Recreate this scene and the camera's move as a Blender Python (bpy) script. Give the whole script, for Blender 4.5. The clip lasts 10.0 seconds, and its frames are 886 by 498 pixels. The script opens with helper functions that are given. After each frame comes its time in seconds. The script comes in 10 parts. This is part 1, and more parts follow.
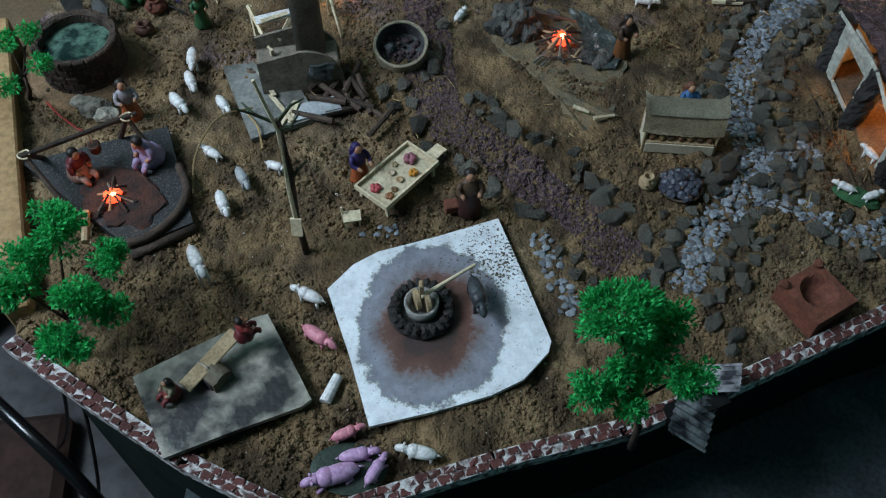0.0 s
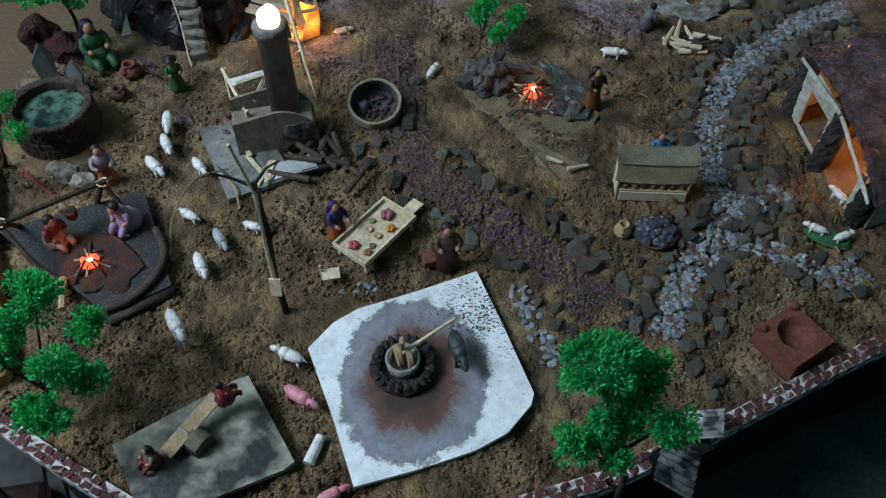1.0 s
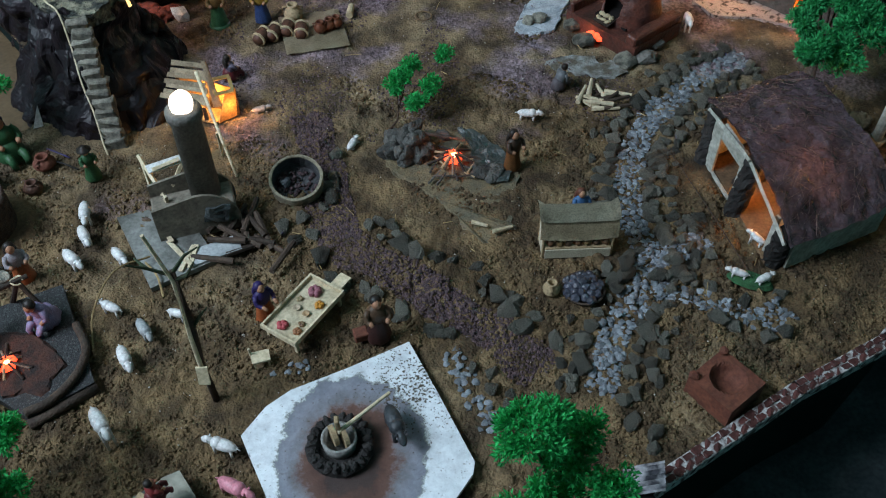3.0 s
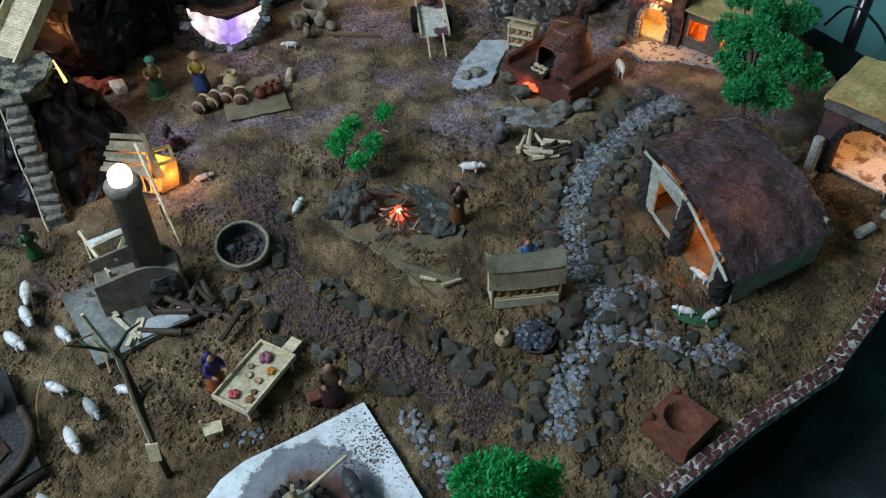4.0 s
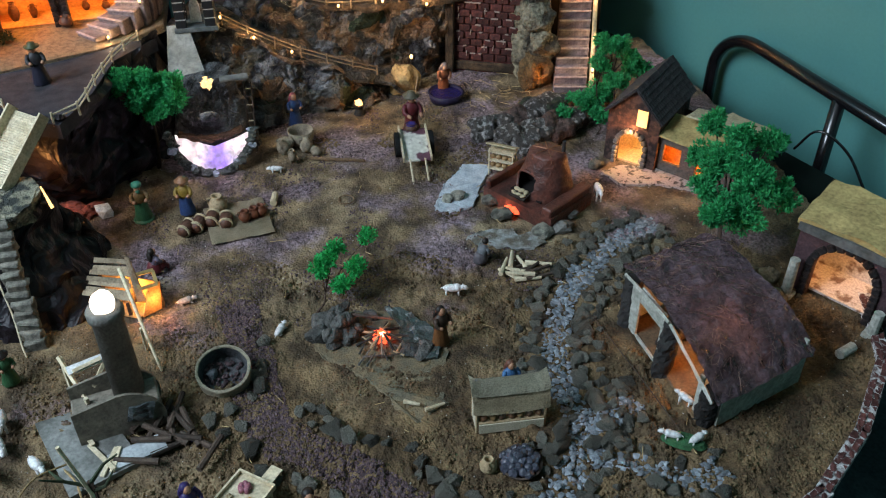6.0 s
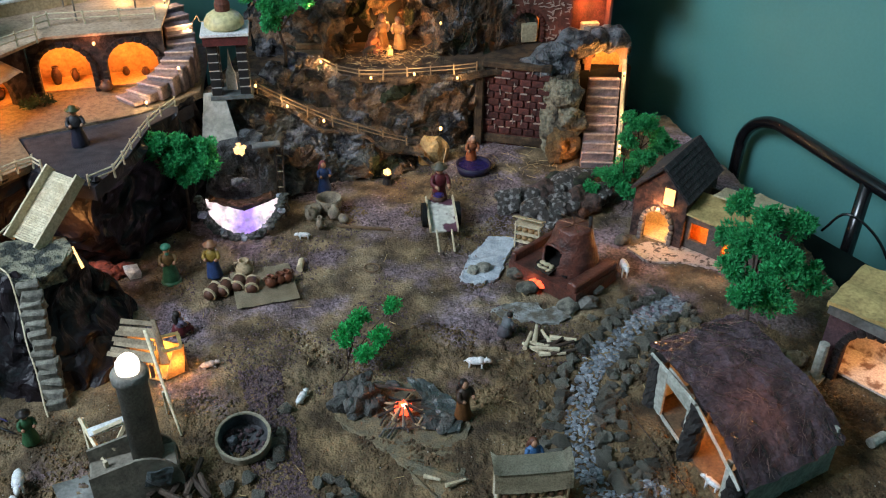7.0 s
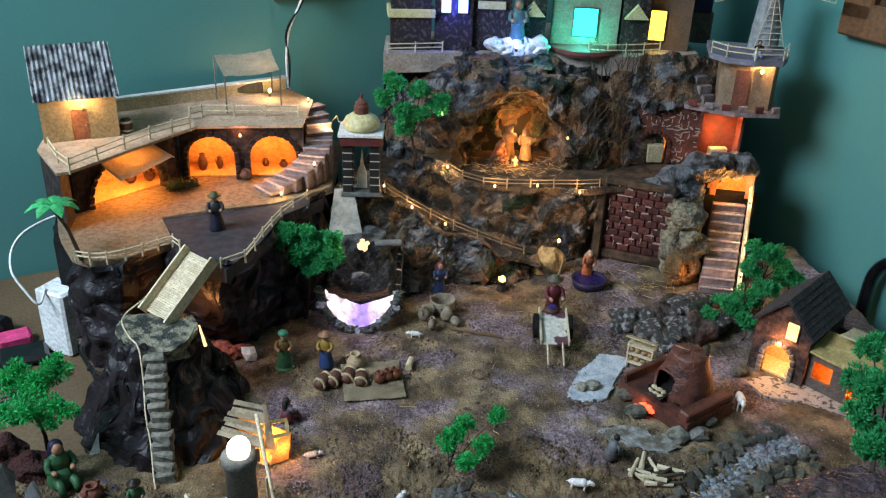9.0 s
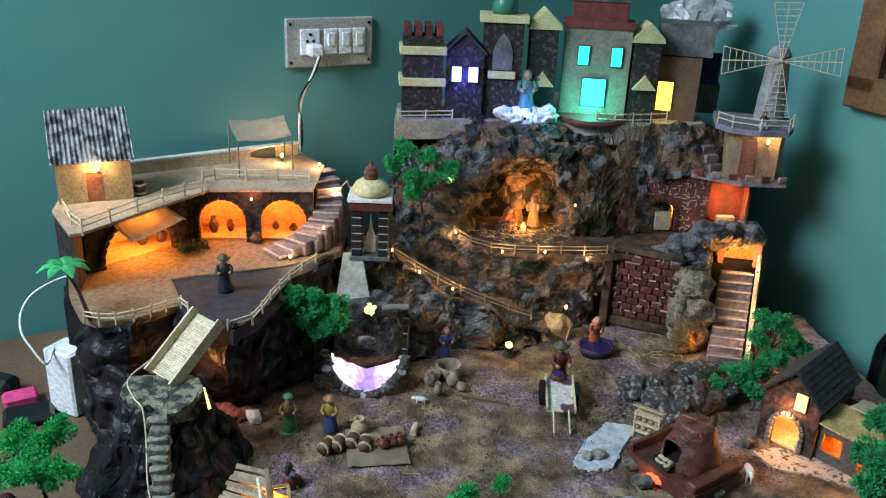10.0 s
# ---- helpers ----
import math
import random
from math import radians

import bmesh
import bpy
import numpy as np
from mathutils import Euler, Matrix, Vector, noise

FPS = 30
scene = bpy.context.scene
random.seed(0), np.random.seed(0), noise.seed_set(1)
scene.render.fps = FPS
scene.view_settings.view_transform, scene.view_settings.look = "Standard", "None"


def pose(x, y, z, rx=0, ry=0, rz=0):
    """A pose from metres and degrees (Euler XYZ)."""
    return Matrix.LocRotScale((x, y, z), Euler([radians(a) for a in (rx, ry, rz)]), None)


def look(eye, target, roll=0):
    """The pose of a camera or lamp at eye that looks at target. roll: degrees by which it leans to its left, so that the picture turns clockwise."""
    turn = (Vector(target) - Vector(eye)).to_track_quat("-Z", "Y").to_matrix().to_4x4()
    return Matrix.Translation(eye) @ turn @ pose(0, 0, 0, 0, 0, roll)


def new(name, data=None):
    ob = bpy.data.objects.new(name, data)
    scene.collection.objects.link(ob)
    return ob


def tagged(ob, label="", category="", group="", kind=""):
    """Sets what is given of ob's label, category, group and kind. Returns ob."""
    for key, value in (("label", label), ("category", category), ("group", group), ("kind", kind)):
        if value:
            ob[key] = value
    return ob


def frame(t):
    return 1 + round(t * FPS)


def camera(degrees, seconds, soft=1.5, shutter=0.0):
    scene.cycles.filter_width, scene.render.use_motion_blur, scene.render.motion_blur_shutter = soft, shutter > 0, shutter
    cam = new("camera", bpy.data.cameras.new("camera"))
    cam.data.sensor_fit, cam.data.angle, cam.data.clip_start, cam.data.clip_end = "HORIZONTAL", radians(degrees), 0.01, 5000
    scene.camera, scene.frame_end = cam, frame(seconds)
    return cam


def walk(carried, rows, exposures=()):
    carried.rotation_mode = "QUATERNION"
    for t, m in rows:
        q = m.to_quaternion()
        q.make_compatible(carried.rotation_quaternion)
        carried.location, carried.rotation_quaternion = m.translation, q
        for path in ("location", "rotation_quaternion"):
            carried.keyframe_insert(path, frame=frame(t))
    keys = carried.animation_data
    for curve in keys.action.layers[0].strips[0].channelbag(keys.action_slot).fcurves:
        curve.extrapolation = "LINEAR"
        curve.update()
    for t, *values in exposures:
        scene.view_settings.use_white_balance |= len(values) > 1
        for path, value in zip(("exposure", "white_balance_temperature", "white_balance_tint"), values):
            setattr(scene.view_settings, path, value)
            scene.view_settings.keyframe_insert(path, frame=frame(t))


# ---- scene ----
cam = camera(54.2, 10.0, soft=1.15)
PATH = [
    (0, (-0.042, -0.496, 0.666), (-0.069, 0.648, -0.974), -0.1),
    (0.5, (-0.042, -0.493, 0.67), (-0.046, 0.693, -0.941), -0.1),
    (1, (-0.04, -0.492, 0.673), (-0.023, 0.739, -0.904), -0.3),
    (1.5, (-0.039, -0.491, 0.674), (0.0, 0.776, -0.874), -0.2),
    (2, (-0.037, -0.489, 0.674), (0.035, 0.803, -0.851), 0.1),
    (3.5, (-0.019, -0.483, 0.678), (0.189, 0.874, -0.777), -0.5),
    (4, (-0.015, -0.484, 0.681), (0.25, 0.913, -0.725), -0.8),
    (4.5, (-0.014, -0.484, 0.683), (0.294, 0.955, -0.67), -0.7),
    (5, (-0.015, -0.483, 0.687), (0.318, 0.991, -0.623), -0.4),
    (5.5, (-0.013, -0.482, 0.688), (0.329, 1.029, -0.577), -0.3),
    (7, (-0.021, -0.475, 0.696), (0.291, 1.177, -0.386), 0.8),
    (7.5, (-0.024, -0.473, 0.698), (0.244, 1.218, -0.335), 0.8),
    (8, (-0.03, -0.469, 0.701), (0.171, 1.263, -0.279), 1.1),
    (8.5, (-0.036, -0.471, 0.704), (0.092, 1.294, -0.228), 1.7),
    (9, (-0.037, -0.475, 0.709), (0.046, 1.315, -0.178), 2.2),
    (9.5, (-0.037, -0.479, 0.709), (0.026, 1.343, -0.113), 2.5),
    (10, (-0.03, -0.48, 0.715), (0.022, 1.371, -0.041), 2.5),
]
walk(cam, [(t, look(eye, target, roll)) for t, eye, target, roll in PATH],
     exposures=[(0, -0.38), (2, -0.32), (4.5, -0.17), (7.5, 0.04), (9, 0.15), (10, 0.20)])

# ---- light ----
world = bpy.data.worlds.new("room_air")
scene.world = world
world.use_nodes = True
world.node_tree.nodes["Background"].inputs[0].default_value = (0.35, 0.5, 0.55, 1)
world.node_tree.nodes["Background"].inputs[1].default_value = 0.004

TURN = radians(27)                      # the room's walls, against the camera's first line
ALONG = Vector((math.cos(TURN), math.sin(TURN), 0))
OUT = Vector((math.sin(TURN), -math.cos(TURN), 0))
W0 = Vector((-0.70, 0.895, 0))          # a foot of the teal wall


def room(s, u, z=0.0):
    """A place in the room: s along the back wall, u out from it."""
    return W0 + ALONG * s + OUT * u + Vector((0, 0, z))


def lamp(name, kind, place, power, color, size=0.004, target=None, size_y=None):
    data = bpy.data.lights.new(name, kind)
    data.energy, data.color = power * (1.5 if kind == "POINT" else 1.0), color
    if kind == "AREA":
        data.shape, data.size, data.size_y = "RECTANGLE", size, size_y or size
    else:
        data.shadow_soft_size = size
    ob = new(name, data)
    ob.matrix_world = look(place, target) if target else pose(*place)
    return ob


WARM, AMBER, FLAME = (1.0, 0.62, 0.28), (1.0, 0.36, 0.07), (1.0, 0.22, 0.06)
lamp("window_daylight", "AREA", room(-1.24, 0.34, 1.56), 112, (0.75, 0.885, 1.05), 1.45, room(0.62, 0.25, 0.0), 0.80)

# ---- materials ----
MATS = {}


def mat(name, c, c2=None, rough=0.75, metal=0.0, scale=60.0, bump=0.4, fine=6.0, spec=0.3, depth=0.002, rnd=0.0, glow=0.0, glowc=None, trans=0.0, detail=5.0, lo=0.35, hi=0.68, crease=0.0, grain_mix=0.75):
    """Grain at two scales, with relief; c2 is the second tone, rnd the spread from piece to piece."""
    if name in MATS:
        return MATS[name]
    m = bpy.data.materials.new(name)
    m.use_nodes = True
    nt = m.node_tree
    n, link = nt.nodes, nt.links
    b = n["Principled BSDF"]
    c2 = c2 or tuple(v * 0.6 for v in c)
    tc = n.new("ShaderNodeTexCoord")
    big, small = n.new("ShaderNodeTexNoise"), n.new("ShaderNodeTexNoise")
    for node, sc, de in ((big, scale, detail), (small, scale * fine, 3.0)):
        node.inputs["Scale"].default_value, node.inputs["Detail"].default_value = sc, de
        link.new(tc.outputs["Object"], node.inputs["Vector"])
    ramp = n.new("ShaderNodeValToRGB")
    ramp.color_ramp.elements[0].position, ramp.color_ramp.elements[1].position = lo, hi
    ramp.color_ramp.elements[0].color, ramp.color_ramp.elements[1].color = (*c, 1), (*c2, 1)
    link.new(big.outputs["Fac"], ramp.inputs["Fac"])
    mul = n.new("ShaderNodeMixRGB")
    mul.blend_type = "MULTIPLY"
    mul.inputs["Fac"].default_value = grain_mix
    grain = n.new("ShaderNodeValToRGB")
    grain.color_ramp.elements[0].position, grain.color_ramp.elements[1].position = 0.3, 0.65
    grain.color_ramp.elements[0].color, grain.color_ramp.elements[1].color = (0.55, 0.55, 0.55, 1), (1.12, 1.12, 1.12, 1)
    link.new(small.outputs["Fac"], grain.inputs["Fac"])
    link.new(ramp.outputs["Color"], mul.inputs["Color1"])
    link.new(grain.outputs["Color"], mul.inputs["Color2"])
    out = mul.outputs["Color"]
    if rnd:
        info, geo = n.new("ShaderNodeObjectInfo"), n.new("ShaderNodeNewGeometry")
        add = n.new("ShaderNodeMath")
        add.operation = "ADD"
        link.new(info.outputs["Random"], add.inputs[0])
        link.new(geo.outputs["Random Per Island"], add.inputs[1])
        fr = n.new("ShaderNodeMath")
        fr.operation = "FRACT"
        link.new(add.outputs[0], fr.inputs[0])
        rng = n.new("ShaderNodeMapRange")
        rng.inputs["To Min"].default_value, rng.inputs["To Max"].default_value = 1 - rnd, 1 + rnd
        link.new(fr.outputs[0], rng.inputs["Value"])
        m2 = n.new("ShaderNodeMixRGB")
        m2.blend_type, m2.inputs["Fac"].default_value = "MULTIPLY", 1.0
        link.new(out, m2.inputs["Color1"])
        link.new(rng.outputs[0], m2.inputs["Color2"])
        out = m2.outputs["Color"]
    link.new(out, b.inputs["Base Color"])
    b.inputs["Roughness"].default_value, b.inputs["Metallic"].default_value = rough, metal
    b.inputs["Specular IOR Level"].default_value = spec
    if trans:
        b.inputs["Transmission Weight"].default_value = trans
    if glow:
        b.inputs["Emission Color"].default_value = (*(glowc or c), 1)
        b.inputs["Emission Strength"].default_value = glow
    if bump:
        bp = n.new("ShaderNodeBump")
        bp.inputs["Strength"].default_value, bp.inputs["Distance"].default_value = bump, depth
        link.new(small.outputs["Fac"], bp.inputs["Height"])
        link.new(bp.outputs["Normal"], b.inputs["Normal"])
        if crease:
            vo, b2 = n.new("ShaderNodeTexVoronoi"), n.new("ShaderNodeBump")
            vo.inputs["Scale"].default_value, vo.inputs["Randomness"].default_value = crease, 1.0
            warp = n.new("ShaderNodeMixRGB")
            warp.inputs["Fac"].default_value = 0.12
            link.new(tc.outputs["Object"], warp.inputs["Color1"])
            link.new(big.outputs["Color"], warp.inputs["Color2"])
            link.new(warp.outputs["Color"], vo.inputs["Vector"])
            b2.inputs["Strength"].default_value, b2.inputs["Distance"].default_value = 1.0, 0.35 / crease
            link.new(vo.outputs["Distance"], b2.inputs["Height"])
            link.new(b2.outputs["Normal"], bp.inputs["Normal"])
    MATS[name] = m
    return m


TEAL = mat("teal_wall_paint", (0.090, 0.262, 0.242), (0.078, 0.228, 0.218), 0.5, scale=3, fine=60, bump=0.12, depth=0.001, grain_mix=0.10)
WHITEWASH = mat("ceiling_white", (0.7, 0.7, 0.66), (0.62, 0.62, 0.6), scale=4, bump=0.1)
FLOOR = mat("floor_tile", (0.075, 0.075, 0.078), (0.052, 0.052, 0.056), 0.55, scale=8, bump=0.1)
TABLEWOOD = mat("table_ply", (0.125, 0.084, 0.046), (0.09, 0.060, 0.032), 0.5, scale=9, fine=20, bump=0.2)
PLANK = mat("pine_plank", (0.36, 0.23, 0.105), (0.25, 0.15, 0.065), 0.6, scale=22, fine=9, bump=0.3)
CLOTH = mat("dark_green_cloth", (0.009, 0.015, 0.014), (0.014, 0.022, 0.020), 0.95, scale=14, fine=40, bump=0.4, spec=0.05)
BLACKSKIRT = mat("black_board", (0.007, 0.008, 0.008), (0.014, 0.015, 0.015), 0.85, scale=30, spec=0.1)
BEDCLOTH = mat("dark_patterned_cloth", (0.034, 0.046, 0.050), (0.075, 0.090, 0.098), 0.95, scale=7, fine=30, bump=0.5, spec=0.1, lo=0.48, hi=0.62)
SAND = mat("damp_sand", (0.215, 0.146, 0.074), (0.070, 0.047, 0.026), 0.95, scale=26, fine=15, bump=1.0, depth=0.004, detail=9, lo=0.38, hi=0.62, grain_mix=0.85)
MAUVE = mat("mauve_gravel", (0.122, 0.080, 0.084), (0.046, 0.030, 0.034), 0.85, scale=200, rnd=0.45, bump=0.2)
PEBBLE = mat("blue_grey_chips", (0.25, 0.275, 0.30), (0.12, 0.135, 0.155), 0.65, scale=120, rnd=0.5, bump=0.3)
DARKROCK = mat("dark_rock", (0.25, 0.238, 0.192), (0.092, 0.090, 0.076), 0.8, scale=110, rnd=0.5, bump=1.0, depth=0.003, lo=0.38, hi=0.60)
CRAG = mat("black_crumpled_paper", (0.017, 0.013, 0.016), (0.0045, 0.004, 0.0050), 0.44, scale=16, fine=9, bump=0.6, depth=0.003, spec=0.20)
HILL = mat("brown_grey_crumpled_rock", (0.175, 0.108, 0.062), (0.018, 0.017, 0.015), 0.42, scale=32, fine=6, bump=1.0, depth=0.004, lo=0.40, hi=0.54, spec=0.55, crease=95)
CREST = mat("silvery_rock", (0.17, 0.17, 0.18), (0.018, 0.018, 0.021), 0.45, scale=34, fine=7, bump=0.9, depth=0.003, lo=0.42, hi=0.56, crease=90)
EARTH = mat("brown_terrace_earth", (0.19, 0.12, 0.065), (0.09, 0.056, 0.032), 0.95, scale=30, fine=10, bump=0.7)
DARKEARTH = mat("dark_brown_earth", (0.105, 0.066, 0.038), (0.035, 0.024, 0.016), 0.95, scale=45, fine=9, bump=1.0, depth=0.003, lo=0.40, hi=0.60)
MORTAR = mat("white_mortar", (0.58, 0.57, 0.56), (0.10, 0.06, 0.055), 0.9, scale=130, lo=0.42, hi=0.6, bump=0.6)
BRICK = mat("maroon_brick", (0.17, 0.035, 0.028), (0.085, 0.022, 0.022), 0.8, scale=70, rnd=0.35, bump=0.5)
LEAF = mat("bright_green_leaf", (0.040, 0.52, 0.14), (0.022, 0.34, 0.085), 0.6, scale=160, rnd=0.45, bump=0)
LEAFDARK = mat("deep_green_leaf", (0.060, 0.47, 0.165), (0.030, 0.29, 0.095), 0.6, scale=160, rnd=0.4, bump=0)
for leafy in (LEAF, LEAFDARK):
    nt = leafy.node_tree
    shine = nt.nodes["Principled BSDF"]
    thin, blend = nt.nodes.new("ShaderNodeBsdfTranslucent"), nt.nodes.new("ShaderNodeMixShader")
    nt.links.new(shine.inputs["Base Color"].links[0].from_socket, thin.inputs["Color"])
    nt.links.new(shine.outputs[0], blend.inputs[1])
    nt.links.new(thin.outputs[0], blend.inputs[2])
    blend.inputs[0].default_value = 0.4
    nt.links.new(blend.outputs[0], nt.nodes["Material Output"].inputs["Surface"])
BARK = mat("brown_bark", (0.07, 0.045, 0.03), (0.035, 0.024, 0.018), 0.9, scale=90, bump=0.8)
CREAM = mat("cream_card", (0.50, 0.42, 0.27), (0.40, 0.32, 0.19), 0.8, scale=40, bump=0.25)
BALSA = mat("pale_balsa", (0.62, 0.54, 0.38), (0.50, 0.41, 0.26), 0.7, scale=50, rnd=0.15, bump=0.3)
DARKWOOD = mat("dark_wood", (0.065, 0.045, 0.032), (0.028, 0.02, 0.016), 0.8, scale=70, rnd=0.4, bump=0.6)
GREYCARD = mat("grey_card", (0.21, 0.185, 0.145), (0.12, 0.105, 0.082), 0.85, scale=45, bump=0.3)
SLATE = mat("grey_slate_board", (0.15, 0.16, 0.16), (0.05, 0.055, 0.052), 0.6, scale=30, bump=0.3)
STEPS = mat("mauve_stone_step", (0.27, 0.205, 0.20), (0.12, 0.09, 0.09), 0.85, scale=70, rnd=0.25, bump=0.5)
WHITE = mat("white_glazed_clay", (0.72, 0.72, 0.70), (0.55, 0.55, 0.55), 0.4, scale=60, bump=0.1, spec=0.5)
PINK = mat("pink_clay", (0.62, 0.25, 0.30), (0.52, 0.19, 0.24), 0.45, scale=60, bump=0.1)
LILAC = mat("lilac_clay", (0.50, 0.32, 0.50), (0.40, 0.24, 0.41), 0.4, scale=60, bump=0.1)
SKIN = mat("tan_painted_clay", (0.42, 0.22, 0.13), (0.33, 0.17, 0.10), 0.5, scale=90, bump=0)
TERRA = mat("terracotta", (0.17, 0.058, 0.035), (0.095, 0.034, 0.023), 0.8, scale=45, bump=0.5)
CLAYPOT = mat("buff_clay", (0.38, 0.29, 0.17), (0.28, 0.20, 0.11), 0.75, scale=70, bump=0.3)
CASK = mat("brown_cask", (0.10, 0.045, 0.028), (0.05, 0.024, 0.017), 0.5, scale=70, bump=0.3)
THATCH = mat("mauve_brown_thatch", (0.185, 0.135, 0.165), (0.055, 0.034, 0.042), 0.25, scale=24, fine=10, bump=0.7, depth=0.004, spec=0.5)
TIN = mat("corrugated_tin", (0.62, 0.63, 0.66), (0.09, 0.095, 0.11), 0.42, metal=0.35, scale=55, fine=5, bump=0.3, lo=0.44, hi=0.60)
BLACKMETAL = mat("black_enamel_tube", (0.006, 0.006, 0.007), (0.01, 0.01, 0.011), 0.22, scale=20, bump=0, spec=0.6)
TILE = mat("dark_roof_tile", (0.045, 0.04, 0.042), (0.025, 0.022, 0.024), 0.7, scale=60, rnd=0.3, bump=0.3)
OCHRE = mat("ochre_card", (0.46, 0.35, 0.14), (0.34, 0.25, 0.10), 0.85, scale=35, bump=0.5)
INNER = mat("orange_room_paint", (0.60, 0.36, 0.16), (0.44, 0.24, 0.09), 0.9, scale=40, bump=0.2)
DARKSTONE = mat("dark_stone_wall", (0.075, 0.052, 0.046), (0.022, 0.017, 0.017), 0.8, scale=80, bump=0.9, rnd=0.35, lo=0.40, hi=0.60, crease=120)
WINDOWWOOD = mat("brown_window_wood", (0.19, 0.09, 0.04), (0.12, 0.055, 0.025), 0.45, scale=25, bump=0.3)
STRAW = mat("straw", (0.42, 0.31, 0.15), (0.30, 0.20, 0.09), 0.8, scale=80, rnd=0.4, bump=0.2)
PLASTIC = mat("white_plastic", (0.72, 0.74, 0.74), (0.66, 0.68, 0.68), 0.35, scale=30, bump=0)
STEEL = mat("brushed_plate", (0.50, 0.48, 0.44), (0.43, 0.41, 0.38), 0.4, metal=0.35, scale=30, bump=0.05)
BULB = mat("lit_bulb", (0.30, 0.20, 0.10), glow=2.4, glowc=(1.0, 0.62, 0.22), bump=0)
TANGLE = mat("fairy_light_tangle", (0.22, 0.14, 0.06), glow=1.6, glowc=(1.0, 0.66, 0.27), bump=0)
EMBER = mat("glowing_ember", (0.7, 0.12, 0.04), glow=2.6, glowc=(1.0, 0.085, 0.03), bump=0)
EMBERHOT = mat("ember_core", (1, 0.4, 0.2), glow=6, glowc=(1.0, 0.36, 0.18), bump=0)

# ---- mesh helpers ----


def bm_new():
    return bmesh.new()


def slot(bm, n0, mi):
    if mi:
        bm.faces.ensure_lookup_table()
        for f in bm.faces[n0:]:
            f.material_index = mi


def box(bm, size, at=(0, 0, 0), rot=(0, 0, 0), mi=0, bevel=0.0):
    n0 = len(bm.faces)
    m = pose(*at, *rot) @ Matrix.Diagonal((*size, 1))
    vs = bmesh.ops.create_cube(bm, size=1, matrix=m)["verts"]
    if bevel:
        es = list({e for v in vs for e in v.link_edges})
        bmesh.ops.bevel(bm, geom=es, offset=bevel, segments=1, affect="EDGES")
    slot(bm, n0, mi)


def cyl(bm, r1, r2, h, at=(0, 0, 0), rot=(0, 0, 0), seg=16, mi=0):
    """A cone or cylinder that stands on at."""
    n0 = len(bm.faces)
    bmesh.ops.create_cone(bm, cap_ends=True, segments=seg, radius1=r1, radius2=r2, depth=h, matrix=pose(*at, *rot) @ pose(0, 0, h / 2))
    slot(bm, n0, mi)


def ball(bm, r, at=(0, 0, 0), sc=(1, 1, 1), rot=(0, 0, 0), sub=2, mi=0):
    n0 = len(bm.faces)
    bmesh.ops.create_icosphere(bm, subdivisions=sub, radius=r, matrix=pose(*at, *rot) @ Matrix.Diagonal((*sc, 1)))
    slot(bm, n0, mi)


def limb(bm, a, b, r1, r2=None, seg=8, mi=0):
    a, b = Vector(a), Vector(b)
    d = b - a
    n0 = len(bm.faces)
    m = Matrix.Translation((a + b) / 2) @ d.to_track_quat("Z", "Y").to_matrix().to_4x4()
    bmesh.ops.create_cone(bm, cap_ends=True, segments=seg, radius1=r1, radius2=r1 if r2 is None else r2, depth=max(d.length, 1e-5), matrix=m)
    slot(bm, n0, mi)


def tube(bm, pts, r, seg=6, mi=0, r_end=None):
    """A bent tube through pts."""
    pts = [Vector(p) for p in pts]
    n0 = len(bm.faces)
    rings = []
    for i, p in enumerate(pts):
        d = (pts[min(i + 1, len(pts) - 1)] - pts[max(i - 1, 0)]).normalized()
        q = d.to_track_quat("Z", "Y")
        rr = r if r_end is None else r + (r_end - r) * i / (len(pts) - 1)
        rings.append([bm.verts.new(p + q @ Vector((rr * math.cos(k * math.tau / seg), rr * math.sin(k * math.tau / seg), 0))) for k in range(seg)])
    for a, b in zip(rings, rings[1:]):
        for k in range(seg):
            bm.faces.new((a[k], a[(k + 1) % seg], b[(k + 1) % seg], b[k]))
    bm.faces.new(rings[0][::-1])
    bm.faces.new(rings[-1])
    slot(bm, n0, mi)


def eased(pts, n=6):
    """More points along a soft curve through pts."""
    q = [Vector(p) for p in pts]
    q = [q[0] * 2 - q[1], *q, q[-1] * 2 - q[-2]]
    out = []
    for a, b, c, d in zip(q, q[1:], q[2:], q[3:]):
        for k in range(n):
            t = k / n
            out.append(0.5 * (2 * b + (c - a) * t + (2 * a - 5 * b + 4 * c - d) * t * t + (3 * b - a - 3 * c + d) * t ** 3))
    return [*out, q[-2]]


def lathe(bm, prof, at=(0, 0, 0), seg=20, mi=0, sc=(1, 1)):
    n0 = len(bm.faces)
    at = Vector(at)
    rings = [[bm.verts.new(at + Vector((r * sc[0] * math.cos(k * math.tau / seg), r * sc[1] * math.sin(k * math.tau / seg), z))) for k in range(seg)] for r, z in prof]
    for a, b in zip(rings, rings[1:]):
        for k in range(seg):
            bm.faces.new((a[k], a[(k + 1) % seg], b[(k + 1) % seg], b[k]))
    if prof[0][0] > 0:
        bm.faces.new(rings[0][::-1])
    if prof[-1][0] > 0:
        bm.faces.new(rings[-1])
    slot(bm, n0, mi)


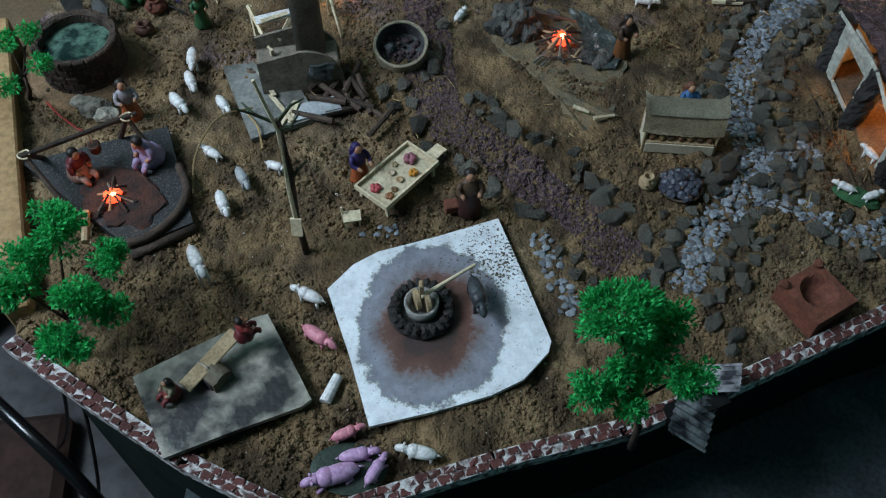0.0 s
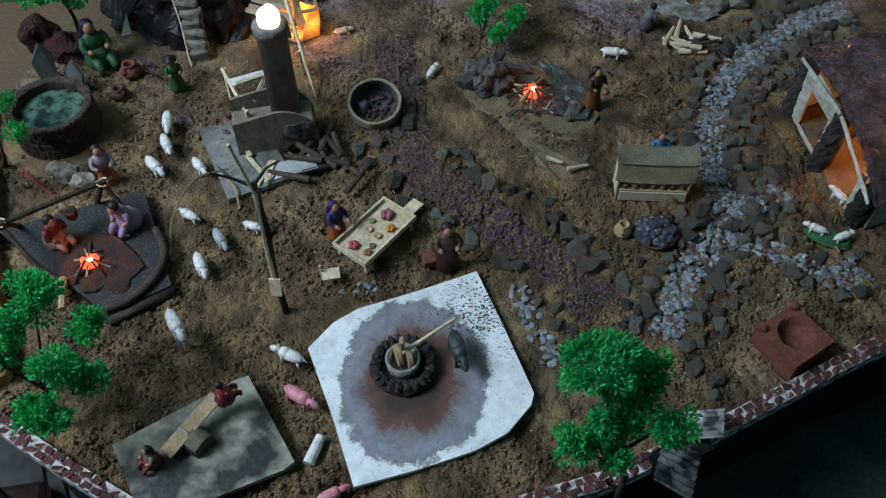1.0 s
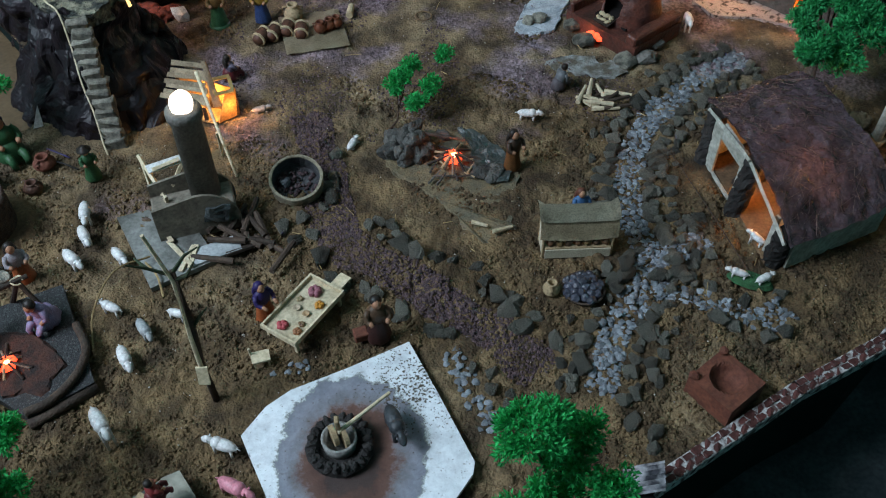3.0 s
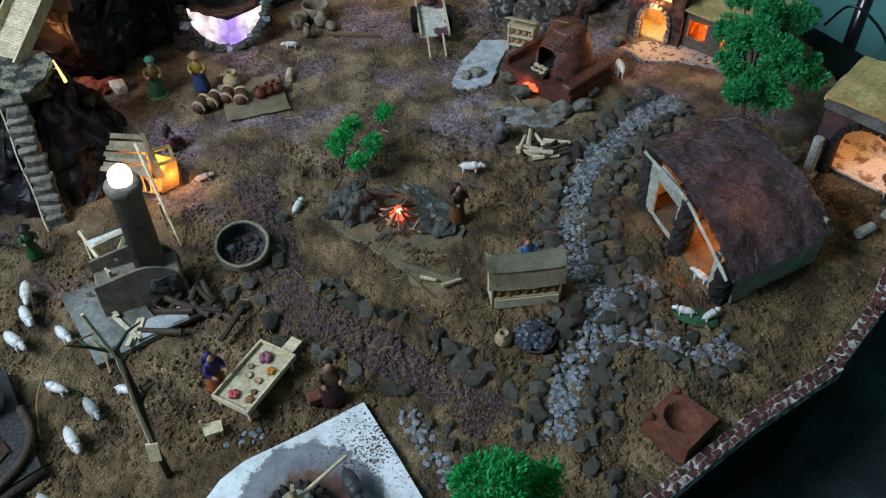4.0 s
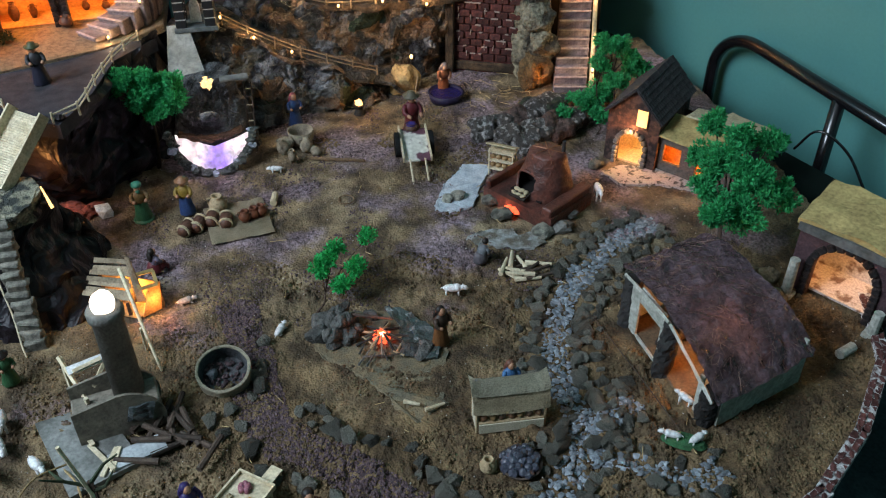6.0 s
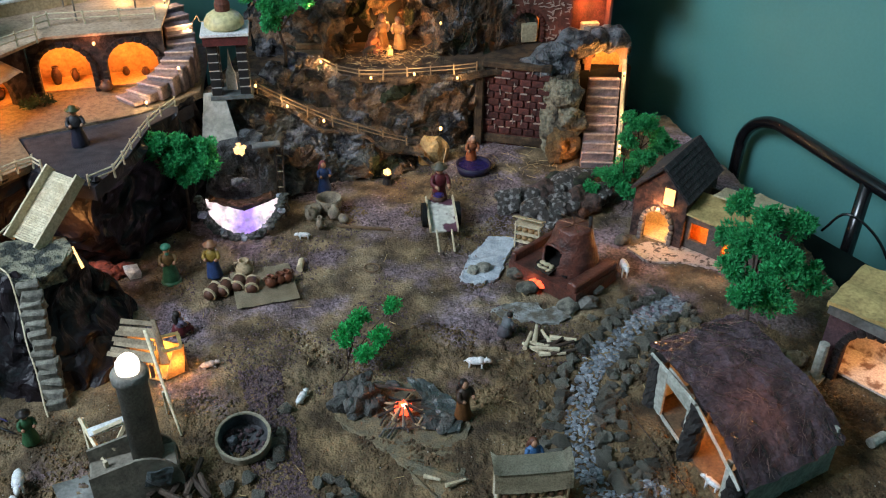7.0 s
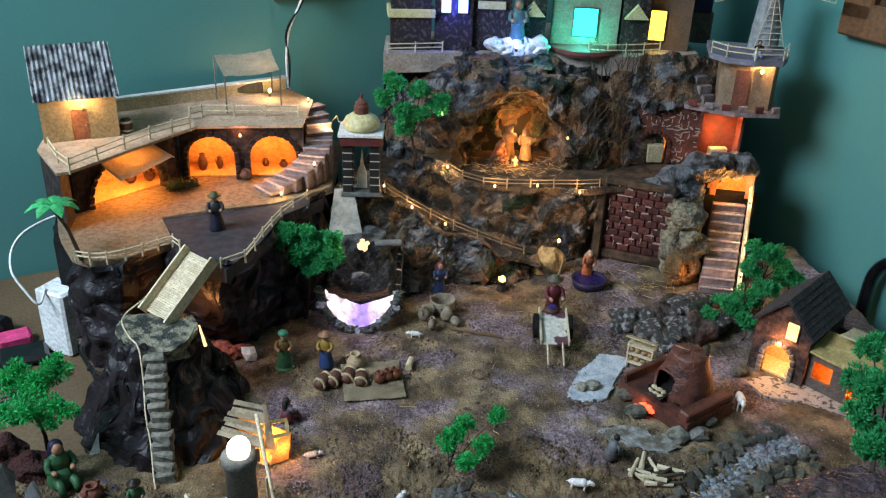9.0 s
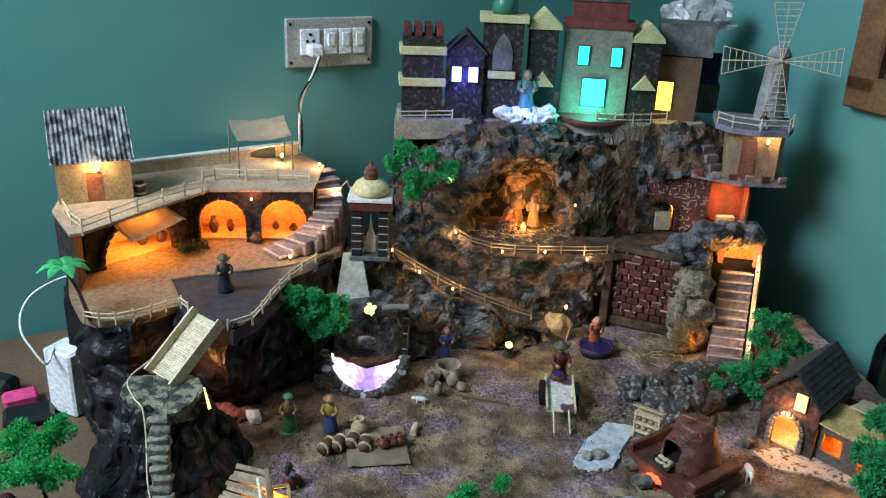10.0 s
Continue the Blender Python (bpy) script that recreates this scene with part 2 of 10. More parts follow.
def prism(bm, poly, z0, z1, mi=0):
    n0 = len(bm.faces)
    lo = [bm.verts.new((x, y, z0)) for x, y in poly]
    hi = [bm.verts.new((x, y, z1)) for x, y in poly]
    bm.faces.new(lo[::-1])
    bm.faces.new(hi)
    for i in range(len(poly)):
        j = (i + 1) % len(poly)
        bm.faces.new((lo[i], lo[j], hi[j], hi[i]))
    slot(bm, n0, mi)


def upright(bm, prof, y0, y1, mi=0):
    """A plate cut to the outline prof (x, z), from y0 to y1."""
    n0 = len(bm.faces)
    a = [bm.verts.new((x, y0, z)) for x, z in prof]
    b = [bm.verts.new((x, y1, z)) for x, z in prof]
    bm.faces.new(a)
    bm.faces.new(b[::-1])
    for i in range(len(prof)):
        j = (i + 1) % len(prof)
        bm.faces.new((a[j], a[i], b[i], b[j]))
    slot(bm, n0, mi)


def rough(p, s, a):
    """Crumpled offset: folds with sharp creases."""
    p = Vector(p) * s
    d = noise.voronoi(p)[0]
    v = noise.noise_vector(p * 0.6) * 0.9 + noise.noise_vector(p * 2.1) * 0.35
    return (v + Vector((0.3, -0.6, 0.4)) * (d[1] - d[0] - 0.25)) * a


def stone(bm, r, at=(0, 0, 0), sc=(1, 1, 1), seed=0, sub=1, amp=0.45, rz=0.0):
    n0v = len(bm.verts)
    m = pose(0, 0, 0, 0, 0, rz)
    bmesh.ops.create_icosphere(bm, subdivisions=sub, radius=1)
    bm.verts.ensure_lookup_table()
    for v in bm.verts[n0v:]:
        k = 1 + amp * noise.noise(v.co * 1.3 + Vector((seed * 3.7, seed * 1.9, seed)))
        v.co = Vector(at) + m @ Vector((v.co.x * sc[0], v.co.y * sc[1], v.co.z * sc[2])) * r * k


def curtain(bm, bottom, top, nu, nv, amp, s, fix_top=False, mi=0):
    """A crumpled rock face from the line bottom up to the line top."""
    n0 = len(bm.faces)

    def line(pts, n):
        pts = [Vector(p) for p in pts]
        seg = [(b - a).length for a, b in zip(pts, pts[1:])]
        total, out = sum(seg), []
        for i in range(n + 1):
            d = total * i / n
            for k, sl in enumerate(seg):
                if d <= sl or k == len(seg) - 1:
                    out.append(pts[k].lerp(pts[k + 1], min(d / max(sl, 1e-6), 1)))
                    break
                d -= sl
        return out

    lo, hi = line(bottom, nu), line(top, nu)
    grid = []
    for j in range(nv + 1):
        t = j / nv
        row = []
        for a, b in zip(lo, hi):
            p = a.lerp(b, t)
            k = amp * (0.35 if fix_top and j == nv else 1)
            row.append(bm.verts.new(p + rough(p, s, k) + rough(p, s * 2.6, k * 0.26)))
        grid.append(row)
    for j in range(nv):
        for i in range(nu):
            bm.faces.new((grid[j][i], grid[j][i + 1], grid[j + 1][i + 1], grid[j + 1][i]))
    slot(bm, n0, mi)


def mesh_of(name, bm, mats, smooth=False):
    bmesh.ops.recalc_face_normals(bm, faces=bm.faces)
    me = bpy.data.meshes.new(name)
    bm.to_mesh(me)
    bm.free()
    for m in mats if isinstance(mats, (list, tuple)) else [mats]:
        me.materials.append(m)
    if smooth:
        me.shade_smooth()
    return me


def part(name, bm, mats, parent, label="", smooth=False, at=None):
    ob = new(name, mesh_of(name, bm, mats, smooth))
    ob.parent = parent
    if at is not None:
        ob.matrix_basis = at
    return tagged(ob, label)


def solo(name, bm, mats, label, category, smooth=False, at=None, group="", kind=""):
    ob = new(name, mesh_of(name, bm, mats, smooth))
    if at is not None:
        ob.matrix_basis = at
    return tagged(ob, label, category, group, kind)


def thing(name, label, category, at, group="", kind=""):
    ob = new(name)
    ob.empty_display_size = 0.02
    ob.matrix_basis = at
    return tagged(ob, label, category, group, kind)


def inside(x, y, poly):
    hit = False
    for (x1, y1), (x2, y2) in zip(poly, poly[1:] + poly[:1]):
        if (y1 > y) != (y2 > y) and x < (x2 - x1) * (y - y1) / (y2 - y1) + x1:
            hit = not hit
    return hit


# ---- the room ----
def wall_box(name, s0, s1, u0, u1, z0, z1, material, label):
    bm = bm_new()
    box(bm, (s1 - s0, u1 - u0, z1 - z0))
    at = Matrix.Translation(room((s0 + s1) / 2, (u0 + u1) / 2, (z0 + z1) / 2)) @ Matrix.Rotation(TURN, 4, "Z")
    return solo(name, bm, material, label, "wall", at=at, kind="structure")


S_L, S_R, U_F, Z_F, Z_C = -1.3, 1.385, 3.0, -0.72, 2.0
wall_box("wall_north", S_L - 0.1, S_R + 0.1, -0.1, 0.0, Z_F, Z_C, TEAL, "teal painted plaster wall behind the model village")
wall_box("wall_east", S_R, S_R + 0.1, 0.0, U_F, Z_F, Z_C, TEAL, "teal painted plaster side wall beside the bed")
wall_box("wall_south", S_L - 0.1, S_R + 0.1, U_F, U_F + 0.1, Z_F, Z_C, TEAL, "plain teal painted wall closing the room")
wall_box("wall_west", S_L - 0.1, S_L, 0.0, 0.30, Z_F, Z_C, TEAL, "teal wall beside the bright window")
wall_box("wall_west_far", S_L - 0.1, S_L, 1.40, U_F, Z_F, Z_C, TEAL, "teal wall beyond the bright window")
wall_box("wall_west_sill", S_L - 0.1, S_L, 0.30, 1.40, Z_F, 1.05, TEAL, "teal wall below the bright window")
wall_box("wall_west_head", S_L - 0.1, S_L, 0.30, 1.40, 1.90, Z_C, TEAL, "teal wall above the bright window")
wall_box("floor", S_L - 0.1, S_R + 0.1, -0.1, U_F + 0.1, Z_F - 0.1, Z_F, FLOOR, "pale grey tiled floor")
wall_box("ceiling", S_L - 0.1, S_R + 0.1, -0.1, U_F + 0.1, Z_C, Z_C + 0.1, WHITEWASH, "plain white ceiling")

# ---- table, cloth, sand ----
SANDLINE = [(-0.425, -0.13), (-0.345, -0.185), (-0.255, -0.237), (-0.150, -0.283), (-0.010, -0.231), (0.095, -0.203), (0.190, -0.162), (0.345, -0.085), (0.452, -0.042),
            (0.532, 0.018), (0.618, 0.105), (0.70, 0.30), (0.73, 0.60), (0.70, 1.00), (0.48, 1.40), (0.0, 1.20), (-0.40, 0.99), (-0.60, 0.85), (-0.53, 0.64), (-0.45, 0.52), (-0.415, 0.415), (-0.425, 0.375), (-0.47, 0.345), (-0.52, 0.31), (-0.53, 0.24), (-0.50, 0.12)]


def ground_z(x, y):
    stir = 0.55 + 0.9 * noise.noise(Vector((x * 7, y * 7, 11)))
    z = 0.0055 * noise.noise(Vector((x * 13, y * 13, 0))) + 0.0090 * max(0.2, stir) * noise.noise(Vector((x * 42, y * 42, 3)))
    z += 0.0100 * max(0.15, stir) * (abs(noise.noise(Vector((x * 105, y * 105, 7)))) - 0.25)
    z -= 0.006 * math.exp(-((x - 0.016) ** 2 + (y - 0.145) ** 2) / 0.0009)
    tread = min(1, max(0, (y - 0.20) / 0.25))          # trodden flatter towards the back
    return z * (1 - 0.45 * tread) - 0.0015


def ground_material():
    """Damp sand with drifts of fine mauve grit, thicker towards the back of the yard, where the colour is also
    brightened in place of light.
    """
    m = SAND.copy()
    m.name = "sand_and_grit"
    n, link = m.node_tree.nodes, m.node_tree.links
    b = n["Principled BSDF"]
    old = b.inputs["Base Color"].links[0].from_socket
    tc = next(k for k in n if k.bl_idname == "ShaderNodeTexCoord")
    sep = n.new("ShaderNodeSeparateXYZ")
    link.new(tc.outputs["Object"], sep.inputs[0])
    patch, grit = n.new("ShaderNodeTexNoise"), n.new("ShaderNodeTexNoise")
    for k, sc, de in ((patch, 8.0, 6.0), (grit, 230.0, 7.0)):
        k.inputs["Scale"].default_value, k.inputs["Detail"].default_value = sc, de
        link.new(tc.outputs["Object"], k.inputs["Vector"])
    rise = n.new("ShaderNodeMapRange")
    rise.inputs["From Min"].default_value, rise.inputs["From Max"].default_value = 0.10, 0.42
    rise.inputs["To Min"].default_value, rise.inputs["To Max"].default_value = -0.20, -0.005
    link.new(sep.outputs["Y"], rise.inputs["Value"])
    add = n.new("ShaderNodeMath")
    add.operation = "ADD"
    link.new(patch.outputs["Fac"], add.inputs[0])
    link.new(rise.outputs[0], add.inputs[1])
    cut = n.new("ShaderNodeValToRGB")
    cut.color_ramp.elements[0].position, cut.color_ramp.elements[1].position = 0.49, 0.57
    link.new(add.outputs[0], cut.inputs["Fac"])
    gr = n.new("ShaderNodeValToRGB")
    gr.color_ramp.elements[0].position, gr.color_ramp.elements[1].position = 0.36, 0.62
    gr.color_ramp.elements[0].color, gr.color_ramp.elements[1].color = (0.060, 0.043, 0.047, 1), (0.25, 0.175, 0.185, 1)
    link.new(grit.outputs["Fac"], gr.inputs["Fac"])
    mix = n.new("ShaderNodeMixRGB")
    half = n.new("ShaderNodeMath")
    half.operation, half.inputs[1].default_value = "MULTIPLY", 0.74
    link.new(cut.outputs["Color"], half.inputs[0])
    link.new(half.outputs[0], mix.inputs["Fac"])
    link.new(old, mix.inputs["Color1"])
    link.new(gr.outputs["Color"], mix.inputs["Color2"])
    damp, wet, dim = n.new("ShaderNodeTexNoise"), n.new("ShaderNodeValToRGB"), n.new("ShaderNodeMixRGB")
    damp.inputs["Scale"].default_value, damp.inputs["Detail"].default_value = 17.0, 7.0
    link.new(tc.outputs["Object"], damp.inputs["Vector"])
    wet.color_ramp.elements[0].position, wet.color_ramp.elements[1].position = 0.40, 0.62
    wet.color_ramp.elements[0].color, wet.color_ramp.elements[1].color = (0.66, 0.64, 0.62, 1), (1.22, 1.22, 1.22, 1)
    link.new(damp.outputs["Fac"], wet.inputs["Fac"])
    dim.blend_type, dim.inputs["Fac"].default_value = "MULTIPLY", 1.0
    link.new(mix.outputs["Color"], dim.inputs["Color1"])
    link.new(wet.outputs["Color"], dim.inputs["Color2"])
    link.new(dim.outputs["Color"], b.inputs["Base Color"])
    # Brightness the back lacks is painted into the sand, bluish; the dry noise mottles it.
    dry, back_lift = n.new("ShaderNodeTexNoise"), n.new("ShaderNodeMixRGB")
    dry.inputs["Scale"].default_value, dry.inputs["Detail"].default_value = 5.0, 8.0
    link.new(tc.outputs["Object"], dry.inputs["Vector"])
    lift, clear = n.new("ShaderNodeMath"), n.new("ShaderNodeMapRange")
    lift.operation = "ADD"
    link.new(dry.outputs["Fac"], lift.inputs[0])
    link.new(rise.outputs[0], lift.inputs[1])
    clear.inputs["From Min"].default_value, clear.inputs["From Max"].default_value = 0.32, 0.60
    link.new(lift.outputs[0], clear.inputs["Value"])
    link.new(clear.outputs[0], back_lift.inputs["Fac"])
    back_lift.blend_type, back_lift.inputs["Color2"].default_value = "MULTIPLY", (1.42, 1.58, 1.88, 1)
    link.new(dim.outputs["Color"], back_lift.inputs["Color1"])
    link.new(back_lift.outputs["Color"], b.inputs["Base Color"])
    return m


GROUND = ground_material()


def build_ground():
    step = 0.0026
    vs, fs, index = [], [], {}
    nx, ny = int(1.40 / step), int(1.75 / step)

    def vert(i, j):
        if (i, j) not in index:
            x, y = -0.65 + i * step, -0.30 + j * step
            index[i, j] = len(vs)
            vs.append((x, y, ground_z(x, y) + 0.0026 * (1.15 - min(1, max(0, y / 0.4)) * 0.55) * noise.noise(Vector((x * 150, y * 150, 1)))))
        return index[i, j]

    for i in range(nx):
        for j in range(ny):
            x, y = -0.65 + (i + 0.5) * step, -0.30 + (j + 0.5) * step
            if y < 1.0 and inside(x, y, SANDLINE):
                fs.append((vert(i, j), vert(i + 1, j), vert(i + 1, j + 1), vert(i, j + 1)))
    me = bpy.data.meshes.new("ground")
    me.from_pydata(vs, [], fs)
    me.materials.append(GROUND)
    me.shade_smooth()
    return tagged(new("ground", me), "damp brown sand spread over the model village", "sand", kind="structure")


build_ground()

bm = bm_new()
prism(bm, [(x * 0.995, y * 0.995) for x, y in SANDLINE], Z_F + 0.001, -0.012)
solo("base_board", bm, CLOTH, "dark cloth skirt hanging below the sand", "board", kind="structure")
table = thing("table", "pale plywood table under the model village", "table", pose(0, 0, 0))
bm = bm_new()
prism(bm, [(-0.44, -0.12), (-0.53, 0.10), (-0.95, 0.22), (-1.20, 0.625), (-0.60, 0.93), (-0.36, 0.99), (-0.30, 0.60), (-0.30, 0.3)], -0.055, -0.028)
part("tabletop", bm, TABLEWOOD, table)
for x, y in ((-0.90, 0.28), (-1.08, 0.62), (-0.5, 0.1)):
    bm = bm_new()
    box(bm, (0.05, 0.05, 0.665), (x, y, -0.3875))
    part("leg", bm, TABLEWOOD, table)
bm = bm_new()
box(bm, (0.024, 0.40, 0.045), (0, 0, 0), bevel=0.002)
solo("edge_batten", bm, PLANK, "yellow pine batten along the sand", "plank", at=pose(-0.494, 0.075, -0.006, 0, 0, 20))

# dark cloth over the bed beside and before the table
bm = bm_new()
grid = [[bm.verts.new((x, y, -0.16 + 0.02 * noise.noise(Vector((x * 4, y * 4, 0))) + 0.008 * noise.noise(Vector((x * 15, y * 9, 2))))) for x in np.linspace(-0.30, 1.05, 90)] for y in np.linspace(-1.1, 0.62, 100)]
for r0, r1 in zip(grid, grid[1:]):
    for k in range(len(r0) - 1):
        c = r0[k].co
        if (Vector((c.x, c.y, 0)) - W0).dot(ALONG) < S_R - 0.06:
            bm.faces.new((r0[k], r0[k + 1], r1[k + 1], r1[k]))
bmesh.ops.delete(bm, geom=[v for v in bm.verts if not v.link_faces], context="VERTS")
bmesh.ops.solidify(bm, geom=bm.faces[:], thickness=0.05)
solo("bed_cover", bm, BEDCLOTH, "dark green cloth spread on the bed", "cloth", smooth=True)
bm = bm_new()
prism(bm, [(-0.25, -1.05), (0.95, -1.05), (0.86, 0.40), (0.40, -0.05), (-0.1, -0.26)], Z_F + 0.001, -0.215)
solo("bed", bm, BLACKSKIRT, "dark bed frame under the green cloth", "bed")


# the low brick wall round the sand
WORN = mat("worn_maroon_brick", (0.085, 0.030, 0.026), (0.46, 0.44, 0.43), 0.8, scale=130, fine=3, rnd=0.35, bump=0.6, lo=0.52, hi=0.60)


def rim(name, pts, label):
    wall = thing(name, label, "wall", pose(0, 0, 0), kind="structure")
    bm = bm_new()
    for a, b in zip(pts, pts[1:]):
        a, b = Vector((*a, 0)), Vector((*b, 0))
        d = b - a
        side = Vector((-d.y, d.x, 0)).normalized() * 0.0036
        box(bm, (d.length + 0.006, 0.0145, 0.014), (*((a + b) / 2 + side).xy, -0.0005), (0, 0, math.degrees(math.atan2(d.y, d.x))))
    part("mortar_core", bm, MORTAR, wall, "white mortar bed")
    meshes = []
    for k in range(6):
        bm = bm_new()
        box(bm, (0.0096, 0.0066, 0.006), bevel=0.0010)
        for v in bm.verts:
            v.co += noise.noise_vector(v.co * 200 + Vector((k, 0, 0))) * 0.0022
        meshes.append(mesh_of("brick", bm, WORN))
    n = 0
    for a, b in zip(pts, pts[1:]):
        a, b = Vector((*a, 0)), Vector((*b, 0))
        d = b - a
        ang = math.degrees(math.atan2(d.y, d.x))
        side = Vector((-d.y, d.x, 0)).normalized()
        count = int(d.length / 0.0102)
        for row in (-1, 1):
            for i in range(count):
                p = a + d * ((i + 0.5 + 0.22 * row) / count) + side * (0.0036 + row * 0.0035)
                ob = new("brick", meshes[n % 6])
                ob.parent = wall
                ob.matrix_basis = pose(p.x, p.y, 0.0046 + random.uniform(-0.0008, 0.0008), random.uniform(-3, 3), random.uniform(-3, 3), ang + random.uniform(-4, 4))
                n += 1


rim("boundary_wall_west", [(-0.426, -0.145), (-0.345, -0.196), (-0.255, -0.248), (-0.150, -0.295)], "low maroon brick wall with worn white mortar")
rim("boundary_wall_south", [(-0.150, -0.293), (-0.008, -0.243), (0.098, -0.213), (0.192, -0.172), (0.347, -0.096), (0.455, -0.053)], "low maroon brick wall with white mortar joints")
rim("boundary_wall_east", [(0.456, -0.050), (0.536, 0.008), (0.622, 0.097), (0.665, 0.20)], "low brick wall smeared with white mortar")


# ---- crags and terraces ----
PLATEAU = 0.168
MOSS = mat("dark_moss", (0.035, 0.055, 0.03), (0.012, 0.02, 0.012), 0.9, scale=90, bump=1.0, crease=120)
BRONZE = mat("bronze_brown_rock", (0.20, 0.105, 0.048), (0.05, 0.028, 0.016), 0.38, scale=45, bump=0.9, spec=0.55, crease=100)


def patches(bm, first):
    """Give a crumpled face its drifts of silver, bronze and moss, from material slot first on."""
    for f in bm.faces:
        c = f.calc_center_median()
        a, b = noise.noise(c * 22 + Vector((3, 1, 7))), noise.noise(c * 30 + Vector((9, 4, 2)))
        if a > 0.22:
            f.material_index = first
        elif b > 0.20:
            f.material_index = first + 1
        elif a < -0.42:
            f.material_index = first + 2


bm = bm_new()
curtain(bm, [(-0.585, 0.80, -0.032), (-0.512, 0.63, -0.032), (-0.478, 0.565, -0.032), (-0.46, 0.53, -0.032), (-0.41, 0.56, -0.032), (-0.36, 0.60, -0.032), (-0.33, 0.62, -0.032), (-0.27, 0.64, -0.032), (-0.22, 0.68, -0.032), (-0.18, 0.73, -0.032), (-0.14, 0.80, -0.032)],
        [(-0.575, 0.79, PLATEAU), (-0.510, 0.625, PLATEAU), (-0.478, 0.565, PLATEAU), (-0.455, 0.548, PLATEAU), (-0.41, 0.562, PLATEAU), (-0.362, 0.612, PLATEAU), (-0.335, 0.575, PLATEAU), (-0.275, 0.545, PLATEAU), (-0.245, 0.625, PLATEAU), (-0.228, 0.715, PLATEAU), (-0.165, 0.80, PLATEAU)],
        180, 54, 0.029, 17, fix_top=True)
solo("crag_west", bm, CRAG, "black crumpled paper crag under the upper courtyard", "crag", kind="structure")

bm = bm_new()
prism(bm, [(-0.592, 0.80), (-0.522, 0.63), (-0.484, 0.570), (-0.453, 0.555), (-0.41, 0.566), (-0.362, 0.616), (-0.40, 0.70), (-0.30, 0.735), (-0.245, 0.76), (-0.20, 0.79), (-0.16, 0.83), (-0.16, 1.05), (-0.30, 1.06), (-0.62, 0.90)], PLATEAU - 0.008, PLATEAU + 0.004)
for v in bm.verts:
    v.co += rough(v.co, 30, 0.004)
solo("upper_courtyard", bm, mat("tan_mosaic_floor", (0.46, 0.325, 0.200), (0.29, 0.200, 0.122), 0.75, scale=150, fine=5, bump=1.0, lo=0.38, hi=0.64, crease=130), "sandy brown floor of the upper courtyard", "terrace", kind="structure")
bm = bm_new()
prism(bm, [(-0.362, 0.612), (-0.335, 0.572), (-0.275, 0.543), (-0.244, 0.625), (-0.225, 0.72), (-0.17, 0.79), (-0.25, 0.775), (-0.31, 0.75), (-0.41, 0.72)], PLATEAU - 0.02, PLATEAU)
solo("dark_path", bm, mat("dark_speckled_path", (0.050, 0.049, 0.058), (0.026, 0.026, 0.031), 0.85, scale=70, fine=9, bump=0.8, spec=0.12), "dark speckled path on the crag", "path", kind="structure")

# the crag with the steps
bm = bm_new()
ringlo = [(-0.475, 0.53), (-0.465, 0.46), (-0.435, 0.395), (-0.375, 0.345), (-0.33, 0.330), (-0.285, 0.342), (-0.250, 0.40), (-0.235, 0.475), (-0.27, 0.54), (-0.33, 0.56), (-0.41, 0.57), (-0.475, 0.53)]
ringhi = [(-0.405, 0.505), (-0.402, 0.475), (-0.390, 0.445), (-0.368, 0.425), (-0.343, 0.418), (-0.322, 0.422), (-0.308, 0.440), (-0.302, 0.470), (-0.312, 0.500), (-0.345, 0.515), (-0.380, 0.515), (-0.405, 0.505)]
curtain(bm, [(*p, -0.032) for p in ringlo], [(*p, 0.112) for p in ringhi], 130, 38, 0.030, 19, fix_top=True)
solo("crag_steps", bm, CRAG, "black crumpled paper crag carrying the steps", "crag", kind="structure")
bm = bm_new()
prism(bm, ringhi[:-1], 0.098, 0.120)
bmesh.ops.subdivide_edges(bm, edges=bm.edges[:], cuts=4, use_grid_fill=True)
for v in bm.verts:
    v.co += rough(v.co, 55, 0.006)
solo("landing_rock", bm, mat("lichen_rock", (0.30, 0.28, 0.20), (0.045, 0.05, 0.045), 0.75, scale=60, bump=1.0, lo=0.44, hi=0.56, crease=80), "yellow-grey lichened rock landing above the steps", "rock", kind="structure")
flight = thing("stone_steps", "narrow grey stone steps up the black crag", "steps", pose(0, 0, 0))
for k in range(13):
    t = (k + 0.5) / 13
    bm = bm_new()
    box(bm, (0.025, 0.014, 0.014), bevel=0.002)
    for v in bm.verts:
        v.co += noise.noise_vector(v.co * 90 + Vector((k, 0, 0))) * 0.0042
    p = Vector((-0.316, 0.326, 0.0)).lerp(Vector((-0.343, 0.422, 0.113)), t)
    part("step", bm, mat("grey_mossy_step", (0.25, 0.235, 0.19), (0.055, 0.053, 0.045), 0.85, scale=90, bump=0.6, rnd=0.2), flight, at=pose(p.x + random.uniform(-0.0015, 0.0015), p.y, p.z, random.uniform(-6, 6), random.uniform(-5, 5), random.uniform(-9, 9)))
bm = bm_new()
tube(bm, eased([(-0.324, 0.312, 0.001), (-0.328, 0.322, 0.010), (-0.336, 0.350, 0.034), (-0.345, 0.372, 0.062), (-0.352, 0.400, 0.092), (-0.360, 0.421, 0.124), (-0.376, 0.440, 0.128), (-0.392, 0.470, 0.136), (-0.372, 0.505, 0.146)]), 0.0010)
part("hand_rope", bm, BALSA, flight, "pale rope handrail")

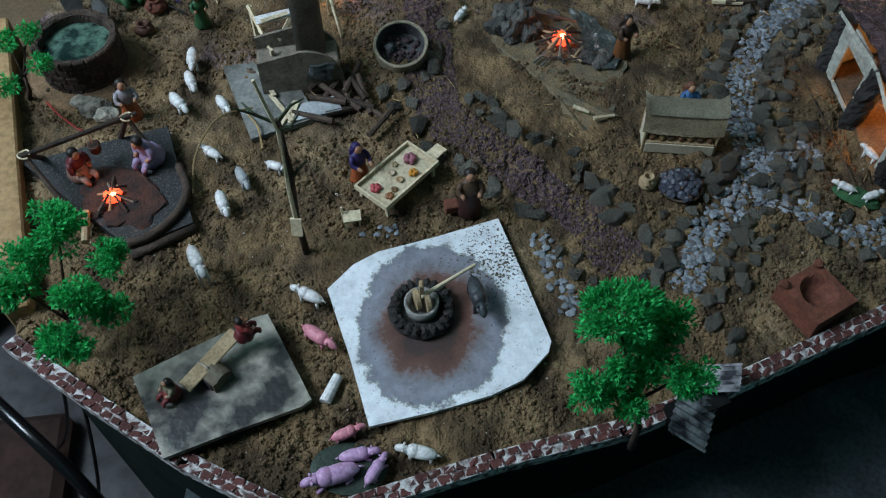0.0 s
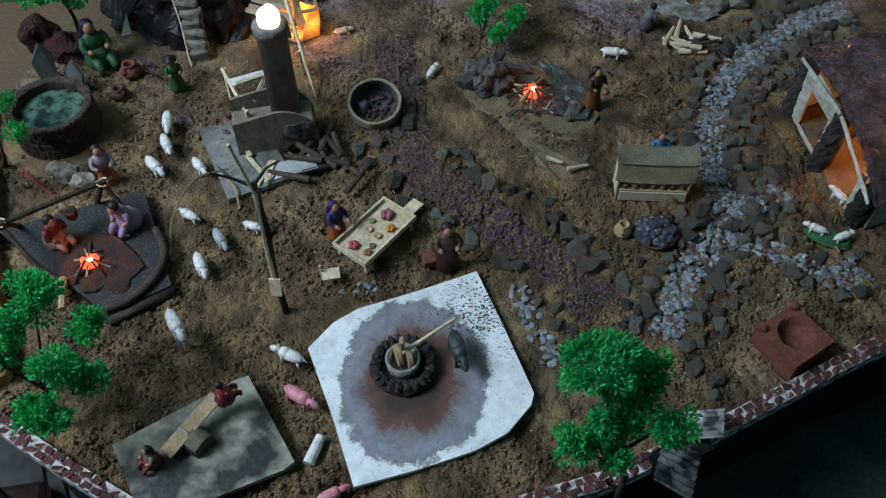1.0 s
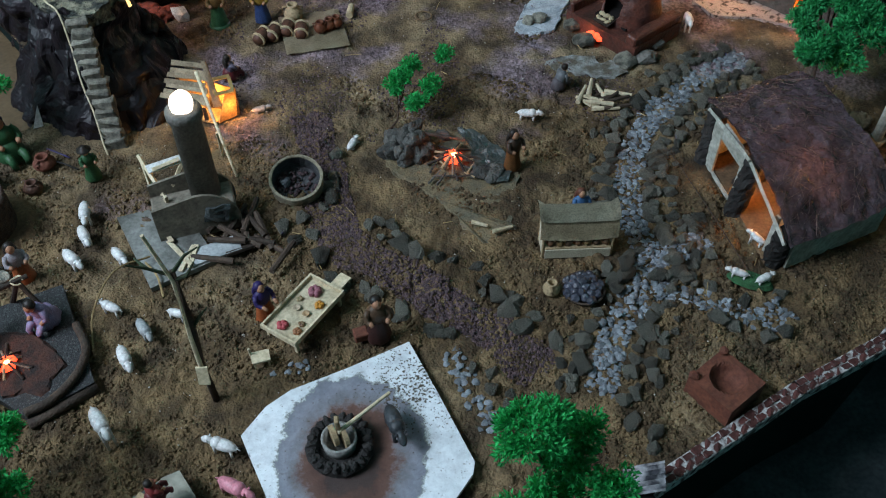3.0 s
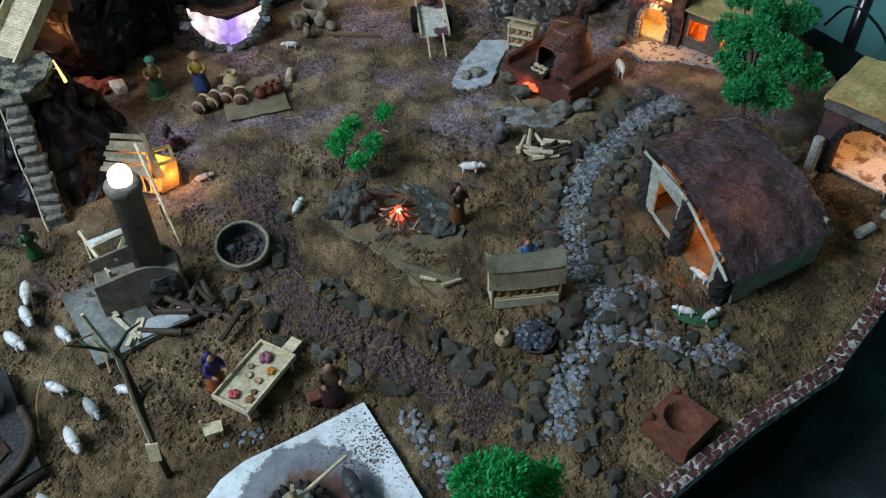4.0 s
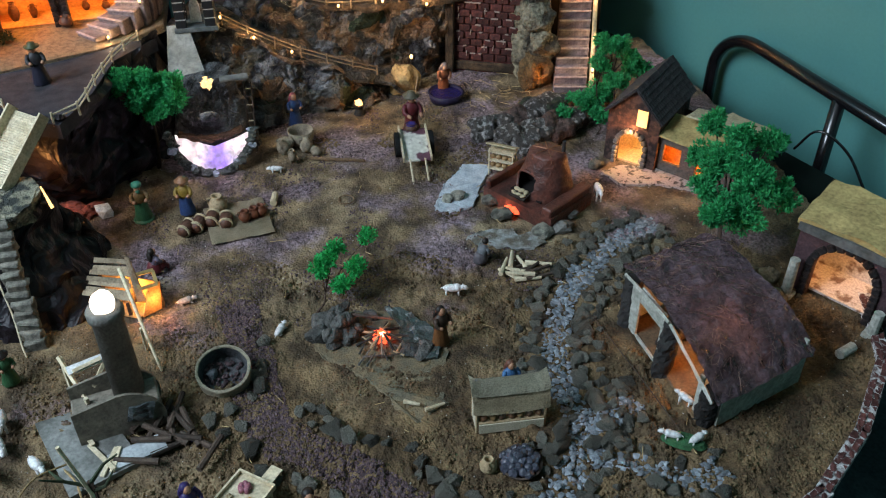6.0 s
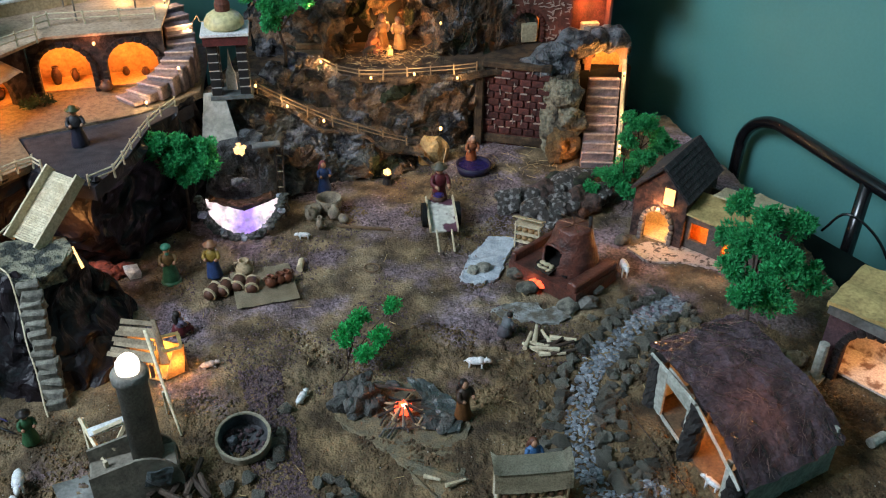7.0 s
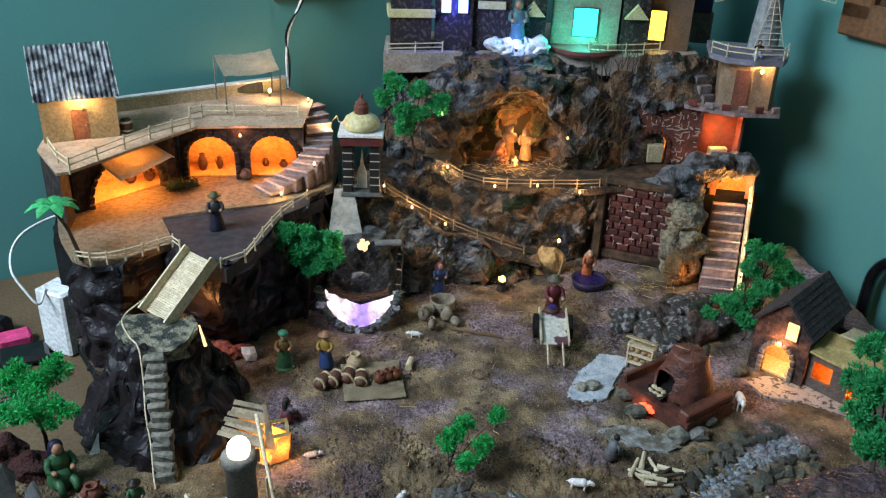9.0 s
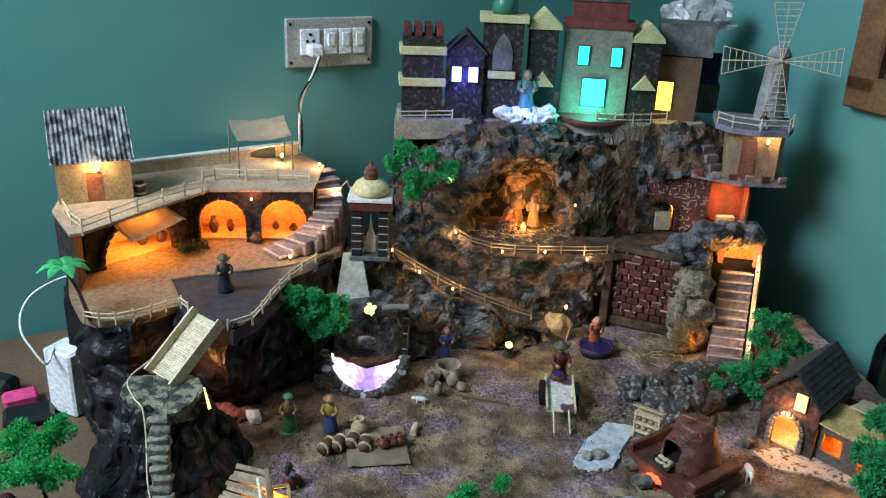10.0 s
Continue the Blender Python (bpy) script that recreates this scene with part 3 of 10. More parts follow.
# plank bridge
a, b = Vector((-0.355, 0.506, 0.122)), Vector((-0.312, 0.556, 0.174))
d = (b - a)
bridge = thing("plank_bridge", "pale slatted wooden bridge with side boards", "bridge", Matrix.Translation((a + b) / 2) @ Matrix.Rotation(math.atan2(d.y, d.x), 4, "Z") @ Matrix.Rotation(-math.asin(d.z / d.length), 4, "Y"))
L = d.length + 0.012
for k in range(32):
    bm = bm_new()
    box(bm, (L / 32 * 0.84, 0.052, 0.003), (-L / 2 + (k + 0.5) * L / 32, random.uniform(-0.001, 0.001), random.uniform(-0.0004, 0.0004)))
    part("slat", bm, BALSA, bridge)
for y in (-0.0275, 0.0275):
    bm = bm_new()
    box(bm, (L + 0.006, 0.003, 0.016), (0, y, 0.005))
    part("side_board", bm, BALSA, bridge)

# the hill: lower face, ramp, upper face, terrace
bm = bm_new()
curtain(bm, [(-0.17, 0.79, 0), (-0.03, 0.785, 0), (0.03, 0.822, 0), (0.10, 0.815, 0), (0.165, 0.84, 0), (0.20, 0.90, 0)],
        [(-0.15, 0.835, 0.165), (-0.075, 0.835, 0.162), (-0.02, 0.840, 0.125), (0.045, 0.843, 0.090), (0.11, 0.848, 0.062), (0.19, 0.875, 0.030)], 210, 56, 0.017, 36, fix_top=True)
patches(bm, 1)
solo("hill_lower_face", bm, [mat("dark_brown_rock", (0.090, 0.087, 0.074), (0.016, 0.017, 0.016), 0.5, scale=26, fine=8, bump=0.9, depth=0.003, lo=0.4, hi=0.56, spec=0.5, crease=85), CREST, BRONZE, MOSS], "dark crumpled rock face below the sloping path", "rock face", kind="structure")
bm = bm_new()
pl = [(-0.15, 0.165), (-0.075, 0.162), (-0.02, 0.125), (0.045, 0.090), (0.11, 0.062), (0.19, 0.030), (0.22, 0.0)]
top = [bm.verts.new((x, 0.832 + 0.03 * max(0, x) , z)) for x, z in pl]
back = [bm.verts.new((x, 0.905 + 0.03 * max(0, x), z + 0.004)) for x, z in pl]
for i in range(len(pl) - 1):
    bm.faces.new((top[i], top[i + 1], back[i + 1], back[i]))
bmesh.ops.subdivide_edges(bm, edges=bm.edges[:], cuts=5, use_grid_fill=True)
for v in bm.verts:
    v.co += rough(v.co, 45, 0.013)
bmesh.ops.solidify(bm, geom=bm.faces[:], thickness=0.006)
solo("sloping_path", bm, HILL, "sloping earth path down the hill", "path", kind="structure")
bm = bm_new()
curtain(bm, [(-0.09, 0.90, 0.155), (-0.02, 0.885, 0.115), (0.045, 0.885, 0.080), (0.11, 0.885, 0.050), (0.19, 0.905, 0.0), (0.25, 0.915, 0.0), (0.31, 0.935, 0.0)],
        [(-0.02, 0.985, 0.172), (0.02, 0.972, 0.168), (0.06, 0.94, 0.152), (0.105, 0.918, 0.142), (0.18, 0.920, 0.142), (0.25, 0.922, 0.142), (0.305, 0.928, 0.145)], 210, 56, 0.018, 34, fix_top=True)
patches(bm, 1)
solo("hill_upper_face", bm, [HILL, CREST, BRONZE, MOSS], "brown and grey crumpled rock face below the fenced terrace", "rock face", kind="structure")
bm = bm_new()
prism(bm, [(-0.16, 0.90), (-0.02, 0.975), (0.02, 0.965), (0.06, 0.935), (0.105, 0.912), (0.18, 0.912), (0.305, 0.922), (0.42, 0.912), (0.47, 0.975), (0.61, 1.00), (0.61, 1.12), (0.35, 1.16), (-0.10, 1.10)], 0.132, 0.143)
bmesh.ops.subdivide_edges(bm, edges=bm.edges[:], cuts=6, use_grid_fill=True)
for v in bm.verts:
    v.co += rough(v.co, 40, 0.008)
solo("fenced_terrace", bm, DARKEARTH, "brown earth terrace before the grotto", "terrace", kind="structure")


# the grotto: one crumpled shell from the back of the cave out to the face
def grotto():
    bm = bm_new()
    cx, z0 = 0.155, 0.140
    nu, rows = 190, []
    stages = [(0.05, 0.05, 1.105), (0.085, 0.115, 1.09), (0.088, 0.135, 1.06), (0.088, 0.145, 1.025), (0.094, 0.155, 1.005), (0.115, 0.172, 0.998), (0.145, 0.188, 1.012), (0.185, 0.198, 1.035), (0.235, 0.204, 1.065), (0.25, 0.206, 1.10)]
    fine = []
    for (a, b) in zip(stages, stages[1:]):
        for k in range(10):
            fine.append(tuple(p + (q - p) * k / 10 for p, q in zip(a, b)))
    fine.append(stages[-1])
    for rx, rz, y in fine:
        row = []
        for i in range(nu + 1):
            th = math.pi * i / nu
            e = 0.75
            x = cx + rx * math.copysign(abs(math.cos(th)) ** e, math.cos(th))
            z = z0 - 0.012 + rz * abs(math.sin(th)) ** e
            p = Vector((x, y, z))
            row.append(bm.verts.new(p + rough(p, 34, 0.022) + rough(p, 95, 0.0055)))
        rows.append(row)
    for r0, r1 in zip(rows, rows[1:]):
        for i in range(nu):
            f = bm.faces.new((r0[i], r0[i + 1], r1[i + 1], r1[i]))
            f.material_index = 0
    bm.faces.new(rows[0])
    patches(bm, 1)
    return solo("grotto", bm, [HILL, CREST, BRONZE, MOSS], "dark rock grotto lit warm inside", "grotto", kind="structure")


grotto()
bm = bm_new()
curtain(bm, [(0.33, 1.00, 0.138), (0.36, 1.03, 0.138), (0.39, 1.05, 0.138), (0.44, 1.06, 0.138)], [(0.33, 1.05, 0.315), (0.37, 1.06, 0.31), (0.41, 1.07, 0.29), (0.44, 1.075, 0.265)], 26, 26, 0.015, 30)
patches(bm, 1)
solo("grotto_flank", bm, [HILL, CREST, BRONZE, MOSS], "brown rock flank beside the red brick room", "rock face", kind="structure")
bm = bm_new()
curtain(bm, [(0.385, 1.045, 0.245), (0.43, 1.040, 0.252), (0.48, 1.040, 0.252), (0.53, 1.055, 0.250)], [(0.375, 1.075, 0.338), (0.43, 1.080, 0.342), (0.48, 1.095, 0.338), (0.54, 1.12, 0.330)], 40, 24, 0.013, 34)
patches(bm, 1)
solo("grotto_shoulder", bm, [HILL, CREST, BRONZE, MOSS], "dark rock shoulder above the red brick room", "rock face", kind="structure")
bm = bm_new()
prism(bm, [(-0.085, 1.055), (0.02, 1.075), (0.10, 1.085), (0.22, 1.085), (0.33, 1.075), (0.42, 1.09), (0.50, 1.12), (0.50, 1.42), (0.30, 1.38), (0.06, 1.275), (-0.085, 1.20)], 0.30, 0.335)
solo("town_terrace", bm, mat("grey_ply_terrace", (0.34, 0.30, 0.26), (0.24, 0.20, 0.17), 0.8, scale=35, bump=0.4), "grey terrace board under the little town", "terrace", kind="structure")
bm = bm_new()
prism(bm, [(-0.085, 1.08), (0.5, 1.14), (0.5, 1.40), (0.30, 1.36), (0.06, 1.255), (-0.085, 1.185)], -0.02, 0.30)
solo("hill_core", bm, BLACKSKIRT, "dark support behind the grotto", "support", kind="structure")
bm = bm_new()
prism(bm, [(-0.59, 0.80), (-0.545, 0.66), (-0.43, 0.62), (-0.26, 0.68), (-0.17, 0.83), (-0.17, 1.06), (-0.3, 1.05), (-0.60, 0.89)], -0.02, PLATEAU - 0.02)
solo("courtyard_core", bm, BLACKSKIRT, "dark support under the upper courtyard", "support", kind="structure")


# ---- fences and strings of lights ----
STICK = mat("dull_tan_stick", (0.24, 0.17, 0.10), (0.15, 0.10, 0.06), 0.8, scale=60, rnd=0.3, bump=0.3)


def fence(pts, h, label, wood=None):
    """A light rail fence along pts (x, y, z)."""
    f = thing("rail_fence", label, "fence", pose(0, 0, 0), "rail fences")
    pts = [Vector(p) for p in pts]
    up = Vector((0, 0, 1))
    for p in pts:
        bm = bm_new()
        limb(bm, p - up * 0.004, p + up * (h + 0.003) + Vector((random.uniform(-1, 1), random.uniform(-1, 1), 0)) * 0.001, 0.0016, 0.0013, 6)
        part("post", bm, wood or BALSA, f)
    for k in (0.97, 0.5):
        for a, b in zip(pts, pts[1:]):
            bm = bm_new()
            limb(bm, a + up * h * k, b + up * h * k, 0.00115, seg=5)
            part("rail", bm, wood or BALSA, f)


def along(pts, n):
    pts = [Vector(p) for p in pts]
    seg = [(b - a).length for a, b in zip(pts, pts[1:])]
    out = []
    for i in range(n + 1):
        d = sum(seg) * i / n
        for k, s in enumerate(seg):
            if d <= s + 1e-9 or k == len(seg) - 1:
                out.append(pts[k].lerp(pts[k + 1], min(1, d / s)))
                break
            d -= s
    return out


P4 = PLATEAU + 0.004
fence(along([(-0.475, 0.558, P4), (-0.440, 0.548, P4), (-0.405, 0.568, P4), (-0.362, 0.610, P4), (-0.345, 0.590, P4)], 7), 0.013, "thin pale stick fence along the courtyard edge")
fence(along([(-0.282, 0.548, PLATEAU), (-0.252, 0.575, PLATEAU), (-0.240, 0.66, PLATEAU), (-0.222, 0.735, PLATEAU), (-0.195, 0.785, PLATEAU)], 7), 0.013, "thin pale stick fence beside the dark path")
fence(along([(-0.075, 0.836, 0.164), (-0.02, 0.841, 0.127), (0.045, 0.844, 0.092), (0.11, 0.849, 0.064), (0.165, 0.858, 0.042)], 6), 0.014, "dull tan stick fence down the sloping path", STICK)
fence(along([(0.03, 0.968, 0.152), (0.06, 0.936, 0.146), (0.105, 0.914, 0.143), (0.18, 0.915, 0.143), (0.25, 0.918, 0.143), (0.298, 0.924, 0.143)], 7), 0.014, "dull tan stick fence along the grotto terrace", STICK)
fence(along([(-0.078, 1.062, 0.335), (0.02, 1.082, 0.335)], 2), 0.016, "pale fence before the stone tower")
fence(along([(0.285, 1.082, 0.335), (0.33, 1.078, 0.335), (0.37, 1.085, 0.335), (0.42, 1.10, 0.335)], 4), 0.022, "pale fence before the green-lit house")


def bulb(p, power=0.03, r=0.0026, color=WARM):
    ob = thing("fairy_light", "small warm glowing bulb on a wire", "light", pose(*p), "strings of warm lights")
    bm = bm_new()
    ball(bm, r * 0.85, sc=(1, 1, 1.35), sub=2)
    part("bulb", bm, BULB, ob, smooth=True)
    bm = bm_new()
    cyl(bm, r * 0.6, r * 0.5, r * 1.4, (0, 0, -r * 2.4), seg=8)
    part("socket", bm, DARKWOOD, ob)
    if power:
        lamp("bulb_light", "POINT", Vector(p) + Vector((0, -0.004, 0.004)), power, color, 0.003)


# ---- walls with arches ----
def arch_outline(w, h, hw, spring, base=0.0, n=12):
    """The outline of a wall w wide and h high with one arched door of half-width hw, in its middle."""
    pts = [(-w / 2, base), (-hw, base), (-hw, spring)]
    pts += [(-hw * math.cos(math.pi * k / n), spring + hw * math.sin(math.pi * k / n)) for k in range(1, n)]
    pts += [(hw, spring), (hw, base), (w / 2, base), (w / 2, h), (-w / 2, h)]
    return pts


def voussoirs(parent, cx, hw, spring, y, size, material, n=11, base=0.0):
    """Separate arch stones round a door."""
    k = 0
    for i in range(n):
        th = math.pi * (i + 0.5) / n
        bm = bm_new()
        box(bm, (size, 0.007, math.pi * hw / n * 0.86), bevel=0.0008)
        part("arch_stone", bm, material, parent, at=pose(cx - (hw + size / 2) * math.cos(th), y, spring + (hw + size / 2) * math.sin(th)) @ Matrix.Rotation(th - math.pi, 4, "Y"))
    z = base
    while z < spring - size * 0.4:
        for s in (-1, 1):
            bm = bm_new()
            box(bm, (size, 0.007, size * 0.8), bevel=0.0008)
            part("arch_stone", bm, material, parent, at=pose(cx + s * (hw + size / 2), y, z + size * 0.45))
        z += size


# ---- upper courtyard: arcade, side vault, cottage ----
DECK = 0.262
arcade = thing("arcade", "dark stone arcade with two glowing arched rooms", "arcade", pose(-0.306, 0.860, P4, 0, 0, 6))
for cx in (-0.049, 0.049):
    bm = bm_new()
    upright(bm, [(x + cx, z) for x, z in arch_outline(0.098, 0.088, 0.037, 0.036)], -0.004, 0.004)
    part("front_wall", bm, DARKSTONE, arcade)
    voussoirs(arcade, cx, 0.037, 0.036, -0.006, 0.008, DARKSTONE)
    bm = bm_new()
    for w, at in (((0.098, 0.003, 0.086), (cx, 0.062, 0.043)), ((0.003, 0.06, 0.086), (cx - 0.047, 0.033, 0.043)), ((0.003, 0.06, 0.086), (cx + 0.047, 0.033, 0.043)), ((0.094, 0.057, 0.003), (cx, 0.033, 0.0015))):
        box(bm, w, at)
    part("room_lining", bm, INNER, arcade, "orange lit plaster room")
bm = bm_new()
box(bm, (0.014, 0.012, 0.088), (-0.106, -0.006, 0.044))
part("corner_pillar", bm, DARKSTONE, arcade)
for k in (-1, 1):
    lamp("arch_room_light", "POINT", arcade.matrix_basis @ Vector((0.049 * k, 0.010, 0.058)), 0.26, AMBER, 0.006)


def jar(name, label, at, r, h, material, group="", seg=16, tilt=0):
    ob = thing(name, label, "jar", pose(*at, tilt, 0, random.uniform(0, 360)), group)
    bm = bm_new()
    lathe(bm, [(r * 0.55, 0), (r * 0.95, h * 0.3), (r, h * 0.5), (r * 0.7, h * 0.78), (r * 0.5, h * 0.86), (r * 0.62, h), (r * 0.45, h), (r * 0.38, h * 0.86), (r * 0.3, h * 0.5)], seg=seg)
    part("body", bm, material, ob, smooth=True)
    bm = bm_new()
    for s in (-1, 1):
        tube(bm, [(s * r * 0.55, 0, h * 0.9), (s * r * 1.02, 0, h * 0.85), (s * r * 0.98, 0, h * 0.58)], r * 0.1, 5)
    part("handle", bm, material, ob, smooth=True)
    return ob


for x, y, r, h in ((-0.378, 0.885, 0.008, 0.028), (-0.352, 0.893, 0.006, 0.020), (-0.278, 0.908, 0.006, 0.013), (-0.248, 0.905, 0.007, 0.012), (-0.300, 0.846, 0.010, 0.016)):
    jar("clay_jar", "dark clay jar in the arcade", (x, y, P4 + 0.003), r, h, CASK, "jars of the arcade")

# the side vault below the cottage deck
vault = thing("side_vault", "dark stone vault glowing orange inside", "vault", pose(-0.468, 0.772, P4, 0, 0, 49))
bm = bm_new()
upright(bm, arch_outline(0.175, 0.088, 0.060, 0.008), -0.004, 0.004)
part("front_wall", bm, DARKSTONE, vault)
voussoirs(vault, 0, 0.060, 0.008, -0.006, 0.008, DARKSTONE, 15)
bm = bm_new()
for w, at in (((0.17, 0.003, 0.086), (0, 0.075, 0.043)), ((0.003, 0.072, 0.086), (-0.08, 0.04, 0.043)), ((0.003, 0.072, 0.086), (0.08, 0.04, 0.043)), ((0.16, 0.07, 0.003), (0, 0.039, 0.0015))):
    box(bm, w, at)
part("room_lining", bm, INNER, vault, "orange lit plaster room")
lamp("vault_light", "POINT", vault.matrix_basis @ Vector((0, -0.004, 0.044)), 0.46, AMBER, 0.006)
for x, y in ((-0.452, 0.835), (-0.478, 0.822)):
    jar("clay_jar", "dark clay jar in the side vault", (x, y, P4 + 0.003), 0.009, 0.018, CASK, "jars of the vault")

bm = bm_new()
prism(bm, [(-0.572, 0.722), (-0.512, 0.632), (-0.498, 0.640), (-0.398, 0.800), (-0.372, 0.842), (-0.208, 0.860), (-0.205, 1.0), (-0.255, 1.065), (-0.40, 0.985), (-0.600, 0.875)], P4 + 0.088, DECK + 0.002)
solo("roof_deck", bm, mat("tan_deck", (0.43, 0.315, 0.22), (0.31, 0.215, 0.14), 0.85, scale=40, bump=0.3), "tan flat roof deck over the arches", "roof", kind="structure")
bm = bm_new()
prism(bm, [(-0.570, 0.722), (-0.512, 0.640), (-0.520, 0.690), (-0.540, 0.735), (-0.58, 0.86), (-0.598, 0.85)], P4, P4 + 0.088)
solo("vault_side_wall", bm, DARKSTONE, "dark stone end wall of the vault", "wall", kind="structure")
fence([*along([(-0.550, 0.713, DECK + 0.002), (-0.500, 0.632, DECK + 0.002), (-0.406, 0.814, DECK + 0.002), (-0.390, 0.796, DECK + 0.002), (-0.371, 0.851, DECK + 0.002), (-0.402, 0.893, DECK + 0.002), (-0.219, 0.901, DECK + 0.002)], 12)], 0.019, "pale stick railing round the roof deck")
bm = bm_new()
box(bm, (0.308, 0.010, 0.020), (0, 0, 0.010))
box(bm, (0.312, 0.013, 0.003), (0, 0, 0.0215), mi=1)
solo("parapet", bm, [CREAM, WHITE], "cream parapet wall with a white coping", "wall", at=pose(-0.394, 0.984, DECK + 0.002, 0, 0, 31.6))


def corrugated(w, l, n, amp=0.0018):
    bm = bm_new()
    rows = []
    for i in range(n * 4 + 1):
        x = -w / 2 + w * i / (n * 4)
        z = amp * math.sin(i * math.pi / 2)
        rows.append([bm.verts.new((x, y, z)) for y in (-l / 2, 0, l / 2)])
    for a, b in zip(rows, rows[1:]):
        for k in range(2):
            bm.faces.new((a[k], b[k], b[k + 1], a[k + 1]))
    bmesh.ops.solidify(bm, geom=bm.faces[:], thickness=0.0008)
    return bm


cottage = thing("cottage", "tan card cottage with a corrugated tin roof", "cottage", pose(-0.538, 0.805, DECK + 0.002, 0, 0, 23.4))
TAN = mat("tan_card_wall", (0.40, 0.28, 0.13), (0.31, 0.21, 0.10), 0.85, scale=40, bump=0.3)
CW, CD, CF, CB = 0.106, 0.078, 0.062, 0.117
for w, at in (((CW / 2 - 0.012, 0.003, CF), (-CW / 4 - 0.006, -CD / 2, CF / 2)), ((CW / 2 - 0.012, 0.003, CF), (CW / 4 + 0.006, -CD / 2, CF / 2)), ((0.024, 0.003, CF - 0.046), (0, -CD / 2, CF / 2 + 0.023)), ((CW, 0.003, CB), (0, CD / 2, CB / 2))):
    bm = bm_new()
    box(bm, w, at)
    part("wall", bm, TAN, cottage)
for s in (-1, 1):
    bm = bm_new()
    upright(bm, [(-CD / 2, 0), (CD / 2, 0), (CD / 2, CB), (-CD / 2, CF)], -0.0015, 0.0015)
    part("side_wall", bm, TAN, cottage, at=pose(s * (CW / 2 - 0.0015), 0, 0, 0, 0, 90))
bm = bm_new()
box(bm, (0.023, 0.002, 0.045), (0, -CD / 2 + 0.0015, 0.0225))
door = part("door", bm, mat("orange_brown_door", (0.34, 0.13, 0.06), (0.25, 0.09, 0.04), 0.7, scale=50), cottage, "closed reddish door")
bm = bm_new()
ball(bm, 0.0012, (0.007, -CD / 2 - 0.001, 0.022), sub=1)
part("knob", bm, BALSA, door)
tilt = math.degrees(math.atan2(CB - CF, CD))
bm = corrugated(CW + 0.012, math.hypot(CB - CF, CD) + 0.012, 17)
part("roof", bm, TIN, cottage, "corrugated tin lean-to roof", at=pose(0, 0, (CB + CF) / 2 + 0.004, tilt, 0, 0))
bulb(cottage.matrix_basis @ Vector((0.006, -CD / 2 - 0.012, CF - 0.008)), 0.11)
cask_prof = [(0.6, 0), (0.85, 0.25), (0.92, 0.5), (0.85, 0.75), (0.6, 1)]


def barrel(label, at, r, h, rot=(0, 0, 0), group="barrels"):
    ob = thing("barrel", label, "barrel", pose(*at, *rot), group)
    bm = bm_new()
    lathe(bm, [(r * a / 0.92, h * b) for a, b in cask_prof], seg=14)
    part("body", bm, CASK, ob, smooth=True)
    for z in (0.2, 0.8):
        bm = bm_new()
        lathe(bm, [(r * 0.90, h * z - 0.0014), (r * 1.04, h * z - 0.0014), (r * 1.04, h * z + 0.0014), (r * 0.90, h * z + 0.0014)], seg=14)
        part("hoop", bm, CREAM, ob)
    return ob


barrel("dark barrel beside the cottage", (-0.469, 0.807, DECK + 0.002), 0.010, 0.022)
awn = thing("deck_awning", "cream cloth awning on thin poles", "awning", pose(0, 0, 0))
AWN = [(-0.369, 0.988, 0.342), (-0.337, 0.913, 0.326), (-0.255, 0.962, 0.326), (-0.282, 1.043, 0.342)]
for p in AWN:
    bm = bm_new()
    limb(bm, (p[0], p[1], DECK + 0.001), p, 0.0013)
    part("pole", bm, GREYCARD, awn)


CANVAS = mat("cream_canvas", (0.56, 0.51, 0.39), (0.46, 0.41, 0.30), 0.9, scale=60, fine=10, bump=0.4)


def draped(corners, sag, n=14):
    """A cloth hung from four corners."""
    a, b, c, d = [Vector(p) for p in corners]
    bm = bm_new()
    g = []
    for j in range(n + 1):
        v = j / n
        g.append([bm.verts.new(a.lerp(d, i / n).lerp(b.lerp(c, i / n), v) + Vector((0, 0, -sag * (1 - (2 * i / n - 1) ** 2) * 1.0 - sag * 0.6 * (1 - (2 * v - 1) ** 2) + 0.002 * noise.noise(Vector((i * 0.6, j * 0.6, a.x * 50)))))) for i in range(n + 1)])
    for r0, r1 in zip(g, g[1:]):
        for k in range(n):
            bm.faces.new((r0[k], r0[k + 1], r1[k + 1], r1[k]))
    bmesh.ops.solidify(bm, geom=bm.faces[:], thickness=0.001)
    return bm


part("canopy", draped(AWN, 0.004), CANVAS, awn, smooth=True)
bm = bm_new()
cyl(bm, 0.010, 0.010, 0.045, (-0.0225, 0, 0.010), (0, 90, 0), 14)
solo("rolled_mat", bm, mat("olive_roll", (0.07, 0.07, 0.045), (0.04, 0.04, 0.03), 0.9), "dark olive rolled mat under the awning", "mat", at=pose(-0.320, 1.029, DECK + 0.002, 0, 0, 20), smooth=False)
bulb((-0.281, 1.007, DECK + 0.014), 0.10, 0.004)
aw2 = thing("vault_awning", "cream canvas awning over the side vault", "awning", pose(0, 0, 0))
part("canopy", draped([(-0.483, 0.721, 0.246), (-0.436, 0.802, 0.252), (-0.395, 0.783, 0.236), (-0.447, 0.694, 0.230)], 0.003), CANVAS, aw2, smooth=True)
for a, b in (((-0.483, 0.721, 0.246), (-0.447, 0.694, 0.230)), ((-0.436, 0.802, 0.252), (-0.395, 0.783, 0.236))):
    bm = bm_new()
    limb(bm, Vector(a) - Vector((0, 0, 0.002)), Vector(b) - Vector((0, 0, 0.002)), 0.0009)
    part("strut", bm, BALSA, aw2)

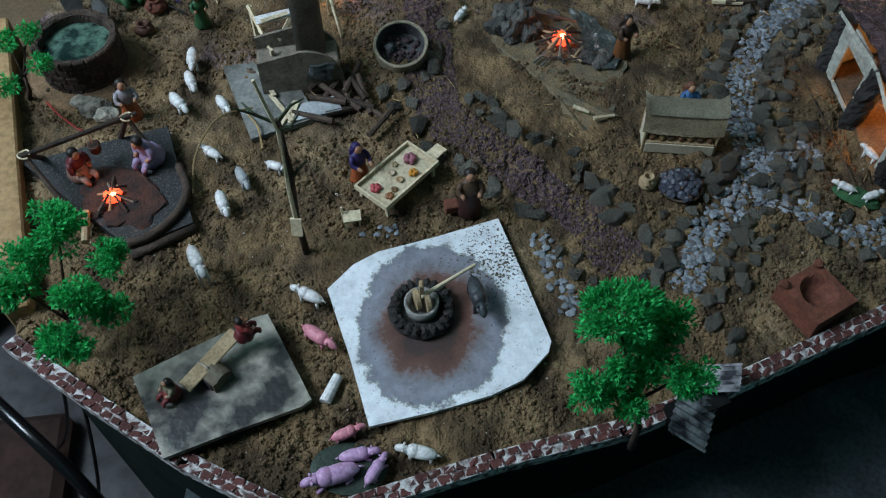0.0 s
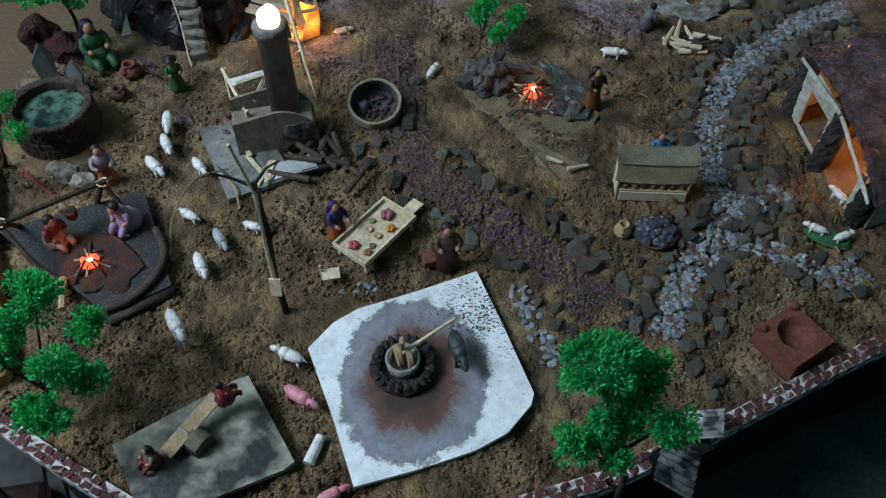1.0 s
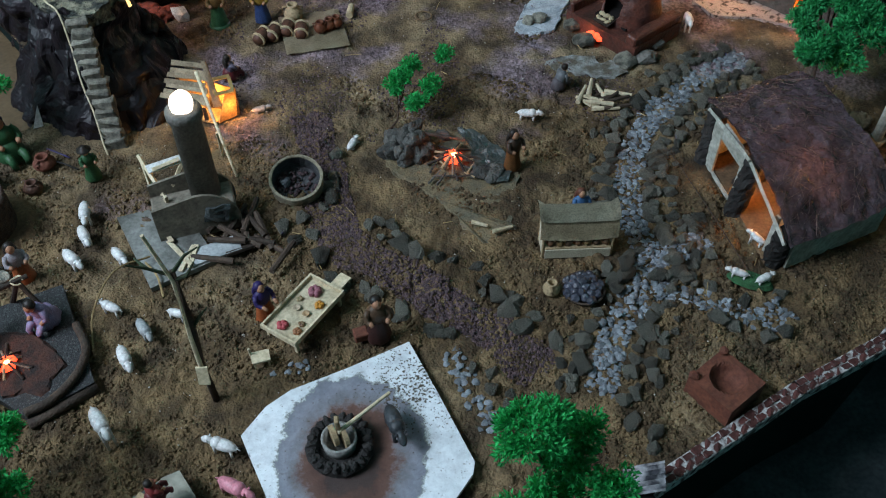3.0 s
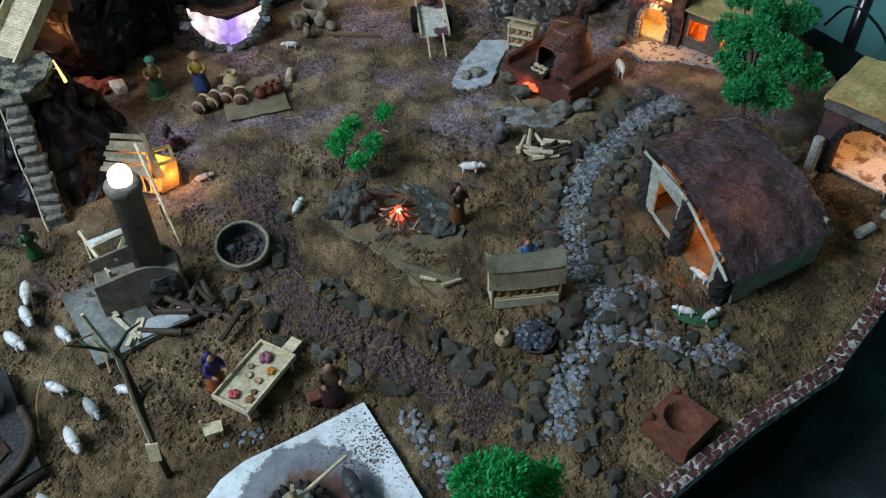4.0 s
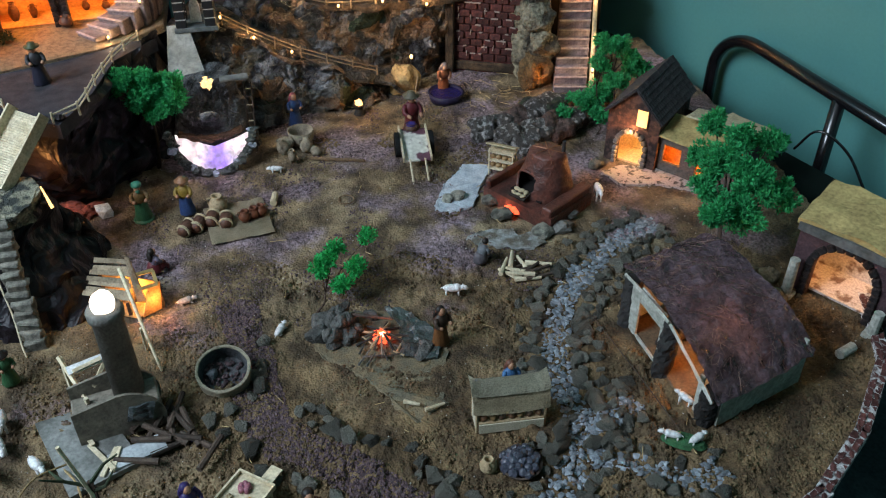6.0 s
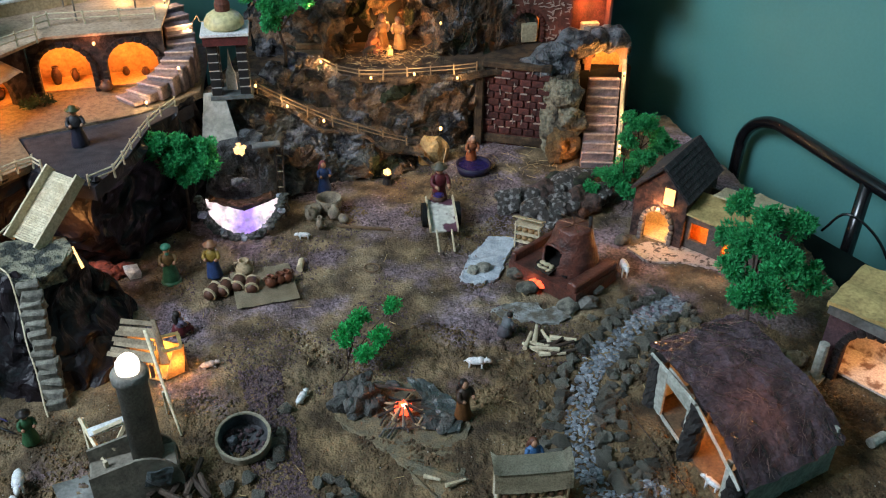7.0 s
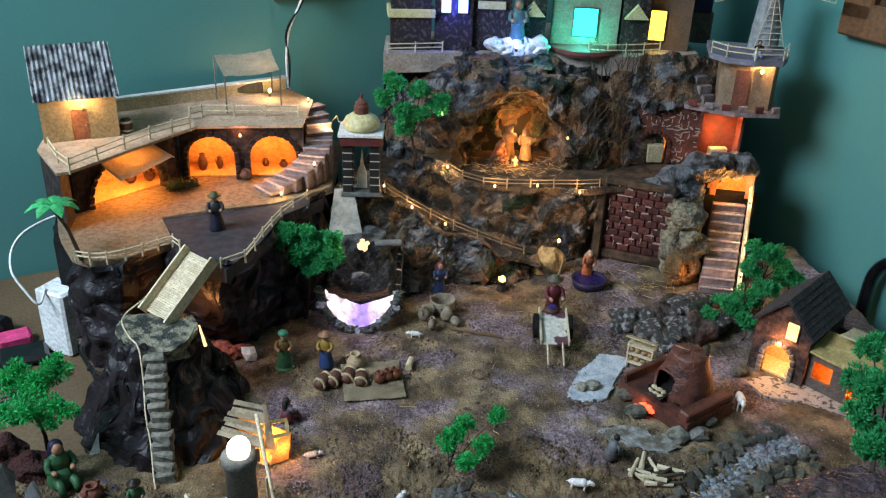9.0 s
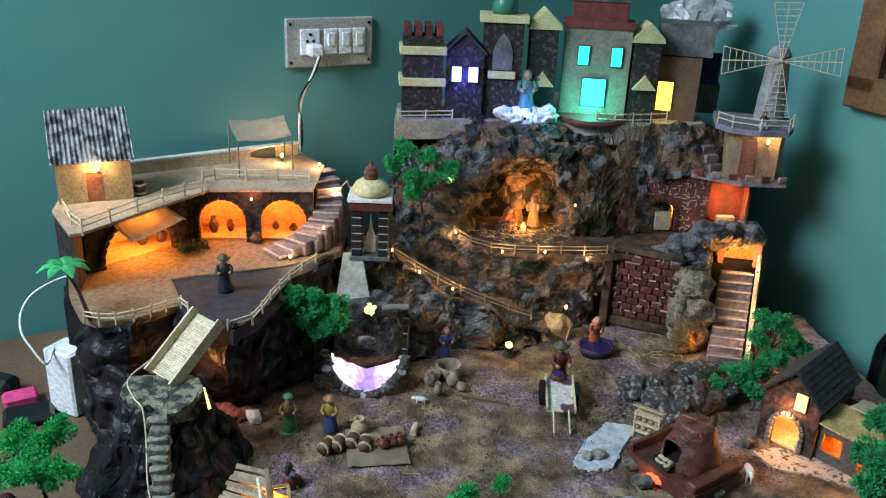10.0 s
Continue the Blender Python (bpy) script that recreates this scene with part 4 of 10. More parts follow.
# curved stair from the deck to the courtyard
curve = thing("curved_stair", "curved flight of mauve stone steps with bulbs", "stair", pose(0, 0, 0))
n = 12
for k in range(n):
    t = (k + 0.5) / n
    th = radians(200 + 150 * t)
    x = -0.268 + 0.058 * t + 0.050 * math.sin(math.pi * t)
    y = 0.800 + 0.185 * t ** 1.25 - 0.012 * math.sin(math.pi * t)
    z = P4 + (DECK - P4) * (1 - (1 - t))
    bm = bm_new()
    box(bm, (0.044, 0.022, max(0.008, z - P4 + 0.004)), (0, 0, -max(0.008, z - P4 + 0.004) / 2 + 0.002), bevel=0.0015)
    step = part("step", bm, STEPS, curve, at=pose(x, y, z + 0.002, 0, 0, -52 + 95 * t))
    # thin paler strip along the front of each step
    bm = bm_new()
    box(bm, (0.044, 0.003, 0.0028), (0, -0.0108, 0.0012), bevel=0.0006)
    part("nosing", bm, mat("pale_step_edge", (0.48, 0.38, 0.36), (0.28, 0.20, 0.19), 0.8, scale=120), step, "pale front edge")
for p in ((-0.234, 0.776, 0.180), (-0.186, 0.818, 0.215), (-0.175, 0.919, 0.240), (-0.212, 0.984, 0.270)):
    bulb(p, 0.06)
bulb((-0.306, 0.850, P4 + 0.076), 0.03, color=(1, 0.3, 0.12))

# the little domed shrine
shrine = thing("domed_shrine", "white domed shrine on black banded pillars", "shrine", pose(-0.112, 0.835, 0.166) @ Matrix.Diagonal((0.82, 0.82, 0.97, 1)))
bm = bm_new()
box(bm, (0.078, 0.066, 0.006), (0, 0, 0.001))
part("plinth", bm, SLATE, shrine)
for x in (-0.026, 0.026):
    for y in (-0.02, 0.02):
        for k in range(6):
            bm = bm_new()
            box(bm, (0.019, 0.019, 0.0125), bevel=0.001)
            part("pillar_block", bm, mat("black_banded_stone", (0.014, 0.013, 0.013), (0.008, 0.0075, 0.0075), 0.7, scale=80, bump=0.5), shrine, at=pose(x, y, 0.0105 + k * 0.0138))
            bm = bm_new()
            box(bm, (0.0180, 0.0180, 0.0016))
            part("joint", bm, mat("pale_joint", (0.50, 0.47, 0.42), (0.34, 0.31, 0.27), 0.9, scale=90), shrine, at=pose(x, y, 0.0174 + k * 0.0138))
bm = bm_new()
box(bm, (0.080, 0.070, 0.014), (0, 0, 0.0935))
part("lintel", bm, mat("maroon_band", (0.12, 0.025, 0.022), rough=0.7), shrine, "maroon band")
bm = bm_new()
box(bm, (0.086, 0.076, 0.006), (0, 0, 0.1035), bevel=0.001)
part("roof_slab", bm, WHITE, shrine)
bm = bm_new()
lathe(bm, [(0.031, 0.1065), (0.036, 0.111), (0.0355, 0.118), (0.030, 0.126), (0.019, 0.132), (0.012, 0.133)], seg=30)
part("dome", bm, mat("ivory_dome", (0.60, 0.52, 0.27), (0.52, 0.44, 0.22), 0.5, scale=25, bump=0.15), shrine, smooth=True)
bm = bm_new()
lathe(bm, [(0.0135, 0.132), (0.0140, 0.144), (0.0120, 0.147), (0.0115, 0.151), (0.0060, 0.155), (0.0030, 0.158), (0.0022, 0.164), (0.0, 0.166)], seg=14)
part("finial", bm, TERRA, shrine, "terracotta finial")
bm = bm_new()
upright(bm, [(-0.010, 0.004), (0.010, 0.004), (0.009, 0.030), (0.004, 0.042), (0, 0.070), (-0.004, 0.042), (-0.009, 0.030)], -0.004, 0.006)
part("altar", bm, WHITE, shrine, "pale altar under the dome")
bm = bm_new()
prism(bm, [(-0.026, -0.046), (0.028, -0.050), (0.015, 0.036), (-0.015, 0.036)], -0.003, 0.003)
solo("shrine_slab", bm, mat("pale_ramp_card", (0.33, 0.31, 0.27), (0.21, 0.20, 0.17), 0.8, scale=30, bump=0.3), "pale grey slab leading down from the shrine", "slab", at=pose(-0.138, 0.795, 0.147, 40, 0, 5))

# brick panel, boulder, stairs to the arch
PANELB = mat("dark_maroon_brick", (0.115, 0.034, 0.028), (0.050, 0.018, 0.016), 0.8, scale=90, rnd=0.35, bump=0.7)
panel = thing("brick_panel", "maroon brick retaining wall with worn white joints", "wall", pose(0.367, 0.912, 0, 0, 0, -24), kind="structure")
bm = bm_new()
box(bm, (0.118, 0.016, 0.150), (0, 0.012, 0.070))
part("backing", bm, mat("maroon_plaster", (0.115, 0.035, 0.03), (0.075, 0.024, 0.022), 0.85, scale=60, bump=0.5), panel)
for r in range(9):
    off = (r % 2) * 0.011
    for c in range(-3, 3):
        w = 0.0205
        x = c * 0.022 + off + 0.006
        if abs(x) < 0.052:
            bm = bm_new()
            box(bm, (w * random.uniform(0.9, 1), 0.006, 0.0115), bevel=0.001)
            part("brick", bm, PANELB, panel, at=pose(x, 0.0028 + random.uniform(-0.0008, 0.0008), 0.028 + r * 0.0133, 0, random.uniform(-2, 2), 0))
for z, h in ((0.010, 0.016), (0.150, 0.012)):
    bm = bm_new()
    box(bm, (0.122, 0.020, h), (0, 0.008, z), bevel=0.002)
    part("ledge", bm, DARKEARTH, panel)
MORT2 = mat("thin_white_joint", (0.46, 0.36, 0.30), (0.3, 0.2, 0.17), 0.9)
for k in range(46):
    bm = bm_new()
    box(bm, random.choice(((0.0016, 0.005, 0.010), (0.010, 0.005, 0.0016), (0.006, 0.005, 0.0014))), bevel=0.0004)
    part("joint_chip", bm, MORT2, panel, at=pose(random.uniform(-0.05, 0.05), 0.0, 0.028 + random.randrange(9) * 0.0133 + 0.0066, 0, random.uniform(-15, 15), 0))
bm = bm_new()
box(bm, (0.016, 0.02, 0.15), (0, 0, 0.072), bevel=0.003)
solo("panel_post", bm, DARKEARTH, "rough brown post at the end of the brick wall", "post", at=pose(0.307, 0.935, 0, 0, 0, -10))

bm = bm_new()
curtain(bm, [(0.415, 0.875, -0.004), (0.43, 0.845, -0.004), (0.455, 0.84, -0.004), (0.475, 0.86, -0.004), (0.485, 0.93, -0.004)], [(0.405, 0.905, 0.14), (0.425, 0.885, 0.145), (0.455, 0.885, 0.145), (0.478, 0.895, 0.145), (0.49, 0.93, 0.145)], 30, 26, 0.012, 34)
solo("boulder_face", bm, mat("olive_grey_rock", (0.27, 0.24, 0.165), (0.075, 0.062, 0.045), 0.75, scale=40, bump=0.9, lo=0.42, hi=0.58, crease=45), "olive-grey rock beside the stairs", "rock face", kind="structure")
bm = bm_new()
lathe(bm, [(0.0, -0.008), (0.007, -0.006), (0.009, 0.004), (0.014, 0.006), (0.024, 0.000), (0.034, -0.016)], seg=26)
for v in bm.verts:
    v.co += noise.noise_vector(v.co * 60) * 0.4 * max(0, math.hypot(v.co.x, v.co.y) - 0.006)
solo("burrow_mouth", bm, mat("brown_ochre_rock", (0.23, 0.135, 0.055), (0.10, 0.06, 0.028), 0.85, scale=60, bump=0.9, crease=70), "ochre rim of a small burrow lit warm", "burrow", at=pose(0.446, 0.836, 0.030, 70, 0, 8))
lamp("burrow_light", "POINT", (0.443, 0.815, 0.03), 0.03, AMBER, 0.004)
stairs = thing("straight_stair", "straight mauve stone stairs with a side rail", "stair", pose(0, 0, 0))
n = 10
for k in range(n):
    t = (k + 0.5) / n
    p = Vector((0.490, 0.803, 0.0)).lerp(Vector((0.541, 0.942, 0.112)), t)
    bm = bm_new()
    box(bm, (0.056, 0.015, p.z + 0.006), (0, 0, -(p.z + 0.006) / 2 + 0.004), bevel=0.0012)
    step = part("step", bm, STEPS, stairs, at=pose(p.x, p.y, p.z, 0, 0, -12 + random.uniform(-2, 2)))
    # paler strip along the step's front, as on the curved stair
    bm = bm_new()
    box(bm, (0.056, 0.0035, 0.003), (0, -0.0075, 0.0045), bevel=0.0006)
    part("nosing", bm, mat("pale_step_edge", (0.48, 0.38, 0.36), (0.28, 0.20, 0.19), 0.8, scale=120), step, "pale front edge")
bm = bm_new()
limb(bm, (0.526, 0.795, 0.010), (0.580, 0.950, 0.140), 0.004, seg=8)
part("side_rail", bm, CREAM, stairs)
for t in (0.12, 0.42, 0.82):
    bulb(Vector((0.526, 0.793, 0.018)).lerp(Vector((0.578, 0.945, 0.148)), t), 0.06)
bm = bm_new()
prism(bm, [(0.40, 0.95), (0.60, 0.965), (0.60, 1.10), (0.40, 1.10)], -0.01, 0.118)
solo("stair_core", bm, BLACKSKIRT, "dark support beside the stairs", "support", kind="structure")

# arch at the stair head, crest rocks
gate = thing("stair_arch", "orange lit plaster arch at the stair head", "arch", pose(0.545, 0.956, 0.116, 0, 0, -12))
bm = bm_new()
upright(bm, arch_outline(0.074, 0.046, 0.026, 0.018), -0.003, 0.003)
part("front_wall", bm, mat("apricot_plaster", (0.42, 0.22, 0.13), (0.33, 0.16, 0.09), 0.9, scale=50, bump=0.4), gate)
bm = bm_new()
box(bm, (0.074, 0.003, 0.046), (0, 0.03, 0.023))
part("back_wall", bm, INNER, gate)
lamp("gate_light", "POINT", (0.541, 0.940, 0.140), 0.20, AMBER, 0.004)


def boulder(name, label, at, r, sc, seed, material=CREST, amp=0.5):
    bm = bm_new()
    stone(bm, r, (0, 0, 0), sc, seed, 4, amp)
    for v in bm.verts:
        v.co += rough(v.co + Vector(at), 70, r * 0.16)
    return solo(name, bm, material, label, "rock", at=pose(*at), group="crest rocks")


boulder("round_rock", "rounded olive-grey rock beside the stairs", (0.447, 0.866, 0.112), 0.027, (1.1, 0.8, 0.95), 31, mat("olive_grey_rock", (0.18, 0.16, 0.115)), 0.3)
boulder("round_rock", "ochre-brown rock beside the burrow", (0.428, 0.838, 0.020), 0.020, (0.9, 0.7, 1.2), 33, mat("brown_ochre_rock", (0.23, 0.135, 0.055)), 0.6)
boulder("round_rock", "olive flat rock below the round rock", (0.452, 0.852, 0.070), 0.024, (1.1, 0.6, 1.0), 35, mat("olive_grey_rock", (0.18, 0.16, 0.115)), 0.6)
for i, (at, r, sc) in enumerate((((0.445, 0.925, 0.155), 0.036, (1.2, 0.8, 0.75)), ((0.480, 0.945, 0.175), 0.030, (1.3, 0.9, 0.8)), ((0.520, 0.955, 0.178), 0.026, (1.2, 0.9, 0.8)), ((0.560, 0.960, 0.172), 0.026, (1, 0.9, 0.9)), ((0.415, 0.92, 0.150), 0.026, (1.3, 0.9, 0.6)))):
    boulder("crest_rock", "silvery grey crumpled rock above the stairs", at, r, sc, i)

# red brick room and mill house above it
red = thing("red_brick_room", "red brick room with white joints lit orange", "room", pose(0.452, 1.055, 0.143, 0, 0, -10))
REDB = mat("red_brick", (0.15, 0.050, 0.034), (0.055, 0.020, 0.015), 0.85, scale=60, rnd=0.3, bump=0.5)
bm = bm_new()
upright(bm, [(x - 0.03, z) for x, z in arch_outline(0.16, 0.112, 0.026, 0.030)], -0.003, 0.003)
box(bm, (0.075, 0.004, 0.112), (0.088, 0.04, 0.056))
box(bm, (0.004, 0.045, 0.112), (0.051, 0.02, 0.056))
box(bm, (0.004, 0.05, 0.112), (0.124, 0.02, 0.056))
part("brick_wall", bm, REDB, red)
bm = bm_new()
box(bm, (0.05, 0.003, 0.06), (-0.03, 0.02, 0.03))
part("lit_niche", bm, INNER, red)
voussoirs(red, -0.03, 0.026, 0.030, -0.005, 0.007, REDB, 11)
for k in range(210):
    x, z = random.uniform(-0.105, 0.05), random.uniform(0.004, 0.105)
    if abs(x + 0.03) < 0.034 and z < 0.066:
        continue
    bm = bm_new()
    box(bm, random.choice(((0.0017, 0.003, 0.007), (0.009, 0.003, 0.0017), (0.006, 0.003, 0.0015))), bevel=0.0003)
    part("joint_chip", bm, MORT2, red, at=pose(x, -0.0035, z, 0, random.uniform(-25, 25), 0))
lamp("red_room_light", "POINT", red.matrix_basis @ Vector((0.085, 0.012, 0.06)), 0.26, (1, 0.34, 0.10), 0.005)
lamp("niche_light", "POINT", red.matrix_basis @ Vector((-0.03, 0.010, 0.040)), 0.24, AMBER, 0.004)
bulb(red.matrix_basis @ Vector((-0.10, -0.012, 0.06)), 0.16)
for bx, by, bw, bh in ((-0.026, -0.002, 0.030, 0.034), (0.092, 0.022, 0.034, 0.030), (-0.085, -0.010, 0.020, 0.030)):
    bm = bm_new()
    box(bm, (bw, 0.014, bh), (0, 0, bh / 2), (0, 0, 12), bevel=0.001)
    solo("cream_block", bm, CREAM, "plain cream block standing in the brick room", "block", at=red.matrix_basis @ pose(bx, by, 0), group="cream blocks")

mill = thing("mill_house", "tan mill house with a railed round deck", "mill house", pose(0.572, 1.06, 0.255, 0, 0, -14) @ Matrix.Diagonal((0.84, 0.92, 1.10, 1)))
bm = bm_new()
prism(bm, [(-0.12, -0.055), (-0.02, -0.085), (0.075, -0.065), (0.075, 0.06), (-0.12, 0.06)], 0, 0.008)
part("balcony_floor", bm, STEPS, mill)
bm = bm_new()
prism(bm, [(-0.055 + 0, -0.03), (-0.04, -0.05), (0.0, -0.062), (0.05, -0.055), (0.062, -0.03), (0.062, 0.05), (-0.055, 0.05)], 0.008, 0.085)
part("body", bm, mat("brown_mill_plaster", (0.27, 0.185, 0.115), (0.18, 0.12, 0.075), 0.85, scale=40, bump=0.4), mill)
bm = bm_new()
box(bm, (0.030, 0.004, 0.062), (-0.012, -0.062, 0.040), (0, 0, -8))
part("door", bm, TERRA, mill, "reddish door")
bm = bm_new()
prism(bm, [(-0.085, -0.05), (-0.055, -0.08), (0.0, -0.092), (0.06, -0.075), (0.075, -0.03), (0.075, 0.06), (-0.085, 0.06)], 0.085, 0.094)
part("deck", bm, mat("violet_grey_deck", (0.20, 0.19, 0.24), (0.14, 0.13, 0.17), 0.7, scale=50), mill)
for k in range(6):
    bm = bm_new()
    box(bm, (0.018, 0.006, 0.010), bevel=0.001)
    part("parapet_stone", bm, (STEPS if k % 2 else BRICK), mill, at=pose(-0.105 + k * 0.034, -0.062 - 0.018 * math.sin(math.pi * (k + 0.5) / 6), 0.013, 0, 0, -22 + 10 * k))
for k in range(5):
    bm = bm_new()
    box(bm, (0.030, 0.012, 0.012 * (k + 1)), (0, 0, 0.006 * (k + 1)))
    part("stair_block", bm, STEPS, mill, at=pose(-0.072 - 0.009 * k, -0.03 + 0.016 * k, 0.008, 0, 0, 35))
fp = [(-0.083, -0.048), (-0.055, -0.077), (0.0, -0.089), (0.058, -0.073), (0.072, -0.03)]
fence([mill.matrix_basis @ Vector((x, y, 0.094)) for x, y in fp], 0.02, "pale railing round the mill deck")
bulb(mill.matrix_basis @ Vector((0.022, -0.072, 0.074)), 0.16, 0.004)

tower = thing("windmill", "grey stone windmill with lattice sails", "windmill", pose(0.600, 1.075, 0.357, 0, 0, -12))
bm = bm_new()
lathe(bm, [(0.027, 0), (0.0245, 0.04), (0.021, 0.09), (0.0195, 0.115), (0.0215, 0.118), (0.013, 0.132), (0, 0.138)], seg=18)
for v in bm.verts:
    v.co += noise.noise_vector(v.co * 160) * 0.0012
part("tower", bm, mat("pale_grey_stone", (0.33, 0.33, 0.34), (0.20, 0.20, 0.21), 0.8, scale=80, bump=0.6), tower)
bm = bm_new()
cyl(bm, 0.004, 0.003, 0.012, (0, -0.014, 0.112), (90, 0, 0), 10)
part("hub", bm, BALSA, tower)
for k in range(4):
    bm = bm_new()
    limb(bm, (0, 0, 0), (0, 0, 0.100), 0.0010, seg=6)
    for s in (-1, 1):
        limb(bm, (s * 0.002, 0, 0.006), (s * 0.0245, 0, 0.100), 0.0008, seg=5)
    for j in range(8):
        z = 0.022 + j * 0.0111
        w = 0.002 + 0.0225 * (z - 0.006) / 0.094
        limb(bm, (-w, 0, z), (w, 0, z), 0.0007, seg=5)
    part("sail", bm, BALSA, tower, "pale lattice sail", at=pose(0, -0.028, 0.112, 0, -3 + 90 * k, 0))


# ---- the town on the hill ----
def windowed(parent, x, y, z, w, h, color, glow):
    bm = bm_new()
    box(bm, (w, 0.002, h))
    p = part("lit_window", bm, mat("window_%d_%d_%d" % tuple(int(c * 99) for c in color), color, glow=glow, glowc=color, bump=0), parent, "glowing coloured window", at=pose(x, y, z))
    bm = bm_new()
    for s in (-1, 1):
        box(bm, (0.0015, 0.003, h + 0.003), (s * (w / 2 + 0.0007), 0, 0))
        box(bm, (w + 0.003, 0.003, 0.0015), (0, 0, s * (h / 2 + 0.0007)))
    part("window_frame", bm, DARKWOOD, p)


YEL = mat("pale_yellow_trim", (0.52, 0.50, 0.27), (0.42, 0.40, 0.20), 0.8, scale=60, bump=0.5)
TOWNSTONE = mat("town_stone", (0.034, 0.027, 0.025), (0.15, 0.125, 0.12), 0.8, scale=150, fine=4, bump=1.0, lo=0.52, hi=0.66, crease=110, depth=0.003)
tw = thing("stone_tower", "dark stone tower with pale yellow ledges", "tower", pose(-0.038, 1.112, 0.335, 0, 0, 4) @ Matrix.Diagonal((1, 1, 1.13, 1)))
bm = bm_new()
box(bm, (0.072, 0.05, 0.130), (0, 0, 0.065))
part("body", bm, TOWNSTONE, tw)
for z in (0.058, 0.108):
    bm = bm_new()
    box(bm, (0.084, 0.062, 0.013), (0, 0, z), bevel=0.001)
    part("ledge", bm, YEL, tw)
for x in (-0.028, -0.009, 0.010, 0.029):
    bm = bm_new()
    box(bm, (0.012, 0.05, 0.018), (x, 0, 0.139), bevel=0.001)
    part("merlon", bm, BRICK, tw)
bl = thing("blue_house", "small dark house with glowing blue windows", "house", pose(0.040, 1.118, 0.335, 0, 0, -2) @ Matrix.Diagonal((1, 1, 1.13, 1)))
bm = bm_new()
upright(bm, [(-0.034, 0), (0.034, 0), (0.034, 0.105), (0, 0.135), (-0.034, 0.105)], -0.025, 0.025)
part("body", bm, TOWNSTONE, bl)
for s in (-1, 1):
    bm = bm_new()
    box(bm, (0.053, 0.058, 0.003), (s * 0.019, 0, 0.122), (0, s * 41, 0))
    part("roof_slope", bm, TILE, bl)
for x in (-0.014, 0.016):
    windowed(bl, x, -0.027, 0.072, 0.017, 0.024, (0.30, 0.42, 1.0), 3.0)
lamp("blue_light", "POINT", bl.matrix_basis @ Vector((0, -0.040, 0.07)), 0.20, (0.06, 0.08, 1.0), 0.006)
gt = thing("dome_gatehouse", "dark gatehouse with yellow cornice and green dome", "gatehouse", pose(0.108, 1.125, 0.335, 0, 0, -2) @ Matrix.Diagonal((1, 1, 1.13, 1)))
bm = bm_new()
upright(bm, [(-0.036, 0), (0.036, 0), (0.036, 0.155), (-0.036, 0.155)], -0.025, 0.025)
part("body", bm, TOWNSTONE, gt)
bm = bm_new()
upright(bm, [(-0.018, 0.08), (0.018, 0.08), (0.018, 0.11), (0.010, 0.128), (0, 0.138), (-0.010, 0.128), (-0.018, 0.11)], -0.028, -0.026)
part("blind_window", bm, SLATE, gt, "grey arched blind window")
for z, w in ((0.072, 0.05), (0.160, 0.088)):
    bm = bm_new()
    box(bm, (w, 0.062, 0.012), (0, 0, z), bevel=0.001)
    part("cornice", bm, YEL, gt)
bm = bm_new()
lathe(bm, [(0.022, 0.166), (0.024, 0.176), (0.022, 0.188), (0.014, 0.198), (0.004, 0.204), (0.001, 0.216)], seg=20)
part("dome", bm, mat("green_glaze", (0.05, 0.20, 0.13), (0.03, 0.13, 0.09), 0.25, scale=50), gt, smooth=True)
for x, h, name in ((0.183, 0.145, "dark_gable_tower"), (0.372, 0.130, "dark_gable_tower")):
    dg = thing(name, "dark stone tower with a pale gable top", "tower", pose(x, 1.135, 0.335) @ Matrix.Diagonal((1, 1, 1.13, 1)), "gabled towers")
    bm = bm_new()
    box(bm, (0.050, 0.045, h), (0, 0, h / 2))
    part("body", bm, TOWNSTONE, dg)
    bm = bm_new()
    upright(bm, [(-0.030, h), (0.030, h), (0.028, h + 0.008), (0, h + 0.032), (-0.028, h + 0.008)], -0.028, 0.026)
    part("gable", bm, YEL, dg)
    bm = bm_new()
    upright(bm, [(-0.022, 0.055), (0.022, 0.055), (0, 0.078)], -0.034, -0.022)
    part("porch_gable", bm, YEL, dg)
gh = thing("green_lit_house", "grey house with glowing green and cyan openings", "house", pose(0.285, 1.145, 0.335, 0, 0, -8) @ Matrix.Diagonal((1, 1, 1.13, 1)))
bm = bm_new()
box(bm, (0.122, 0.05, 0.150), (0, 0, 0.075))
part("body", bm, mat("grey_olive_card", (0.20, 0.19, 0.15), (0.15, 0.14, 0.11), 0.85, scale=50, bump=0.3), gh)
bm = bm_new()
box(bm, (0.130, 0.058, 0.012), (0, 0, 0.154), bevel=0.001)
part("cornice", bm, mat("maroon_trim", (0.17, 0.04, 0.035), rough=0.8), gh, "maroon cornice")
bm = bm_new()
box(bm, (0.10, 0.04, 0.03), (0, 0.004, 0.174), bevel=0.001)
part("attic", bm, mat("maroon_trim", (0.17, 0.04, 0.035)), gh)
bm = bm_new()
box(bm, (0.106, 0.046, 0.005), (0, 0.004, 0.1915), bevel=0.001)
part("attic_lid", bm, SLATE, gh, "grey attic lid")
windowed(gh, 0.000, -0.027, 0.046, 0.042, 0.044, (0.02, 0.75, 0.65), 4.5)
for x in (-0.024, 0.036):
    windowed(gh, x, -0.027, 0.105, 0.019, 0.030, (0.02, 0.75, 0.62), 2.2)
bm = bm_new()
lathe(bm, [(0.062, 0.0), (0.064, 0.004), (0.062, 0.009)], seg=32)
part("round_step", bm, mat("maroon_step", (0.15, 0.045, 0.04), rough=0.8), gh, at=pose(0, -0.025, 0))
